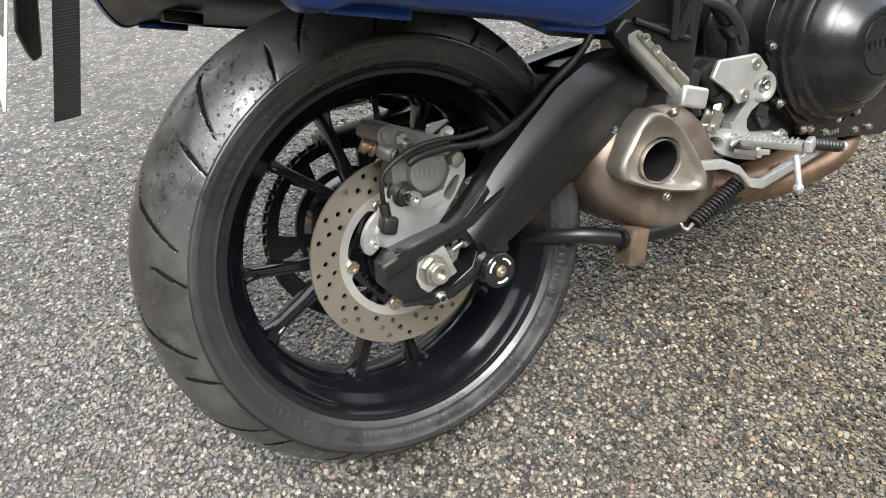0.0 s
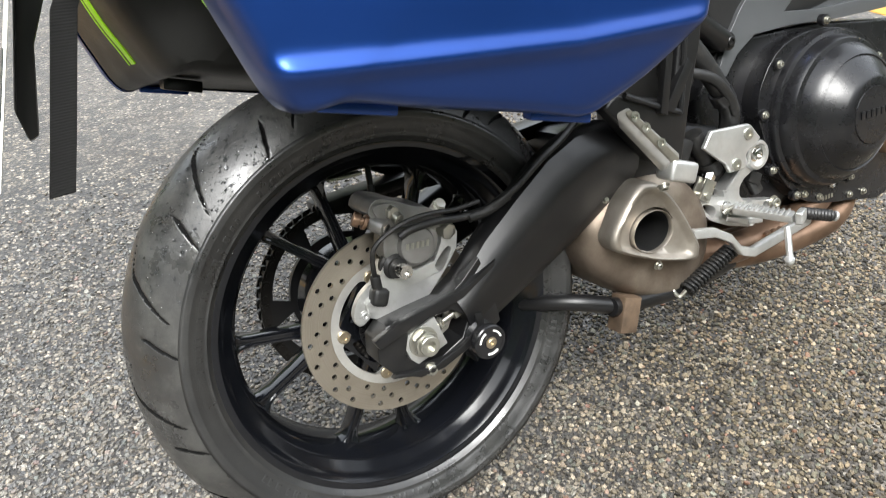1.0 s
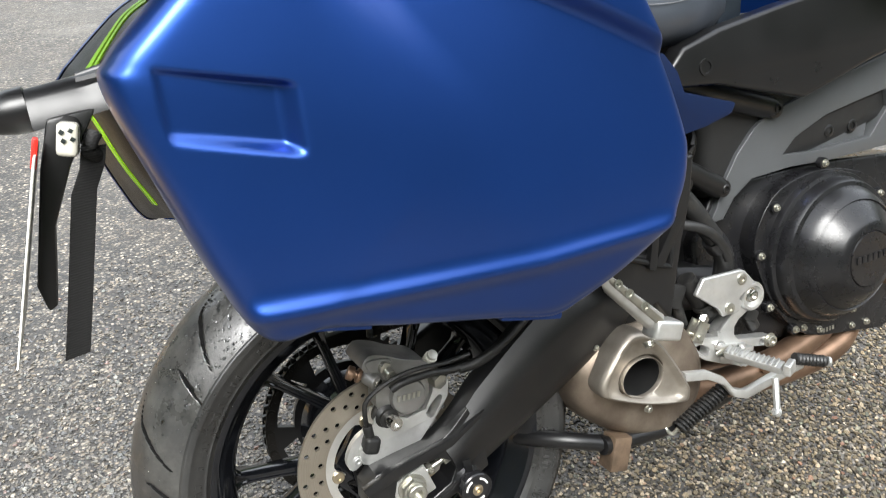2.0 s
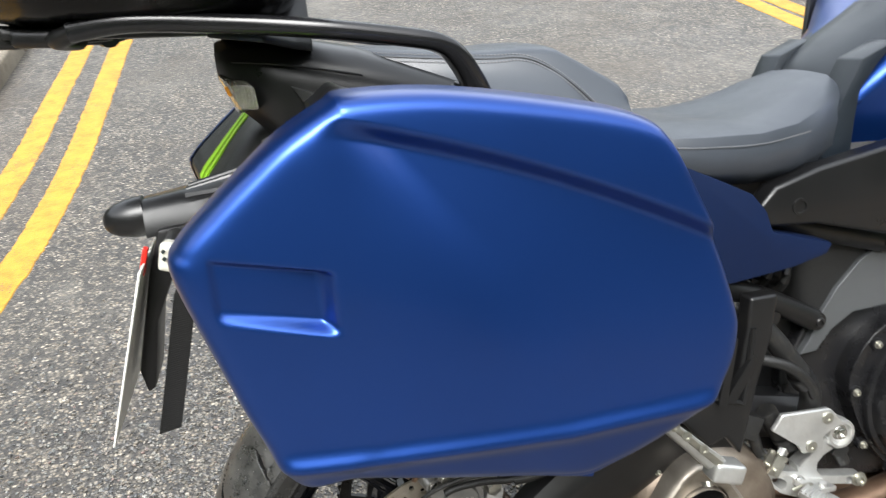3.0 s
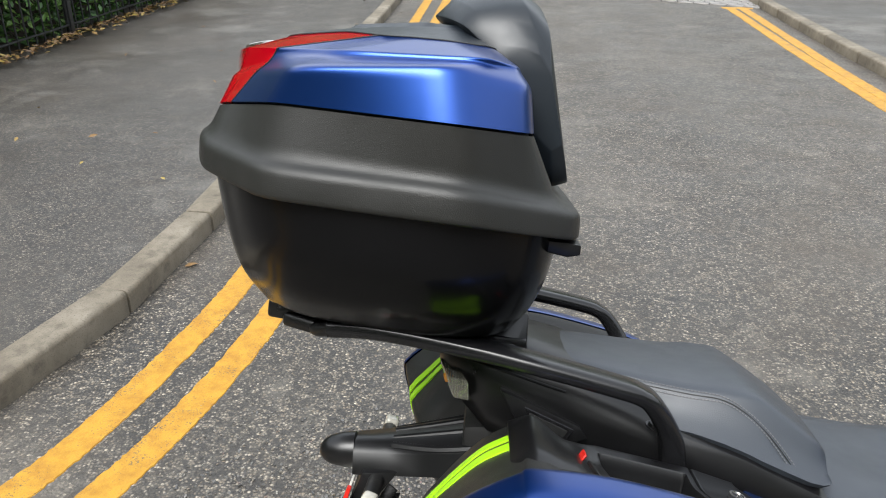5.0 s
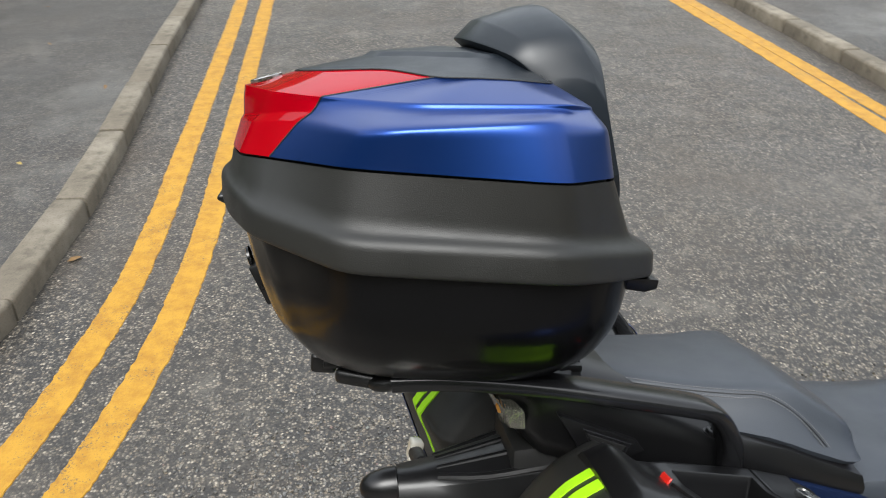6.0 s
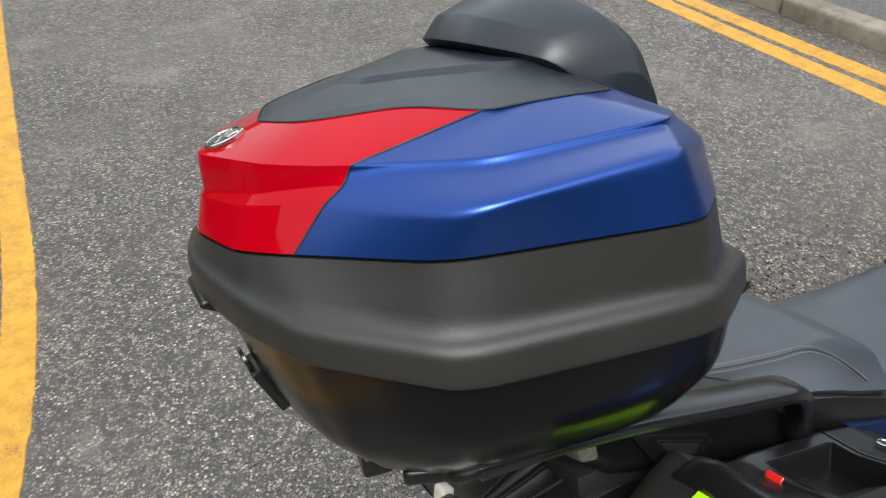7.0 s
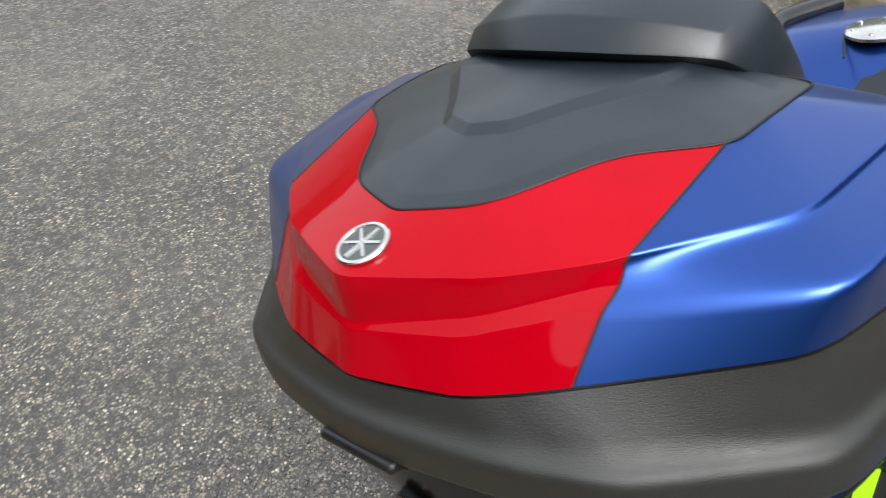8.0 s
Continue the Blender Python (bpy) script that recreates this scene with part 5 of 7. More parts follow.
fr = part("frame", slab([(0.53, 0.53), (0.544, 0.55), (0.557, 0.582), (0.584, 0.622), (0.619, 0.657), (0.649, 0.674), (0.702, 0.685), (0.785, 0.705), (0.93, 0.735), (0.98, 0.745), (0.98, 0.582), (0.868, 0.580), (0.768, 0.580), (0.693, 0.585), (0.613, 0.582), (0.578, 0.560), (0.556, 0.532)], -0.092, -0.062, 0.006, 3, 0,
                        [[(0.675, 0.606), (0.702, 0.629), (0.767, 0.653), (0.844, 0.665), (0.90, 0.672), (0.906, 0.643), (0.867, 0.601), (0.749, 0.600)]]), M["beam"], bike, "grey aluminium frame beam", 40)
# dark filler box added to close the see-through gap behind the beams
part("air_box", box((0.74, 0.0, 0.72), (0.46, 0.17, 0.26), 0.03, (0, -10, 0), 3), M["dark"], bike, "dark filler box inside the frame")
part("frame_plate", slab([(0.735, 0.598), (0.868, 0.599), (0.884, 0.662), (0.80, 0.652), (0.758, 0.636)], -0.080, -0.064, 0.003), M["beam"], fr)
for x in (0.782, 0.834):
    part("frame_bolt", hexbolt((x, -0.080, 0.624), (0, -1, 0), 0.010, 0.006), M["matt"], fr)
part("pivot_plate", slab([(0.44, 0.578), (0.54, 0.578), (0.60, 0.538), (0.62, 0.448), (0.59, 0.378), (0.54, 0.348), (0.48, 0.378), (0.44, 0.458)], -0.060, -0.045, 0.006), M["matt"], fr)
part("pivot_nut", join(cyl((0.523, -0.060, 0.484), (0.523, -0.068, 0.484), 0.014, n=24, b=0.001), cyl((0.523, -0.068, 0.484), (0.523, -0.080, 0.484), 0.010, n=6, b=0.001)), M["zinc"], fr)
sub = part("subframe", tube([(0.30, -0.105, 0.80), (0.38, -0.112, 0.770), (0.46, -0.112, 0.742), (0.651, -0.090, 0.682)], 0.017, 14, 6), M["matt"], bike, "black tubular rear subframe")
part("lower_tube", tube([(0.12, -0.12, 0.74), (0.30, -0.125, 0.69), (0.43, -0.115, 0.645), (0.545, -0.095, 0.583)], 0.016, 14, 6), M["matt"], sub)
part("tube_lug", join(cyl((0.545, -0.075, 0.583), (0.545, -0.107, 0.583), 0.013, n=20, b=0.001), hexbolt((0.545, -0.107, 0.583), (0, -1, 0), 0.007)), M["matt"], sub)
part("tube_end", join(cyl((0.651, -0.070, 0.682), (0.651, -0.103, 0.682), 0.015, n=20, b=0.001), hexbolt((0.651, -0.103, 0.682), (0, -1, 0), 0.007)), M["matt"], sub)
part("lower_lug", cyl((0.462, -0.085, 0.608), (0.462, -0.120, 0.608), 0.015, n=20, b=0.002), M["matt"], sub)
coil = []
s0, s1 = Vector((0.33, -0.06, 0.735), ), Vector((0.52, -0.055, 0.64))
for k in range(121):
    t, a = k / 120, 2 * math.pi * 7 * k / 120
    d = (s1 - s0).normalized()
    e = d.cross(Vector((0, 1, 0)))
    coil.append(s0.lerp(s1, t) + 0.03 * (math.cos(a) * Vector((0, 1, 0)) + math.sin(a) * e))
part("rear_shock", join(tube(coil, 0.0065, 8, 1), cyl(s0, s1, 0.018, n=20)), M["rubber"], bike, "black coil-over rear shock")
part("shock_clip", tube([(0.452, -0.10, 0.688), (0.458, -0.11, 0.700), (0.470, -0.11, 0.705), (0.474, -0.105, 0.695), (0.464, -0.10, 0.682)], 0.004, 8, 6), M["chrome"], bike)
SIDE = [(0.16, 0.885), (0.315, 0.838), (0.405, 0.792), (0.425, 0.768), (0.435, 0.740), (0.521, 0.714), (0.514, 0.700), (0.466, 0.689), (0.378, 0.680), (0.20, 0.70)]
part("side_panel", bevel(loft([[Vector((x, y, z)) for x, z in SIDE] for y in (-0.158, -0.120)]), 0.004, 2), M["navy"], bike, "dark blue plastic side panel")
part("frame_cover", slab([(0.418, 0.772), (0.44, 0.795), (0.50, 0.812), (0.62, 0.832), (0.85, 0.86), (0.92, 0.80), (0.90, 0.757), (0.785, 0.733), (0.655, 0.699), (0.59, 0.716), (0.50, 0.740), (0.432, 0.745)], -0.152, -0.120, 0.006, 3), M["black"], bike, "satin black frame cover")
part("cover_screw", lathe([(0, 0.011), (0.002, 0.011), (0.002, 0.008), (-0.004, 0.007), (-0.004, 0)], (0.475, -0.152, 0.766), (0.475, -0.3, 0.766), 20), M["matt"], bike)
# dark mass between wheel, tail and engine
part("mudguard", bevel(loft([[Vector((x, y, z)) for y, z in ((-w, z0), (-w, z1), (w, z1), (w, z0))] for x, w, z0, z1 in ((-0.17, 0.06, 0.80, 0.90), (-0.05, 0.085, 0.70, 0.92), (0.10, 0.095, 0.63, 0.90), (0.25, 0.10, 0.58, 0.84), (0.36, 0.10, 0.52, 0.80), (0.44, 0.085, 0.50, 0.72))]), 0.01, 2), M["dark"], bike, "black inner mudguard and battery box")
part("chain_guard", slab([(-0.03, 0.452), (0.10, 0.462), (0.28, 0.485), (0.42, 0.50), (0.42, 0.48), (0.28, 0.462), (0.10, 0.445), (-0.03, 0.438)], 0.080, 0.125, 0.003, 2), M["matt"], bike, "black chain guard")
part("plate_strut", tube([(0.16, 0.12, 0.44), (0.05, 0.12, 0.50), (-0.05, 0.11, 0.56)], 0.014, 10, 4), M["matt"], bike)

# ---- seats, tank, tail ----


def section(x, hw, ztop, zlow, crown=0.012, side=0.55):
    """A rounded seat cross-section."""
    h = ztop - zlow
    pts = [(-hw * 0.80, zlow), (-hw * 0.97, zlow + h * 0.25), (-hw, zlow + h * side), (-hw * 0.955, zlow + h * 0.82), (-hw * 0.84, ztop - 0.008), (-hw * 0.6, ztop + crown * 0.5), (-hw * 0.25, ztop + crown)]
    full = pts + [(0, ztop + crown * 1.1)] + [(-y, z) for y, z in pts[::-1]]
    return [Vector((x, y, z)) for y, z in full]


def seat_side(x, u, w, ztop, zlow):
    """A flat-topped seat cross-section with a firm upper edge and sides that splay: (y, z) up one side."""
    h = ztop - zlow
    out = [(-w * 0.88, zlow), (-w * 0.965, zlow + h * 0.04), (-w, zlow + h * 0.15)]
    out += [(-(w + (u + 0.003 - w) * k - 0.004 * math.sin(math.pi * k)), zlow + h * 0.15 + (h * 0.85 - 0.008) * k) for k in (0.25, 0.5, 0.75, 1.0)]
    return out + [(-u, ztop - 0.004), (-u + 0.005, ztop - 0.0012), (-u * 0.85, ztop + 0.001), (-u * 0.5, ztop + 0.004)]


PIL = ((-0.095, 0.045, 0.062, 0.992, 0.962), (-0.090, 0.056, 0.075, 1.003, 0.955), (-0.078, 0.063, 0.085, 1.006, 0.950), (-0.03, 0.074, 0.098, 1.001, 0.945), (0.04, 0.088, 0.116, 0.993, 0.940), (0.10, 0.097, 0.130, 0.988, 0.935),
       (0.135, 0.102, 0.136, 0.9885, 0.926), (0.165, 0.104, 0.140, 0.987, 0.915), (0.180, 0.105, 0.141, 0.984, 0.908), (0.210, 0.109, 0.142, 0.966, 0.898),
       (0.238, 0.113, 0.142, 0.948, 0.889), (0.254, 0.113, 0.140, 0.937, 0.887), (0.264, 0.110, 0.136, 0.925, 0.889), (0.268, 0.104, 0.128, 0.912, 0.892))
pil = []
for row in PIL:
    half = seat_side(*row)
    pil.append([Vector((row[0], y, z)) for y, z in half + [(0, row[3] + 0.005)] + [(-y, z) for y, z in half[::-1]]])
seat2 = part("pillion_seat", loft(pil), M["vinyl"], bike, "grained black vinyl pillion seat with grey stitching", 32)
part("seat_base", bevel(loft([[Vector((x, s * w, z + d)) for s, d in ((-1, 0), (-1, -0.022), (1, -0.022), (1, 0))] for x, w, z in ((-0.08, 0.070, 0.957), (0.08, 0.112, 0.942), (0.14, 0.122, 0.929), (0.25, 0.124, 0.893))]), 0.003, 2), M["dark"], bike, "black seat base")


def on_seat(x, z):
    """The seat's side at a place along and up it."""
    row = [float(np.interp(x, [r[0] for r in PIL], [r[k] for r in PIL])) for k in range(1, 5)]
    half = seat_side(x, *row)
    z = min(z, row[2] - 0.003)
    return (x, float(np.interp(z, [q[1] for q in half], [q[0] for q in half])) - 0.0003, z)


rid = [section(*a) for a in ((0.235, 0.145, 0.866, 0.835, 0.004), (0.27, 0.158, 0.884, 0.822, 0.002), (0.34, 0.162, 0.882, 0.805, -0.004), (0.42, 0.155, 0.878, 0.797, -0.006), (0.48, 0.142, 0.884, 0.795, -0.002), (0.53, 0.122, 0.900, 0.80, 0.004), (0.575, 0.100, 0.912, 0.81, 0.006), (0.595, 0.085, 0.895, 0.82, 0.004))]
seat1 = part("rider_seat", loft(rid), M["vinyl"], bike, "grained black vinyl rider seat", 45)


def stitch(name, line, parent, n):
    p = spline(line, 12)
    cum = [0.0]
    for a, b in zip(p, p[1:]):
        cum.append(cum[-1] + (b - a).length)
    bm = bmesh.new()
    for k in range(n):
        a, b = (Vector([float(np.interp((k + u) / n * cum[-1], cum, [v[i] for v in p])) for i in range(3)]) for u in (0.15, 0.8))
        bm = join(bm, tube([a, b], 0.0008, 5, 1))
    return part(name, bm, M["thread"], parent, "grey stitching")


for d in (0.0, 0.008):
    seam = [(-0.03, 0.998 - d), (0.04, 0.9895 - d), (0.10, 0.984 - d), (0.135 - d * 0.2, 0.9820 - d * 0.8), (0.162 - d * 0.7, 0.971 - d * 0.4), (0.192 - d * 0.9, 0.947), (0.218 - d, 0.917), (0.234 - d, 0.893)]
    stitch("stitching", [on_seat(*p) for p in seam], seat2, 74)
part("seam", tube([on_seat(*p) for p in ((-0.03, 0.994), (0.04, 0.9855), (0.10, 0.980), (0.134, 0.9785), (0.159, 0.969), (0.188, 0.947), (0.214, 0.917), (0.230, 0.893))], 0.0007, 5, 6), M["dark"], seat2)
stitch("stitching", [(0.29, -0.1585, 0.862), (0.34, -0.1610, 0.857), (0.42, -0.1545, 0.852), (0.50, -0.134, 0.856)], seat1, 50)
def tank_section(x, hw, zt, zl):
    h = zt - zl
    pts = [(-hw * 0.70, zl), (-hw * 0.84, zl + h * 0.35), (-hw * 0.97, zl + h * 0.72), (-hw, zt - 0.022), (-hw * 0.965, zt - 0.006), (-hw * 0.80, zt + 0.004), (-hw * 0.45, zt + 0.016)]
    return [Vector((x, y, z)) for y, z in pts + [(0, zt + 0.020)] + [(-y, z) for y, z in pts[::-1]]]


tank = part("fuel_tank", loft([tank_section(*a) for a in ((0.577, 0.088, 0.880, 0.815), (0.600, 0.100, 0.905, 0.81), (0.64, 0.112, 0.940, 0.81), (0.69, 0.140, 0.970, 0.815), (0.74, 0.190, 1.010, 0.82), (0.80, 0.247, 1.042, 0.83), (0.86, 0.260, 1.042, 0.84), (0.95, 0.235, 1.035, 0.85), (1.02, 0.17, 1.01, 0.88))]), M["blue"], bike, "satin blue fuel tank", 40)
KNEE = [(0.640, 0.955), (0.612, 0.925), (0.590, 0.897), (0.584, 0.860), (0.580, 0.816), (0.536, 0.808), (0.546, 0.845), (0.563, 0.885), (0.590, 0.935)]
for sy in (-1, 1):
    part("knee_panel", bevel(loft([[Vector((x, sy * y, z)) for x, z in KNEE] for y in (0.060, 0.108)]), 0.003, 2), M["pad"], tank, "dark grey tank side panel")
part("seat_cowl", loft([section(x, hw, zt, zl, 0.006) for x, hw, zt, zl in ((0.575, 0.075, 0.895, 0.85), (0.60, 0.092, 0.925, 0.86), (0.64, 0.098, 0.956, 0.90), (0.69, 0.10, 0.985, 0.94), (0.74, 0.09, 1.022, 0.98), (0.80, 0.07, 1.052, 1.0))]), M["pad"], tank, "satin dark tank centre cover", 45)
part("filler_cap", join(lathe([(0, 0.055), (0.006, 0.055), (0.010, 0.050), (0.011, 0.0)], (0.80, 0.06, 1.052), (0.80, 0.06, 1.2), 48), *[hexbolt((0.80 + 0.042 * math.cos(a), 0.06 + 0.042 * math.sin(a), 1.061), (0, 0, 1), 0.004, 0.003) for a in np.linspace(0, 2 * math.pi, 7)[:-1]]), M["chrome"], tank, "round grey fuel filler cap")
for sy in (-1, 1):
    part("tank_trim", tube([(0.74, sy * 0.228, 1.026), (0.80, sy * 0.250, 1.034), (0.845, sy * 0.264, 1.038), (0.90, sy * 0.262, 1.040), (1.00, sy * 0.20, 1.04)], [0.006, 0.012, 0.020, 0.026, 0.026], 14, 8, 0.8), M["gloss"], tank, "dark glossy trim round the tank shoulder")
    part("tank_wing", bevel(loft([[Vector((x, y * sy, z)) for x, y, z in r] for r in (
        [(0.76, 0.222, 1.02), (0.86, 0.255, 1.035), (0.98, 0.22, 1.03), (0.96, 0.20, 0.85), (0.80, 0.19, 0.83), (0.72, 0.19, 0.90)],
        [(0.76, 0.235, 1.02), (0.86, 0.270, 1.030), (0.98, 0.24, 1.03), (0.96, 0.23, 0.85), (0.80, 0.22, 0.83), (0.72, 0.20, 0.90)])]), 0.004, 2), M["black"], tank, "black tank side wing")
part("tank_seam", tube([(0.70, 0.085, 1.041), (0.80, 0.115, 1.052), (0.92, 0.13, 1.046)], 0.002, 6, 8), M["dark"], tank)

tail = part("tail_fairing", loft([section(x, hw, zt, zl, 0.004, 0.6) for x, hw, zt, zl in ((-0.205, 0.060, 1.020, 0.985), (-0.19, 0.082, 1.026, 0.955), (-0.14, 0.098, 1.024, 0.905), (-0.05, 0.112, 1.004, 0.88), (0.06, 0.135, 0.965, 0.86), (0.16, 0.15, 0.935, 0.85), (0.26, 0.155, 0.89, 0.83))]), M["black"], bike, "satin black tail fairing", 45)
part("seam", tube([(-0.186, -0.086, 1.003), (-0.13, -0.1045, 0.995), (-0.05, -0.1165, 0.977)], 0.0016, 6, 6), M["dark"], tail)
VENT = [(-0.128, 0.972), (-0.030, 0.936), (-0.020, 0.922), (-0.060, 0.905), (-0.096, 0.918)]
part("side_panel_vent", bevel(loft([[Vector((x, y - 0.10 * (x + 0.128), z)) for x, z in VENT] for y in (-0.095, -0.112)]), 0.002, 2), M["black"], tail, "angular vent panel")
INNER = [(-0.098, 0.955), (-0.036, 0.932), (-0.045, 0.916), (-0.084, 0.921)]
part("vent_mouth", bevel(loft([[Vector((x, y - 0.10 * (x + 0.128), z)) for x, z in INNER] for y in (-0.108, -0.1128)]), 0.001, 1), M["gloss"], tail)
INNER = [(-0.092, 0.948), (-0.044, 0.930), (-0.050, 0.919), (-0.081, 0.924)]
part("vent_mouth", bevel(loft([[Vector((x, y - 0.10 * (x + 0.128), z)) for x, z in INNER] for y in (-0.108, -0.1136)]), 0.0006, 1), M["dark"], tail)
for sy in (-1, 1):
    lens = part("tail_lamp", bevel(loft([[Vector((x, y * sy, z)) for x, y, z in r] for r in (
        [(-0.206, 0.060, 0.990), (-0.193, 0.098, 0.980), (-0.184, 0.098, 0.952), (-0.190, 0.060, 0.945)],
        [(-0.190, 0.060, 0.995), (-0.166, 0.101, 0.976), (-0.164, 0.101, 0.950), (-0.168, 0.060, 0.945)])]), 0.004, 2), M["clear"], tail, "smoked clear ribbed lamp lens")
    part("amber_edge", box((-0.193, sy * 0.078, 0.972), (0.006, 0.012, 0.012), 0.002, (0, -20, sy * 20)), M["amber"], tail, "amber lamp insert")

# grab rails and rack
for sy in (-1, 1):
    rail = part("grab_rail", bar([(x, y * sy, z) for x, y, z in ((-0.330, 0.150, 1.046), (-0.27, 0.158, 1.050), (-0.17, 0.164, 1.040), (-0.08, 0.176, 1.027), (0.0, 0.182, 1.012), (0.025, 0.181, 1.004), (0.039, 0.179, 0.993), (0.054, 0.173, 0.972), (0.067, 0.164, 0.945), (0.074, 0.156, 0.915))],
                                 (0.012, 0.018, 0.022, 0.023, 0.023, 0.022, 0.020, 0.017, 0.014, 0.012), (0.010, 0.010, 0.010, 0.010, 0.010, 0.010, 0.011, 0.012, 0.014, 0.015)), M["gloss"], bike, "glossy black cast grab rail", 50)
    part("rail_foot", tube([(-0.325, sy * 0.150, 1.046), (-0.345, sy * 0.135, 1.040), (-0.335, sy * 0.10, 1.038)], 0.012, 12, 6, 0.8), M["matt"], rail)
    part("rail_bolt", hexbolt((0.05, sy * 0.150, 0.955), (0.3, sy * 0.2, 1), 0.008), M["matt"], rail)
rack = part("luggage_rack", slab([(-0.352, 1.040), (-0.10, 1.026), (-0.10, 1.036), (-0.352, 1.052)], -0.112, 0.112, 0.004, 2), M["matt"], bike, "black rack plate under the top case")
for sy in (-1, 1):
    part("rack_lug", box((-0.402, sy * 0.070, 1.047), (0.030, 0.044, 0.024), 0.006, (0, 4, sy * 8), 3), M["matt"], rack)
    part("rack_tongue", box((-0.362, sy * 0.112, 1.043), (0.050, 0.044, 0.018), 0.007, (0, 4, sy * 22), 3), M["matt"], rack)
part("rack_bridge", box((-0.375, 0.0, 1.049), (0.060, 0.200, 0.010), 0.003), M["matt"], rack)
part("rack_post", bevel(loft([[Vector((x, y, z)) for y, z in ((-w, lo), (-w, lo + 0.010), (-v, hi), (v, hi), (w, lo + 0.010), (w, lo))] for x, w, v, lo, hi in ((-0.099, 0.106, 0.090, 1.006, 1.062), (-0.118, 0.118, 0.092, 1.010, 1.066), (-0.150, 0.148, 0.095, 1.020, 1.050), (-0.205, 0.152, 0.110, 1.030, 1.046))]), 0.003, 2), M["black"], rack, "angular satin black rack base")
for sy in (-1, 1):
    for x, y in ((-0.108, 0.072), (-0.119, 0.084)):
        part("rack_bolt", hexbolt((x, sy * y, 1.0655), (0.2, 0, 1), 0.0032, 0.002, False), M["zinc"], rack)

# under-tail: plate holder, lamps, strap
hold = part("plate_holder", join(loft([[Vector((x, y, z)) for y, z in ((-w, zc - h), (-w * 0.9, zc + h * 0.4), (-w * 0.5, zc + h), (w * 0.5, zc + h), (w * 0.9, zc + h * 0.4), (w, zc - h))] for x, w, zc, h in ((-0.08, 0.078, 0.880, 0.024), (-0.16, 0.068, 0.866, 0.022), (-0.22, 0.054, 0.855, 0.021), (-0.27, 0.040, 0.846, 0.021), (-0.315, 0.032, 0.840, 0.021))])), M["black"], bike, "black plastic number-plate arm", 45)
part("lamp_pod", lathe([(0, 0.021), (0.002, 0.0245), (0.018, 0.024), (0.036, 0.020), (0.046, 0.0145), (0.051, 0.008), (0.0525, 0)], (-0.313, 0, 0.841), (-0.39, 0, 0.835), 32), M["black"], hold, "rounded black lamp pod")
for sy in (-1, 1):
    part("arm_rib", tube([(-0.12, sy * 0.022, 0.896), (-0.20, sy * 0.016, 0.879), (-0.262, sy * 0.012, 0.866)], 0.005, 8, 4), M["black"], hold)
    part("arm_rib", tube([(-0.12, sy * 0.060, 0.887), (-0.20, sy * 0.046, 0.870), (-0.262, sy * 0.026, 0.862)], 0.006, 8, 4), M["black"], hold)
    # dark plate whose colour stands for the shade in the arm's triangular recess
    part("arm_recess", bevel(loft([[Vector((x, sy * y, z)) for x, y, z in ((-0.244, 0.021, 0.8655 + d), (-0.15, 0.027, 0.8835 + d), (-0.15, 0.047, 0.8815 + d))] for d in (-0.004, 0.0035)]), 0.001, 1), M["dark"], hold, "dark triangular plate for a shaded recess")
    part("arm_bolt", hexbolt((-0.165, sy * 0.036, 0.883), (-0.2, 0, 1), 0.0045), M["matt"], hold)
part("plate_arm", slab([(-0.25, 0.835), (-0.30, 0.83), (-0.318, 0.78), (-0.350, 0.66), (-0.345, 0.63), (-0.335, 0.635), (-0.317, 0.72), (-0.288, 0.78)], -0.046, 0.046, 0.005, 2), M["black"], hold)
plate_ob = part("number_plate", bevel(loft([[Vector((x, y, z)) for y in (-0.108, 0.108)] + [Vector((x - 0.003, y, z - 0.001)) for y in (0.108, -0.108)] for x, z in ((-0.316, 0.800), (-0.380, 0.598))]), 0.0008, 1), M["white"], hold, "white number plate seen edge-on")
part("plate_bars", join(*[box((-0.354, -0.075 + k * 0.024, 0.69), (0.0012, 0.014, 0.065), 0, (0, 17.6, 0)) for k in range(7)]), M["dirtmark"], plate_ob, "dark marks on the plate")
part("rear_reflector", box((-0.318, -0.062, 0.800), (0.006, 0.016, 0.032), 0.002, (0, 17, 0)), M["redtab"], hold, "red reflector")
hold.location = (0, -0.006, -0.009)
for sy, c in ((-1, (-0.284, -0.100, 0.812)), (1, (-0.280, 0.100, 0.834))):
    stem = part("indicator", box(c, (0.020, 0.024, 0.033), 0.006, (0, 14, sy * 8), 3), M["cream"], hold, "small cream indicator lamp with stalk")
    part("indicator_stalk", cyl((c[0] + 0.004, c[1] * 0.45, c[2] + 0.008), (c[0], c[1] * 0.9, c[2]), 0.011, n=16), M["rubber"], hold)
    part("indicator_mark", join(*[box((c[0] + dx, c[1] + sy * 0.0105, c[2] + 0.004 + dz), (0.0042, 0.005, 0.0042), 0, (0, 45, sy * 8)) for dx in (-0.0042, 0.0042) for dz in (-0.0042, 0.0042)]), M["dirtmark"], hold, "four small dark lamp windows")
part("hanging_strap", bevel(loft([[Vector((x, y - 0.0, z)) + Vector(o) for o in ((-0.013, -0.006, 0), (0.013, 0.004, 0), (0.0125, 0.0065, 0), (-0.0135, -0.0035, 0))] for x, y, z in ((-0.262, -0.035, 0.785), (-0.268, -0.040, 0.765), (-0.282, -0.043, 0.74), (-0.298, -0.043, 0.68), (-0.314, -0.042, 0.62), (-0.330, -0.041, 0.562))]), 0.0006, 1), M["web"], bike, "black nylon strap end hanging loose")
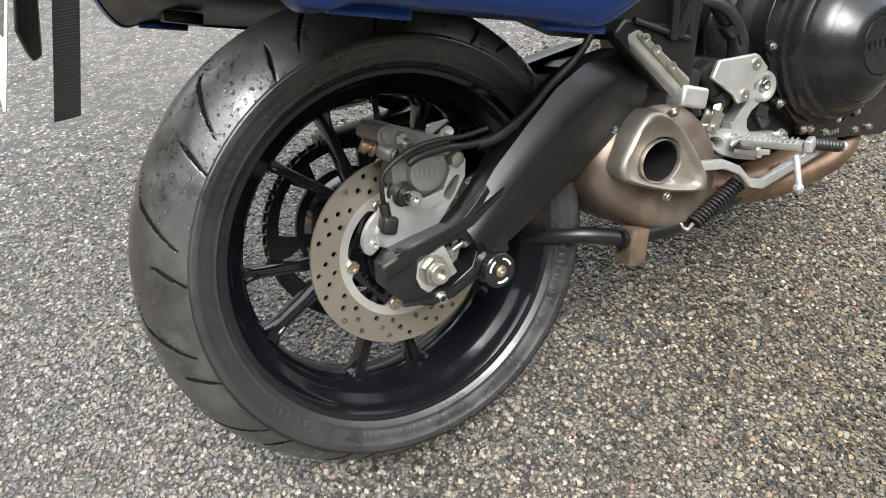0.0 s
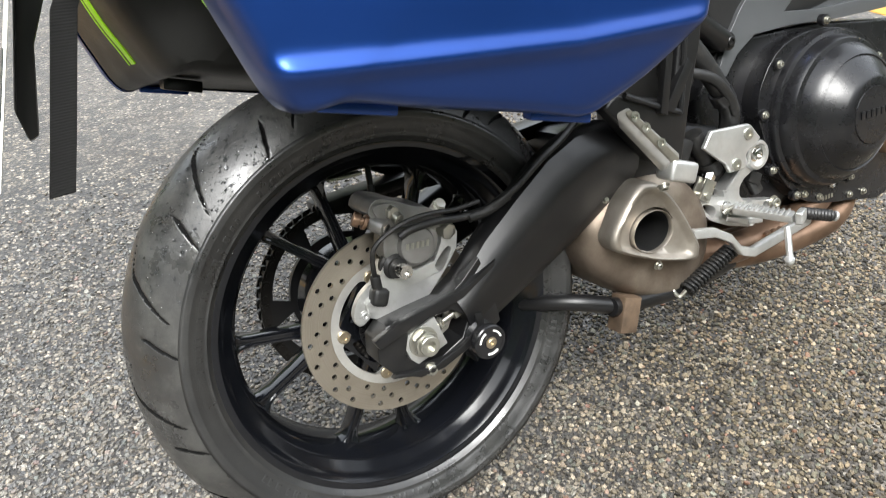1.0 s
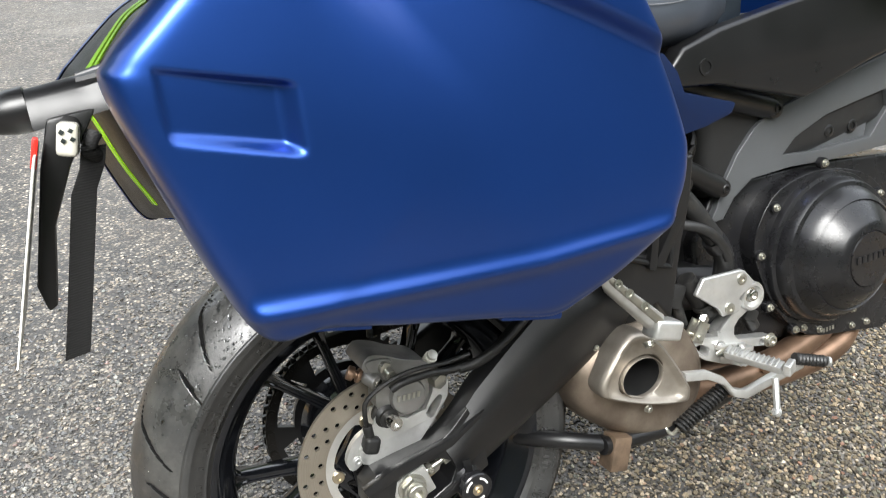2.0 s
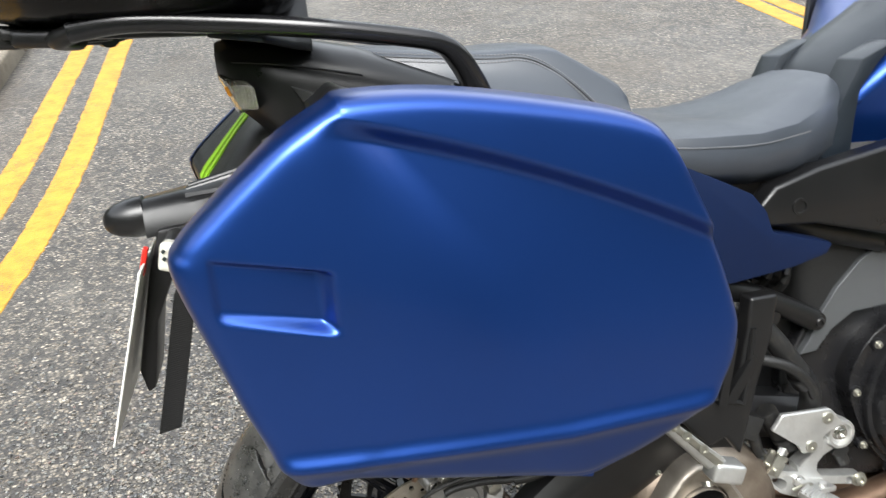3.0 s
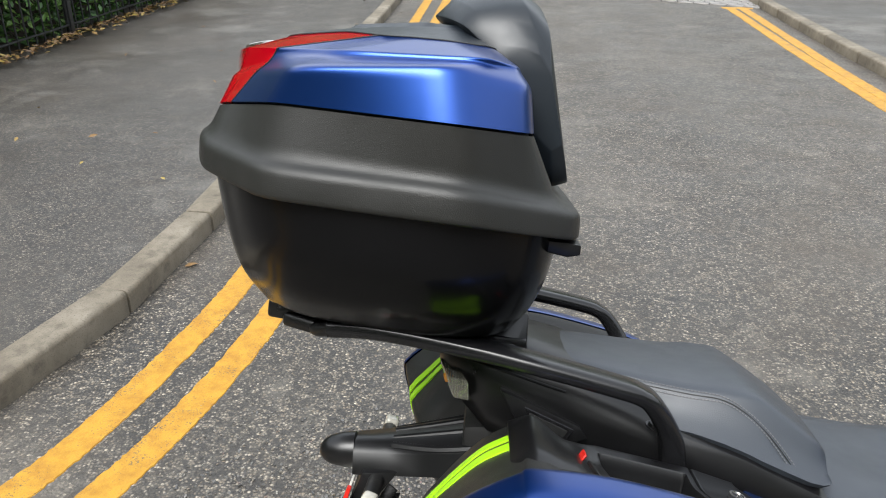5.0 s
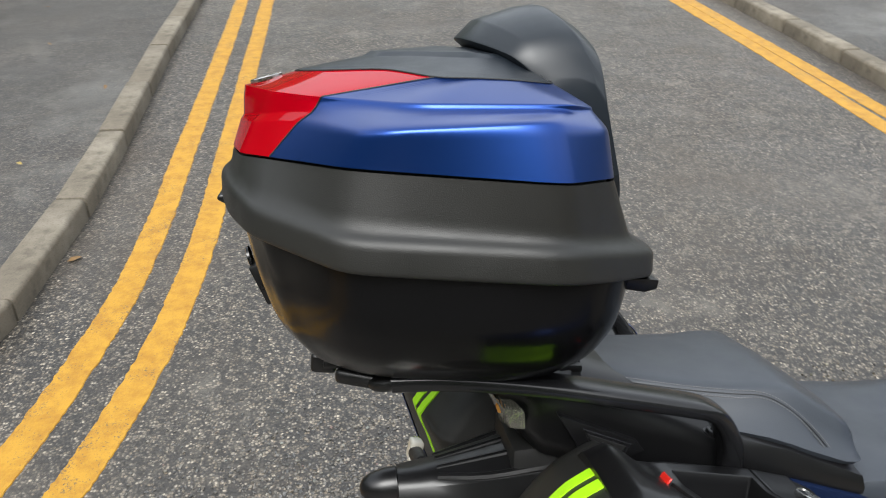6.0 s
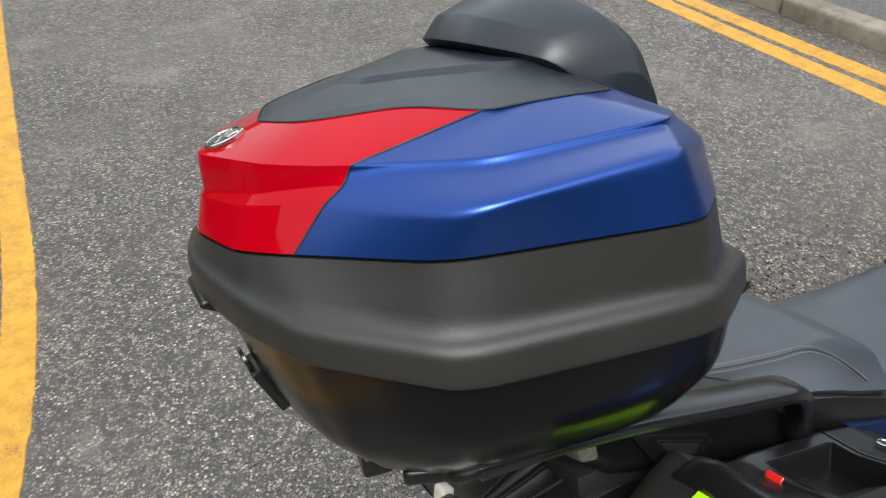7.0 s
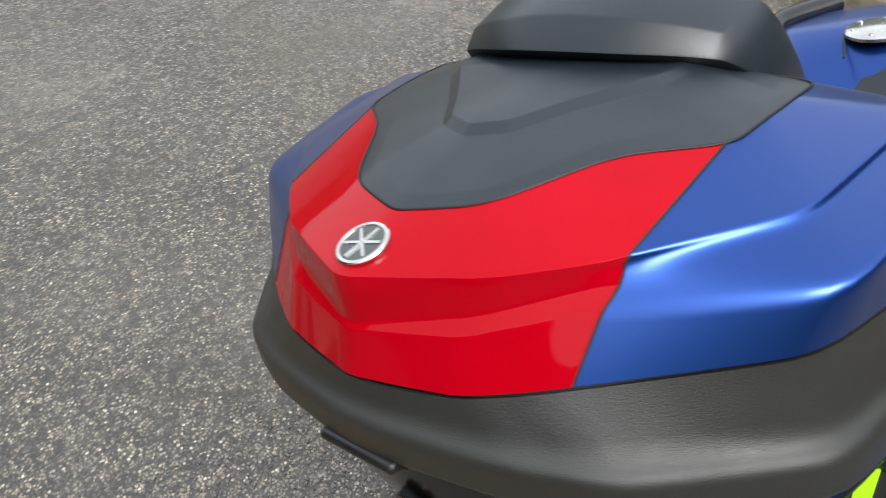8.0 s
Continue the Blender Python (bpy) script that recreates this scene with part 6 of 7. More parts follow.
part("strap_knot", tube([(-0.262, -0.035, 0.775), (-0.268, -0.05, 0.785), (-0.258, -0.045, 0.80)], 0.008, 10, 5), M["web"], bike)

# ---- side cases ----
PAN = [(-0.253, 0.862), (-0.245, 0.884), (-0.216, 0.911), (-0.184, 0.938), (-0.153, 0.962), (-0.116, 0.982), (-0.097, 0.989), (-0.02, 0.985), (0.085, 0.965), (0.155, 0.945), (0.182, 0.922), (0.207, 0.875), (0.236, 0.813), (0.254, 0.752),
       (0.256, 0.724), (0.246, 0.690), (0.219, 0.653), (0.172, 0.622), (0.127, 0.602), (0.095, 0.594), (0.04, 0.608), (-0.06, 0.632), (-0.13, 0.650), (-0.177, 0.653), (-0.206, 0.712), (-0.232, 0.790)]
PAN_O = soften(PAN, 20)
PC = (0.015, 0.790)


def smooth(a, b, x):
    t = np.clip((x - a) / (b - a), 0, 1)
    return t * t * (3 - 2 * t)


def pan_depth(x, z, rho):
    """How far the cover stands out (metres from the middle of the bike) at a place on it."""
    y = 0.303 + 0.052 * np.sqrt(np.clip(1 - rho ** 48, 0, 1)) + 0.007 * (1 - rho ** 2)
    # upper style line: a step that deepens towards the front
    t = (x + 0.107) / 0.36
    line = 0.972 - 0.095 * np.clip(t, 0, 1.3) - 0.055 * np.clip(t, 0, 1.3) ** 2
    s = line - z
    y = y - 0.0190 * smooth(-0.002, 0.017, s) * np.exp(-(np.clip(s, 0, 1) / 0.17) ** 1.5) * smooth(0.0, 1.0, (t + 0.06) / (0.14 + 3.0 * np.clip(s, 0, 1))) * smooth(1.3, 0.95, t)
    # lower style line
    zc = 0.682 - 0.016 * np.clip((x + 0.179) / 0.25, 0, 1)
    b = zc - z
    y = y + (0.0050 + 0.0010 * smooth(0.06, -0.10, x)) * np.exp(-(b / 0.010) ** 2) * smooth(-0.25, -0.20, x) - 0.46 * np.clip(b - 0.001, 0, 1) * smooth(1.0, 0.9, rho * 0.95)
    # finger recess, open towards the rear, deepest at its front wall
    u = (x + 0.222) / 0.100
    top, low = 0.874 - 0.024 * u, 0.829 - 0.027 * u
    inside = smooth(low - 0.007, low + 0.004, z) * smooth(top + 0.003, top - 0.003, z) * smooth(0.0, 0.06, u) * smooth(1.0, 0.82, u)
    return y - inside * (0.004 + 0.012 * np.clip(u, 0, 1))


def pannier(sy, label):
    case = thing("side_case", (0.03, 0.24 * sy, 0.60), label, "side case", "hard luggage")
    n = len(PAN_O)
    rho = np.concatenate([np.linspace(0.0, 0.90, 104)[1:], np.linspace(0.90, 1.0, 30)[1:]])
    ox, oz = np.array([p[0] for p in PAN_O]), np.array([p[1] for p in PAN_O])
    X = PC[0] + rho[:, None] * (ox - PC[0])
    Z = PC[1] + rho[:, None] * (oz - PC[1])
    Y = pan_depth(X, Z, rho[:, None])
    rings = [[Vector((X[i, k], sy * Y[i, k], Z[i, k])) for k in range(n)] for i in range(len(rho))]
    rings += [[Vector((PC[0] + (x - PC[0]) * k, sy * y, PC[1] + (z - PC[1]) * k)) for x, z in PAN_O] for y, k in ((0.298, 1.0), (0.294, 0.992))]
    part("cover", loft(rings, (True, False)), M["blue"], case, "satin blue moulded cover", 60)
    sh = []
    for y, k in ((0.2935, 0.976), (0.2915, 0.983), (0.288, 0.976), (0.255, 0.936), (0.225, 0.918), (0.185, 0.89), (0.158, 0.85), (0.146, 0.78)):
        low = 0.0 if y > 0.286 else 0.045
        sh.append([Vector((PC[0] + (x - PC[0]) * k, sy * y, PC[1] + (z - PC[1]) * k - low * float(smooth(0.90, 0.93, z) * smooth(-0.088, -0.052, x)))) for x, z in PAN_O])
    part("shell", loft(sh), M["grain"], case, "black plastic inner shell", 45)
    # reflective stripes round the rear edge
    idx = [i for i, (x, z) in enumerate(PAN_O) if x < -0.112 and z > 0.675]
    first = next(i for i in range(n) if i in idx and (i - 1) % n not in idx)
    run = [PAN_O[(first + k) % n] for k in range(len(idx))]
    for y0, y1 in ((0.2645, 0.2580), (0.2535, 0.2370)):
        edge = [float(np.interp(y, (0.225, 0.255, 0.288), (0.918, 0.936, 0.976))) + 0.008 for y in (y0, y1)]
        outer = [[Vector((PC[0] + (x - PC[0]) * k, sy * y, PC[1] + (z - PC[1]) * k)) for x, z in run] for y, k in ((y0, 0.90), (y0, edge[0]), (y1, edge[1]), (y1, 0.90))]
        part("stripe", loft(outer, (False, False), False), M["lime"], case, "lime reflective stripe")
    # carrying handle, red catch and lock on top
    gx = np.concatenate([np.linspace(-0.119, -0.024, 40), np.linspace(-0.022, -0.012, 8), np.linspace(-0.008, 0.066, 16), np.linspace(0.068, 0.094, 27), np.linspace(0.098, 0.168, 18)])
    gy = np.concatenate([np.linspace(0.196, 0.224, 9), np.linspace(0.226, 0.236, 9), np.linspace(0.239, 0.272, 10), np.linspace(0.274, 0.2915, 14)])
    deck = []
    for x in gx:
        z0 = float(np.interp(x, (-0.119, -0.095, -0.02, 0.085, 0.140, 0.168), (0.968, 0.976, 0.974, 0.956, 0.941, 0.926)))
        top = z0 + 0.012 * smooth(-0.130, -0.096, x) * smooth(-0.030, -0.056, x) * smooth(0.196, 0.240, gy) * smooth(0.2915, 0.276, gy)
        top = top - 0.034 * smooth(-0.0195, -0.0150, x) * smooth(0.079, 0.074, x) * smooth(0.228, 0.232, gy) * smooth(0.2805, 0.277, gy)
        top = top - 0.004 * np.exp(-((x - 0.087) / 0.0014) ** 2) - 0.004 * smooth(0.137, 0.140, x) - 0.010 * smooth(0.210, 0.196, gy)
        ring = [(y, float(z)) for y, z in zip(gy, top)]
        deck.append([Vector((x, sy * y, z)) for y, z in [(gy[0], z0 - 0.055)] + ring + [(gy[-1], z0 - 0.055)]])
    part("top_deck", loft(deck), M["black"], case, "satin black top with a sunken carrying handle", 40)
    part("catch", box((-0.0400, sy * 0.254, 0.9815), (0.0030, 0.011, 0.010), 0.0015, (0, 35, 0)), M["redtab"], case, "small red catch")
    part("catch_slot", box((-0.0335, sy * 0.270, 0.9750), (0.004, 0.026, 0.008), 0.001, (0, 20, 0)), M["dark"], case)
    c, w = Vector((0.126, sy * 0.260, 0.9500)), Vector((0.24, 0, 0.97))
    lock = part("lock", lathe([(-0.004, 0.0098), (0.0015, 0.0098), (0.0024, 0.0090), (0.0024, 0.0078), (0.0014, 0.0074)], c, c + w, 32), M["chrome"], case, "round chrome-rimmed key lock")
    part("lock_face", lathe([(0.0006, 0.0076), (0.0016, 0.0070), (0.0016, 0)], c, c + w, 28), M["gloss"], lock)
    part("key_slot", box(c + w * 0.0018, (0.0035, 0.010, 0.0012), 0.0005, (0, -14, sy * 25)), M["chrome"], lock)
    for x, z, w in ((-0.116, 0.6425, 0.070), (0.077, 0.5980, 0.068)):
        part("foot_tab", box((x, sy * 0.300, z), (w, 0.014, 0.010), 0.003, (0, 13.5, 0)), M["blue"], case)
        part("foot_hinge", box((x, sy * 0.250, z + 0.004), (w * 0.9, 0.022, 0.016), 0.003, (0, 13, 0)), M["black"], case)
    # the cover flares outwards and the top falls towards the bike
    for ob in case.children_recursive:
        if ob.data.users == 1 or sy < 0:
            for v in ob.data.vertices:
                y, top = abs(v.co.y + 0.24 * sy), float(smooth(0.66, 0.80, v.co.z + 0.60))
                inner = top * (0.008 + 0.0265 * float(smooth(-0.10, -0.05, v.co.x + 0.03)) + 0.016 * float(smooth(-0.14, -0.22, v.co.x + 0.03)))
                if y < 0.286:
                    v.co.x += 0.014 * float(smooth(0.92, 0.82, v.co.z + 0.60) * smooth(-0.09, -0.17, v.co.x + 0.03))
                v.co.z -= float(np.interp(y, (0.256, 0.2915, 0.355), (inner, 0.0085, 0.0105)))
                v.co.y = sy * float(np.interp(y, (0.10, 0.146, 0.196, 0.234, 0.254, 0.2915, 0.298, 0.355, 0.455), (0.08, 0.12, 0.165, 0.202, 0.222, 0.327, 0.336, 0.385, 0.480))) - 0.24 * sy
    return case


pannier(-1, "blue hard side case with black shell and lime stripes")
far_case = pannier(1, "blue hard side case hung beyond the wheel")
far_case.matrix_world = far_case.matrix_world @ Matrix.Translation((-0.033, -0.006, -0.018))

# ---- top case ----
top = thing("top_case", (-0.25, 0, 1.046), "large black top case with blue lid and red lens", "top case", "hard luggage")
LEVELS = dict(
    B0=[(-0.385, 0, 1.0513), (-0.375, -0.07, 1.051), (-0.355, -0.11, 1.0504), (-0.31, -0.135, 1.0491), (-0.2, -0.145, 1.0437), (-0.14, -0.1, 1.0399), (-0.135, 0, 1.0398)],
    B1=[(-0.435, 0, 1.0665), (-0.423, -0.0812, 1.0661), (-0.397, -0.134, 1.0634), (-0.337, -0.1695, 1.0597), (-0.19, -0.1827, 1.0534), (-0.122, -0.1269, 1.0514), (-0.118, 0, 1.0513)],
    B2=[(-0.467, 0, 1.1053), (-0.455, -0.0869, 1.105), (-0.425, -0.1534, 1.104), (-0.3525, -0.2157, 1.0971), (-0.18, -0.2352, 1.0892), (-0.105, -0.1687, 1.0849), (-0.1, 0, 1.0848)],
    B3=[(-0.484, 0, 1.161), (-0.472, -0.0891, 1.1607), (-0.436, -0.17, 1.1546), (-0.359, -0.2479, 1.1474), (-0.177, -0.2732, 1.1371), (-0.092, -0.1973, 1.1245), (-0.088, 0, 1.1244)],
    B4=[(-0.497, 0, 1.235), (-0.485, -0.09, 1.231), (-0.447, -0.178, 1.22), (-0.366, -0.256, 1.206), (-0.176, -0.286, 1.195), (-0.082, -0.204, 1.182), (-0.078, 0, 1.18)],
    F0=[(-0.515, 0, 1.236), (-0.502, -0.092, 1.232), (-0.463, -0.186, 1.221), (-0.38, -0.271, 1.207), (-0.178, -0.304, 1.197), (-0.06, -0.214, 1.174), (-0.056, 0, 1.172)],
    F1=[(-0.515, 0, 1.265), (-0.501, -0.092, 1.261), (-0.462, -0.186, 1.25), (-0.38, -0.27, 1.237), (-0.179, -0.303, 1.227), (-0.06, -0.213, 1.202), (-0.056, 0, 1.2)],
    F2=[(-0.503, 0, 1.273), (-0.49, -0.088, 1.269), (-0.453, -0.176, 1.259), (-0.374, -0.257, 1.247), (-0.181, -0.29, 1.237), (-0.086, -0.211, 1.214), (-0.082, 0, 1.212)],
    F3=[(-0.5, 0, 1.2882), (-0.486, -0.072, 1.2892), (-0.451, -0.139, 1.2932), (-0.37, -0.25, 1.2972), (-0.187, -0.297, 1.2872), (-0.116, -0.234, 1.2802), (-0.113, 0, 1.2802)],
    L7=[(-0.5, 0, 1.291), (-0.486, -0.072, 1.292), (-0.451, -0.139, 1.296), (-0.37, -0.25, 1.3), (-0.187, -0.297, 1.29), (-0.116, -0.234, 1.283), (-0.113, 0, 1.283)],
    L8a=[(-0.49, 0, 1.321), (-0.47, -0.075, 1.325), (-0.42, -0.145, 1.331), (-0.352, -0.261, 1.331), (-0.196, -0.285, 1.337), (-0.121, -0.227, 1.325), (-0.12, 0, 1.325)],
    L8=[(-0.487, 0, 1.325), (-0.46, -0.077, 1.333), (-0.405, -0.15, 1.341), (-0.344, -0.259, 1.336), (-0.199, -0.281, 1.343), (-0.124, -0.224, 1.331), (-0.122, 0, 1.331)],
    L8b=[(-0.486, 0, 1.346), (-0.455, -0.08, 1.35), (-0.399, -0.151, 1.351), (-0.322, -0.224, 1.3475), (-0.176, -0.243, 1.348), (-0.133, -0.208, 1.343), (-0.132, 0, 1.342)],
    L9=[(-0.484, 0, 1.359), (-0.452, -0.082, 1.358), (-0.397, -0.153, 1.356), (-0.312, -0.223, 1.354), (-0.168, -0.243, 1.353), (-0.134, -0.205, 1.347), (-0.13, 0, 1.347)],
    LA=[(-0.425, 0, 1.374), (-0.403, -0.06, 1.3765), (-0.328, -0.11, 1.38), (-0.284, -0.165, 1.374), (-0.24, -0.171, 1.373), (-0.205, -0.174, 1.371), (-0.163, -0.172, 1.367), (-0.15, 0, 1.37)],
    LB=[(-0.412, 0, 1.3785), (-0.39, -0.055, 1.3805), (-0.318, -0.098, 1.384), (-0.266, -0.148, 1.379), (-0.232, -0.158, 1.377), (-0.205, -0.16, 1.375), (-0.168, -0.154, 1.371), (-0.155, 0, 1.374)],
    LC=[(-0.347, 0, 1.391), (-0.335, -0.03, 1.391), (-0.295, -0.058, 1.392), (-0.245, -0.098, 1.391), (-0.222, -0.104, 1.391), (-0.2, -0.108, 1.39), (-0.178, -0.1, 1.383), (-0.165, 0, 1.384)],
    LD=[(-0.338, 0, 1.3965), (-0.326, -0.027, 1.3965), (-0.288, -0.052, 1.397), (-0.24, -0.09, 1.397), (-0.222, -0.095, 1.395), (-0.2, -0.098, 1.394), (-0.182, -0.09, 1.387), (-0.17, 0, 1.388)],
    LE=[(-0.26, 0, 1.402), (-0.257, -0.01, 1.4015), (-0.247, -0.02, 1.401), (-0.235, -0.03, 1.4005), (-0.22, -0.03, 1.4), (-0.21, -0.03, 1.399), (-0.2, -0.02, 1.398), (-0.195, 0, 1.398)],
)
PER = 10
# how round each level's edge is (metres)
ROUND = dict(B3=0.02, B2=0.02, B1=0.012, F0=0.006, F1=0.007, F2=0.013, L8a=0.008, L8=0.013, L8b=0.009, L9=0.003, LB=0.002, LC=0.0012, LD=0.0015)


def arc3(a, p, b, f):
    return a * (1 - f) ** 2 + p * (2 * f * (1 - f)) + b * f ** 2


def level_ring(name, curve):
    """A closed outline with rounded corners through the level's points."""
    half = [Vector(p) for p in LEVELS[name]]
    if len(half) == 7:
        half.insert(2, spline(half[0:4], 2)[3])
    full = half + [Vector((p.x, -p.y, p.z)) for p in half[-2:0:-1]]
    soft_line = spline(full, PER, True)
    n = len(full)
    body = name[0] == "B" or name in ("LA", "LB", "LE")

    def cut(i):
        h = min(i % n, n - i % n)
        return 0.12 if name in ("LB", "LC", "LD", "LE") or (h == 0 and name[0] == "L") else 0.28 if name == "LA" else 0.40 if body else 0.45 if h < 3 else 0.16

    out = []
    for i in range(n):
        p, q = full[i], full[(i + 1) % n]
        o, r = full[i - 1], full[(i + 2) % n]
        ca, cb = cut(i), cut(i + 1)
        bend = curve if body or name in ("LC", "LD") else 0.0 if name[0] == "L" and i in (0, n - 1) else 0.6 if max(min(i, n - i), min(i + 1, n - i - 1)) <= 3 else 0.06
        for k in range(PER):
            t = k / PER
            if t < ca:
                v = arc3(p.lerp(o, ca), p, p.lerp(q, ca), 0.5 + 0.5 * t / ca)
            elif t > 1 - cb:
                v = arc3(q.lerp(p, cb), q, q.lerp(r, cb), 0.5 * (t - 1 + cb) / cb)
            else:
                v = p.lerp(q, t)
            out.append(v.lerp(soft_line[i * PER + k], bend))
    return out


RINGS = {k: level_ring(k, 0.75 if k[0] == "B" else 0.0 if k in ("LC", "LD", "LE") else 0.15 if k in ("LA", "LB") else 0.22) for k in LEVELS}
NR = len(RINGS["B0"])


def shell_patch(names, segs, thick=0.004, cap=False, ease=1.0):
    """The part of the case between the named levels and over the given stretches of its outline, with wall thickness."""
    rings = [RINGS[names[0]]]
    for a, b, c in zip(names, names[1:], names[2:]):
        rad = ROUND.get(b, 0.003) * ease
        before, after = [], []
        for o, p, q in zip(RINGS[a], RINGS[b], RINGS[c]):
            d1, d2 = min(rad, 0.46 * (o - p).length), min(rad, 0.46 * (q - p).length)
            before.append(p + (o - p).normalized() * d1)
            after.append(p + (q - p).normalized() * d2)
        for f in (0.0, 0.2, 0.4, 0.6, 0.8, 1.0):
            rings.append([arc3(u, p, w, f) for u, p, w in zip(before, RINGS[b], after)])
    rings.append(RINGS[names[-1]])
    vs = [v for r in rings for v in r]
    fs = []
    for i in range(len(rings) - 1):
        for k in range(NR):
            if (k // PER) in segs:
                j = (k + 1) % NR
                fs.append((i * NR + k, i * NR + j, (i + 1) * NR + j, (i + 1) * NR + k))
    if cap:
        fs.append(tuple((len(rings) - 1) * NR + k for k in range(NR)))
    bm = raw(vs, fs)
    bmesh.ops.delete(bm, geom=[v for v in bm.verts if not v.link_faces], context="VERTS")
    bm.normal_update()
    mid = Vector((-0.27, 0, 1.2))
    if sum((f.calc_center_median() - mid).dot(f.normal) * f.calc_area() for f in bm.faces) < 0:
        bmesh.ops.reverse_faces(bm, faces=bm.faces)
    if thick:
        bmesh.ops.solidify(bm, geom=bm.faces[:], thickness=thick)
    return bm


ALL = set(range(14))
RED = {0, 1, 2, 11, 12, 13}
part("lower_shell", shell_patch(["B4", "B3", "B2", "B1", "B0"], ALL, 0, True), M["shell"], top, "glossy black lower shell", 50)
part("rim_band", shell_patch(["B4", "F0", "F1", "F2", "F3"], ALL, 0.003), M["grain"], top, "grained black rim band", 60)
part("core", loft([[Vector((-0.27 + (v.x + 0.27) * 0.97, v.y * 0.97, v.z - 0.003)) for v in RINGS[k]] for k in ("F1", "F2", "F3", "L8a")]), M["dark"], top)
part("lid", shell_patch(["L7", "L8a", "L8", "L8b", "L9", "LA"], ALL - RED, 0.003), M["blue"], top, "satin blue painted lid", 50)
part("red_lens", shell_patch(["L7", "L8a", "L8", "L8b", "L9", "LA"], RED, 0.003, False, 0.16), M["red"], top, "glossy red reflector lens wrapped round the rear", 40)
part("lid_pad", shell_patch(["LA", "LB", "LC", "LD", "LE"], ALL, 0, True), M["pad"], top, "dark grey moulded lid top", 16)
# dark joints where the pad, the lens and the lid meet


def joint(name, line):
    return part(name, tube(line, 0.0010, 6, 1), M["dark"], top)


joint("pad_joint", [v + Vector((0, 0, 0.0004)) for v in RINGS["LA"] + RINGS["LA"][:1]])
for col in (3 * PER, 11 * PER):
    line, names = [RINGS["L7"][col]], ["L7", "L8a", "L8", "L8b", "L9", "LA"]
    for a, b, c in zip(names, names[1:], names[2:]):
        o, p, q = (RINGS[k][col] for k in (a, b, c))
        rad = ROUND.get(b, 0.003) * 0.7
        u, w = p + (o - p).normalized() * min(rad, 0.46 * (o - p).length), p + (q - p).normalized() * min(rad, 0.46 * (q - p).length)
        line += [arc3(u, p, w, f) for f in (0.0, 0.5, 1.0)]
    joint("lens_joint", line + [RINGS["LA"][col]])
# badge on the lens
bc, bw = Vector((-0.4570, 0.0, 1.3668)), Vector((-0.25, 0, 0.97)).normalized()
badge = part("badge", lathe([(-0.002, 0.0190), (0.0012, 0.0190), (0.0020, 0.0182), (0.0020, 0.0160), (0.0013, 0.0156)], bc, bc + bw, 48), M["chrome"], top, "round chrome and black badge")
part("badge_field", lathe([(0.0010, 0.0158), (0.0014, 0.0153), (0.0014, 0.0)], bc, bc + bw, 40), M["dirtmark"], badge)
for k in range(3):
    mm = along(bc + bw * 0.0017, bc + bw) @ Matrix.Rotation(radians(60 * k + 15), 4, "Z")
    bm = box((0, 0, 0), (0.0285, 0.0024, 0.0012), 0.0004)
    bmesh.ops.transform(bm, matrix=mm, verts=bm.verts)
    part("badge_bar", bm, M["chrome"], badge)
# backrest pad
REST = ((-0.14098, [(-0.1545, 1.3545), (-0.1505, 1.3645), (-0.127, 1.3705), (-0.111, 1.3645), (-0.098, 1.3445), (-0.08, 1.27), (-0.092, 1.262), (-0.135, 1.3), (-0.1565, 1.3445)]),
        (-0.12614, [(-0.19, 1.3873), (-0.176, 1.3993), (-0.1473, 1.4053), (-0.1233, 1.4043), (-0.1007, 1.3823), (-0.072, 1.24), (-0.088, 1.232), (-0.15, 1.29), (-0.177, 1.3723)]),
        (-0.10388, [(-0.2082, 1.3986), (-0.1922, 1.4146), (-0.156, 1.4236), (-0.133, 1.4246), (-0.1056, 1.4046), (-0.068, 1.226), (-0.086, 1.22), (-0.15, 1.29), (-0.1932, 1.3826)]),
        (-0.053, [(-0.231, 1.4083), (-0.212, 1.4283), (-0.1682, 1.4413), (-0.1452, 1.4443), (-0.1127, 1.4253), (-0.066, 1.222), (-0.086, 1.216), (-0.15, 1.29), (-0.21, 1.3913)]),
        (0, [(-0.237, 1.411), (-0.214, 1.432), (-0.17, 1.446), (-0.148, 1.449), (-0.115, 1.43), (-0.066, 1.222), (-0.086, 1.216), (-0.15, 1.29), (-0.216, 1.394)]))
REST = REST + tuple((-y, pr) for y, pr in REST[-2::-1])
lines = [spline([Vector((pr[k][0], y, pr[k][1])) for y, pr in REST], 5) for k in range(9)]
part("backrest", bevel(loft([[ln[i] for ln in lines] for i in range(len(lines[0]))]), 0.0025, 2, 24), M["pad"], top, "dark grey moulded backrest pad", 30)
# hinge ends, latch, tab, feet
for sy in (-1, 1):
    part("hinge", bevel(loft([[Vector((x, sy * y, z)) for y, z in ((0.150, zt), (0.150, zb), (0.212, zb + 0.002), (0.216, zt))] for x, zb, zt in ((-0.150, 1.170, 1.176), (-0.100, 1.161, 1.175), (-0.072, 1.156, 1.174), (-0.059, 1.159, 1.172))]), 0.003, 2), M["black"], top, "tapered black hinge under the rim")
part("latch", lathe([(0, 0.014), (0.003, 0.014), (0.004, 0.011), (0.002, 0.009), (0.002, 0)], (-0.487, 0.0, 1.154), (-0.61, 0.0, 1.124), 24), M["gloss"], top, "round black key latch")
part("latch_plate", box((-0.4740, 0.0, 1.124), (0.012, 0.046, 0.052), 0.003, (0, -23, 0)), M["black"], top)
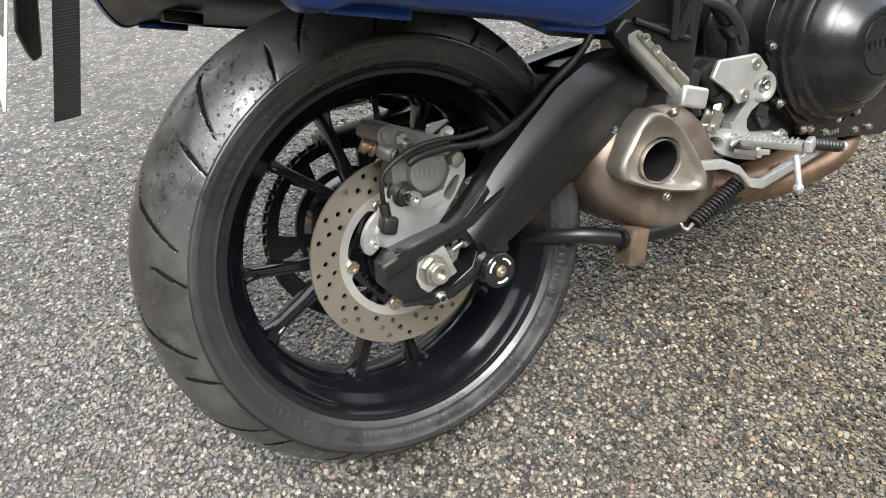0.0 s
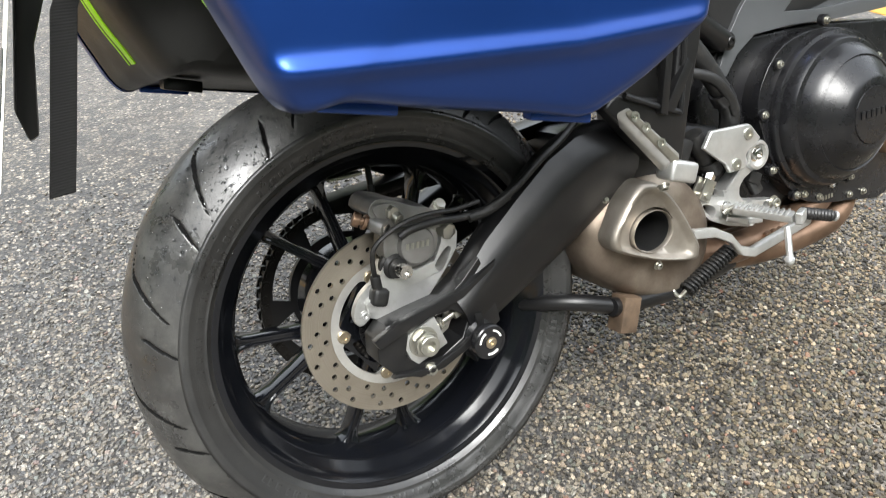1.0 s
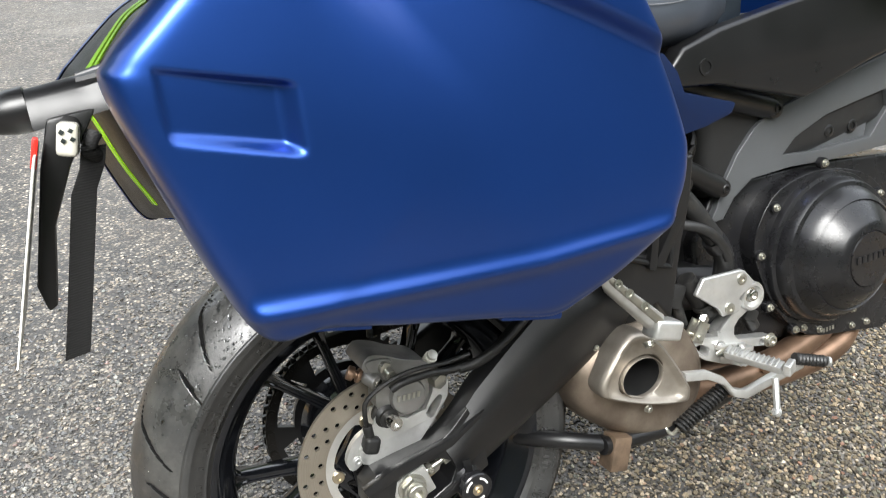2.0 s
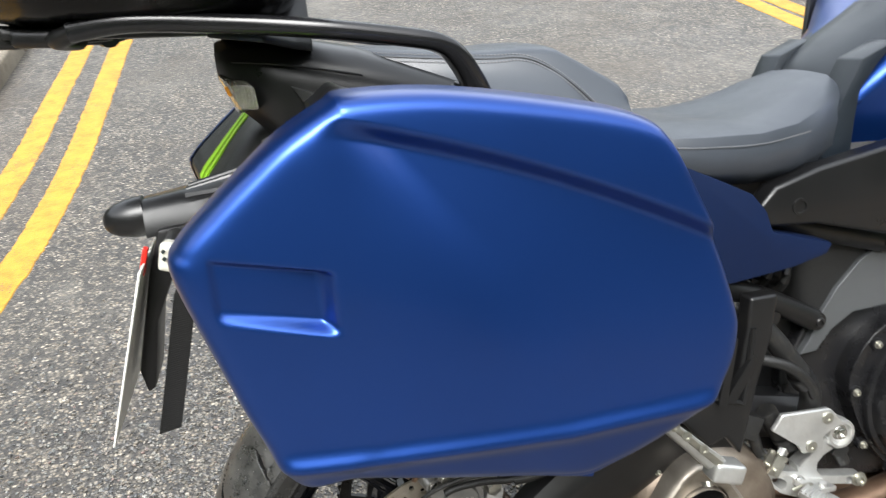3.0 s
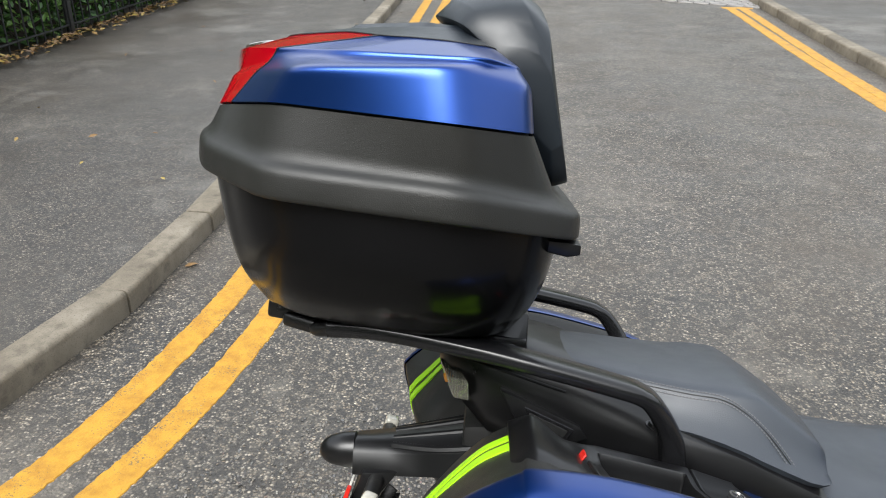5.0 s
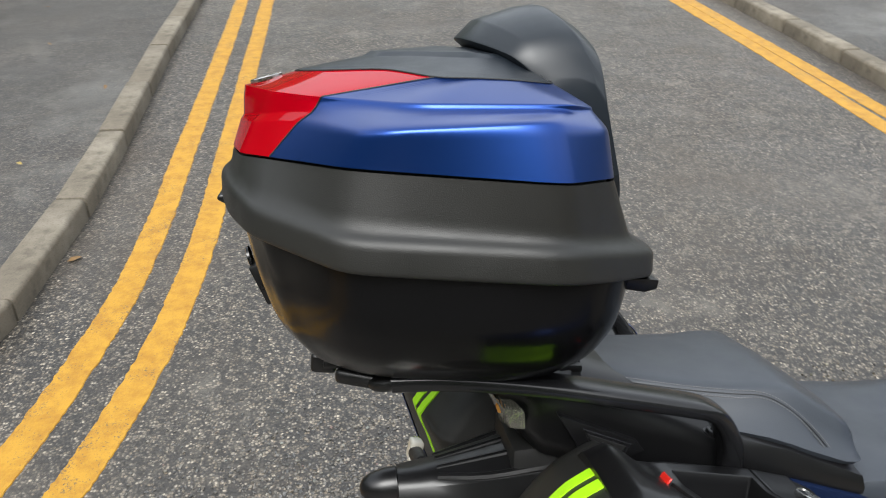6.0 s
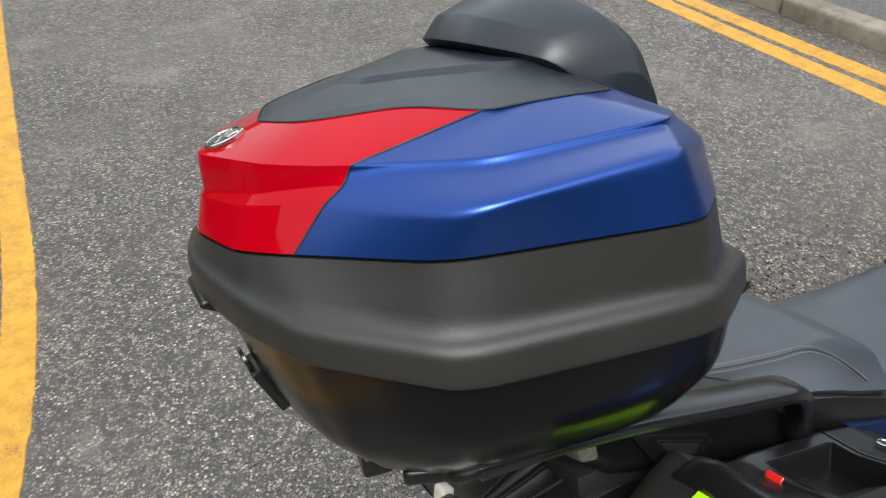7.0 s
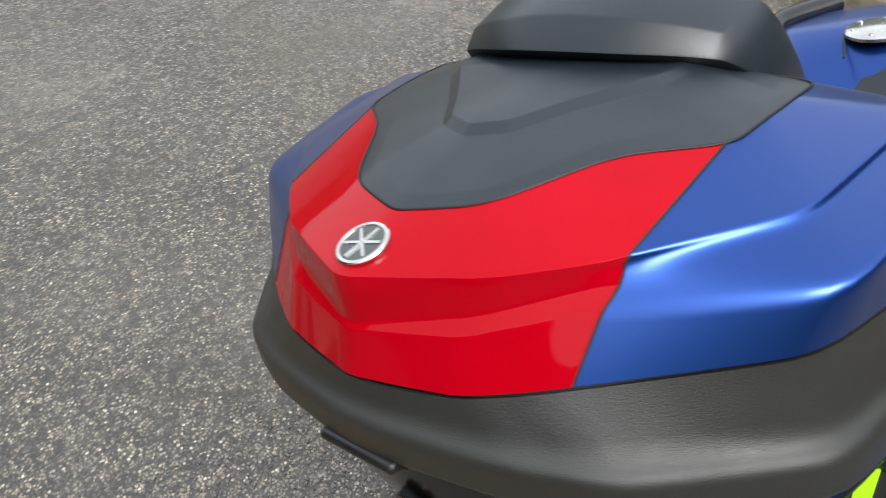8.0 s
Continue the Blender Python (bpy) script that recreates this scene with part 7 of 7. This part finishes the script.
part("opening_tab", bevel(loft([[Vector((x, y, z)) for x, z in ((-0.503, 1.238), (-0.515, 1.240), (-0.519, 1.233), (-0.502, 1.223))] for y in (-0.037, 0.037)]), 0.004, 3), M["black"], top)
for x in (-0.355, -0.17):
    for sy in (-1, 1):
        part("foot", box((x, sy * 0.085, 1.0445), (0.05, 0.04, 0.016), 0.004), M["rubber"], top)

# ---- street details ----


def scatter_chips():
    """Stone chips standing a little proud of the binder round the parked wheel."""
    rng = np.random.default_rng(11)
    step = 0.0070
    gx, gy = np.meshgrid(np.arange(-1.0, 1.9, step), np.arange(-0.75, 1.5, step))
    gx, gy = gx.ravel() + rng.uniform(-0.45, 0.45, gx.size) * step, gy.ravel() + rng.uniform(-0.45, 0.45, gy.size) * step
    edge = np.clip((1.5 - gy) / 1.0, 0, 1) * np.clip((gx + 1.0) / 0.7, 0, 1) * np.clip((1.9 - gx) / 0.8, 0, 1)
    keep = (rng.uniform(0, 1, gx.size) < edge) & (gy > -0.30 - 0.5 * np.clip(gx, 0, 0.9))
    gx, gy = gx[keep], gy[keep]
    n = gx.size
    r = rng.choice([0.0026, 0.0034, 0.0044, 0.0056], n, p=[0.20, 0.34, 0.30, 0.16]) * rng.uniform(0.9, 1.15, n)
    h = r * rng.uniform(0.4, 0.9, n)
    a0 = rng.uniform(0, 6.28, n)
    k = 5
    jit, jit2 = rng.uniform(0.55, 1.4, (n, k)), rng.uniform(0.50, 0.92, (n, k))
    tx, ty = rng.uniform(-0.5, 0.5, n), rng.uniform(-0.5, 0.5, n)
    vs = np.zeros((n, 2 * k + 1, 3))
    for q in range(k):
        a = a0 + 2 * np.pi * q / k
        vs[:, q] = np.stack([gx + r * jit[:, q] * np.cos(a), gy + r * jit[:, q] * np.sin(a), np.full(n, -0.0008)], -1)
        px, py = r * jit2[:, q] * np.cos(a), r * jit2[:, q] * np.sin(a)
        vs[:, k + q] = np.stack([gx + px, gy + py, h * 0.85 + px * tx + py * ty], -1)
    vs[:, 2 * k] = np.stack([gx, gy, h * 1.05], -1)
    base = np.arange(n)[:, None] * (2 * k + 1)
    f4, f3 = [], []
    for q in range(k):
        j = (q + 1) % k
        f4.append(base + np.array([[q, j, k + j, k + q]]))
        f3.append(base + np.array([[k + q, k + j, 2 * k]]))
    me = bpy.data.meshes.new("stone_chips")
    me.from_pydata(vs.reshape(-1, 3).tolist(), [], np.concatenate(f4).tolist() + np.concatenate(f3).tolist())
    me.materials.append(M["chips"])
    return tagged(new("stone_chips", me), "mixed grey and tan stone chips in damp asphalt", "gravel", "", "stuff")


scatter_chips()


def leaves(name, n, place, size, material, label, category, flat=False):
    rng = random.Random(21)
    vs, fs = [], []
    for _ in range(n):
        c = Vector(place(rng))
        if flat:
            t = Euler((rng.uniform(-0.4, 0.4), rng.uniform(-0.4, 0.4), rng.uniform(0, 6.28)))
        else:
            t = Euler((rng.uniform(-1.2, 1.2), rng.uniform(-0.9, 0.9), rng.uniform(0, 6.28)))
        s, k = size * rng.uniform(0.6, 1.3), len(vs)
        m = t.to_matrix()
        for u, v, w in ((-0.5, 0, 0), (-0.15, 0.22, 0.05), (0.2, 0.18, 0.04), (0.5, 0, -0.06), (0.2, -0.18, 0.04), (-0.15, -0.22, 0.05), (0.03, 0, -0.03)):
            vs.append(c + m @ Vector((u * s, v * s, w * s)))
        fs += [(k + a, k + (a + 1) % 6, k + 6) for a in range(6)]
    me = bpy.data.meshes.new(name)
    me.from_pydata([tuple(v) for v in vs], [], fs)
    me.materials.append(material)
    return tagged(new(name, me), label, category, "", "stuff")


FX = -4.40


def hedge_place(rng):
    y, z = rng.uniform(3.5, 16.0), 0.12 + 1.5 * rng.random()
    bulge = 0.10 * math.sin(y * 2.1) + 0.08 * math.sin(y * 5.3 + z * 4) + 0.06 * math.sin(z * 7 + y)
    return (FX - 0.10 - abs(rng.gauss(0, 0.10)) + bulge * 0.6, y, z)


leaves("hedge", 15000, hedge_place, 0.085, M["tree"], "dense green laurel hedge growing through railings", "hedge")
# plain dark box behind the leaves, its colour standing for the shaded depth
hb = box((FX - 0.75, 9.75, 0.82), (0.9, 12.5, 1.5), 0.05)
sheet("hedge_core", hb, M["earth"], "dark box standing in for the hedge's shaded inside", "hedge", "structure")
leaves("fallen_leaves", 1500, lambda r: (FX + 0.02 + abs(r.gauss(0, 0.11)), r.uniform(3.5, 16.0), 0.128 + r.random() * 0.02), 0.065, M["litter"], "brown and yellow fallen leaves along the railings", "leaves", True)
leaves("scattered_leaves", 26, lambda r: (r.uniform(-3.6, -1.5), r.uniform(2.5, 12.0), 0.118), 0.05, M["litter"], "a few fallen leaves on the footway", "leaves", True)
leaf = bmesh.new()
lv = [leaf.verts.new(p) for p in ((-0.028, 0, 0.001), (-0.008, 0.016, 0.006), (0.015, 0.012, 0.005), (0.030, 0, 0.001), (0.014, -0.012, 0.007), (-0.010, -0.014, 0.004))]
leaf.faces.new(lv)
lf = sheet("fallen_leaf", leaf, M["litter"], "small brown leaf in the gutter", "leaf", "")
lf.matrix_world = Matrix.Translation((-1.408, 2.310, 0.004)) @ Matrix.Rotation(0.6, 4, "Z")

fence = thing("railing", (FX, 9.5, 0.11), "black iron railing in front of the hedge", "railing", m=FLAT)
part("bottom_rail", box((FX, 9.5, 0.20), (0.030, 12.4, 0.012), 0.002), M["iron"], fence)
part("top_rail", box((FX, 9.5, 1.22), (0.035, 12.4, 0.014), 0.002), M["iron"], fence)
bar = part("bar", cyl((FX, 3.4, 0.10), (FX, 3.4, 1.32), 0.008, n=8), M["iron"], fence)
for k in range(1, 96):
    copy_part(bar, Matrix.Translation((0, k * 0.128, 0)))
post = part("post", box((FX, 3.9, 0.70), (0.055, 0.055, 1.3), 0.004), M["iron"], fence)
for k in range(1, 5):
    copy_part(post, Matrix.Translation((0, k * 2.55 + 0.05, 0)))

# far end of the road: a strip of granite setts with a gully
setts = thing("sett_strip", (0, 0, 0), "strip of grey granite setts across the road", "paving", kind="structure", m=Matrix.Translation((2.26, 10.54, 0)) @ Matrix.Rotation(-0.39, 4, "Z"))
me = to_mesh("sett", box((0, 0, 0.002), (0.185, 0.095, 0.03), 0.012), M["setts"])
rng = random.Random(8)
for i in range(30):
    for j in range(9):
        ob = new("sett", me)
        ob.parent = setts
        ob.matrix_basis = Matrix.Translation((-3.0 + i * 0.2 + (0.1 if j % 2 else 0) + rng.uniform(-0.008, 0.008), -0.62 + j * 0.108, rng.uniform(-0.004, 0.004)))
part("gully_grate", join(*[box((1.75 + k * 0.05, 0.55, 0.012), (0.03, 0.3, 0.02), 0.003) for k in range(8)]), M["iron"], setts, "iron gully grate")
sheet("yellow_marking_far", ribbon([(2.18, 10.8), (2.10, 11.9), (2.0, 13.4)], 0.05, 0.003, 8, 0.003), M["yellow"], "yellow painted line beyond the setts", "road marking")
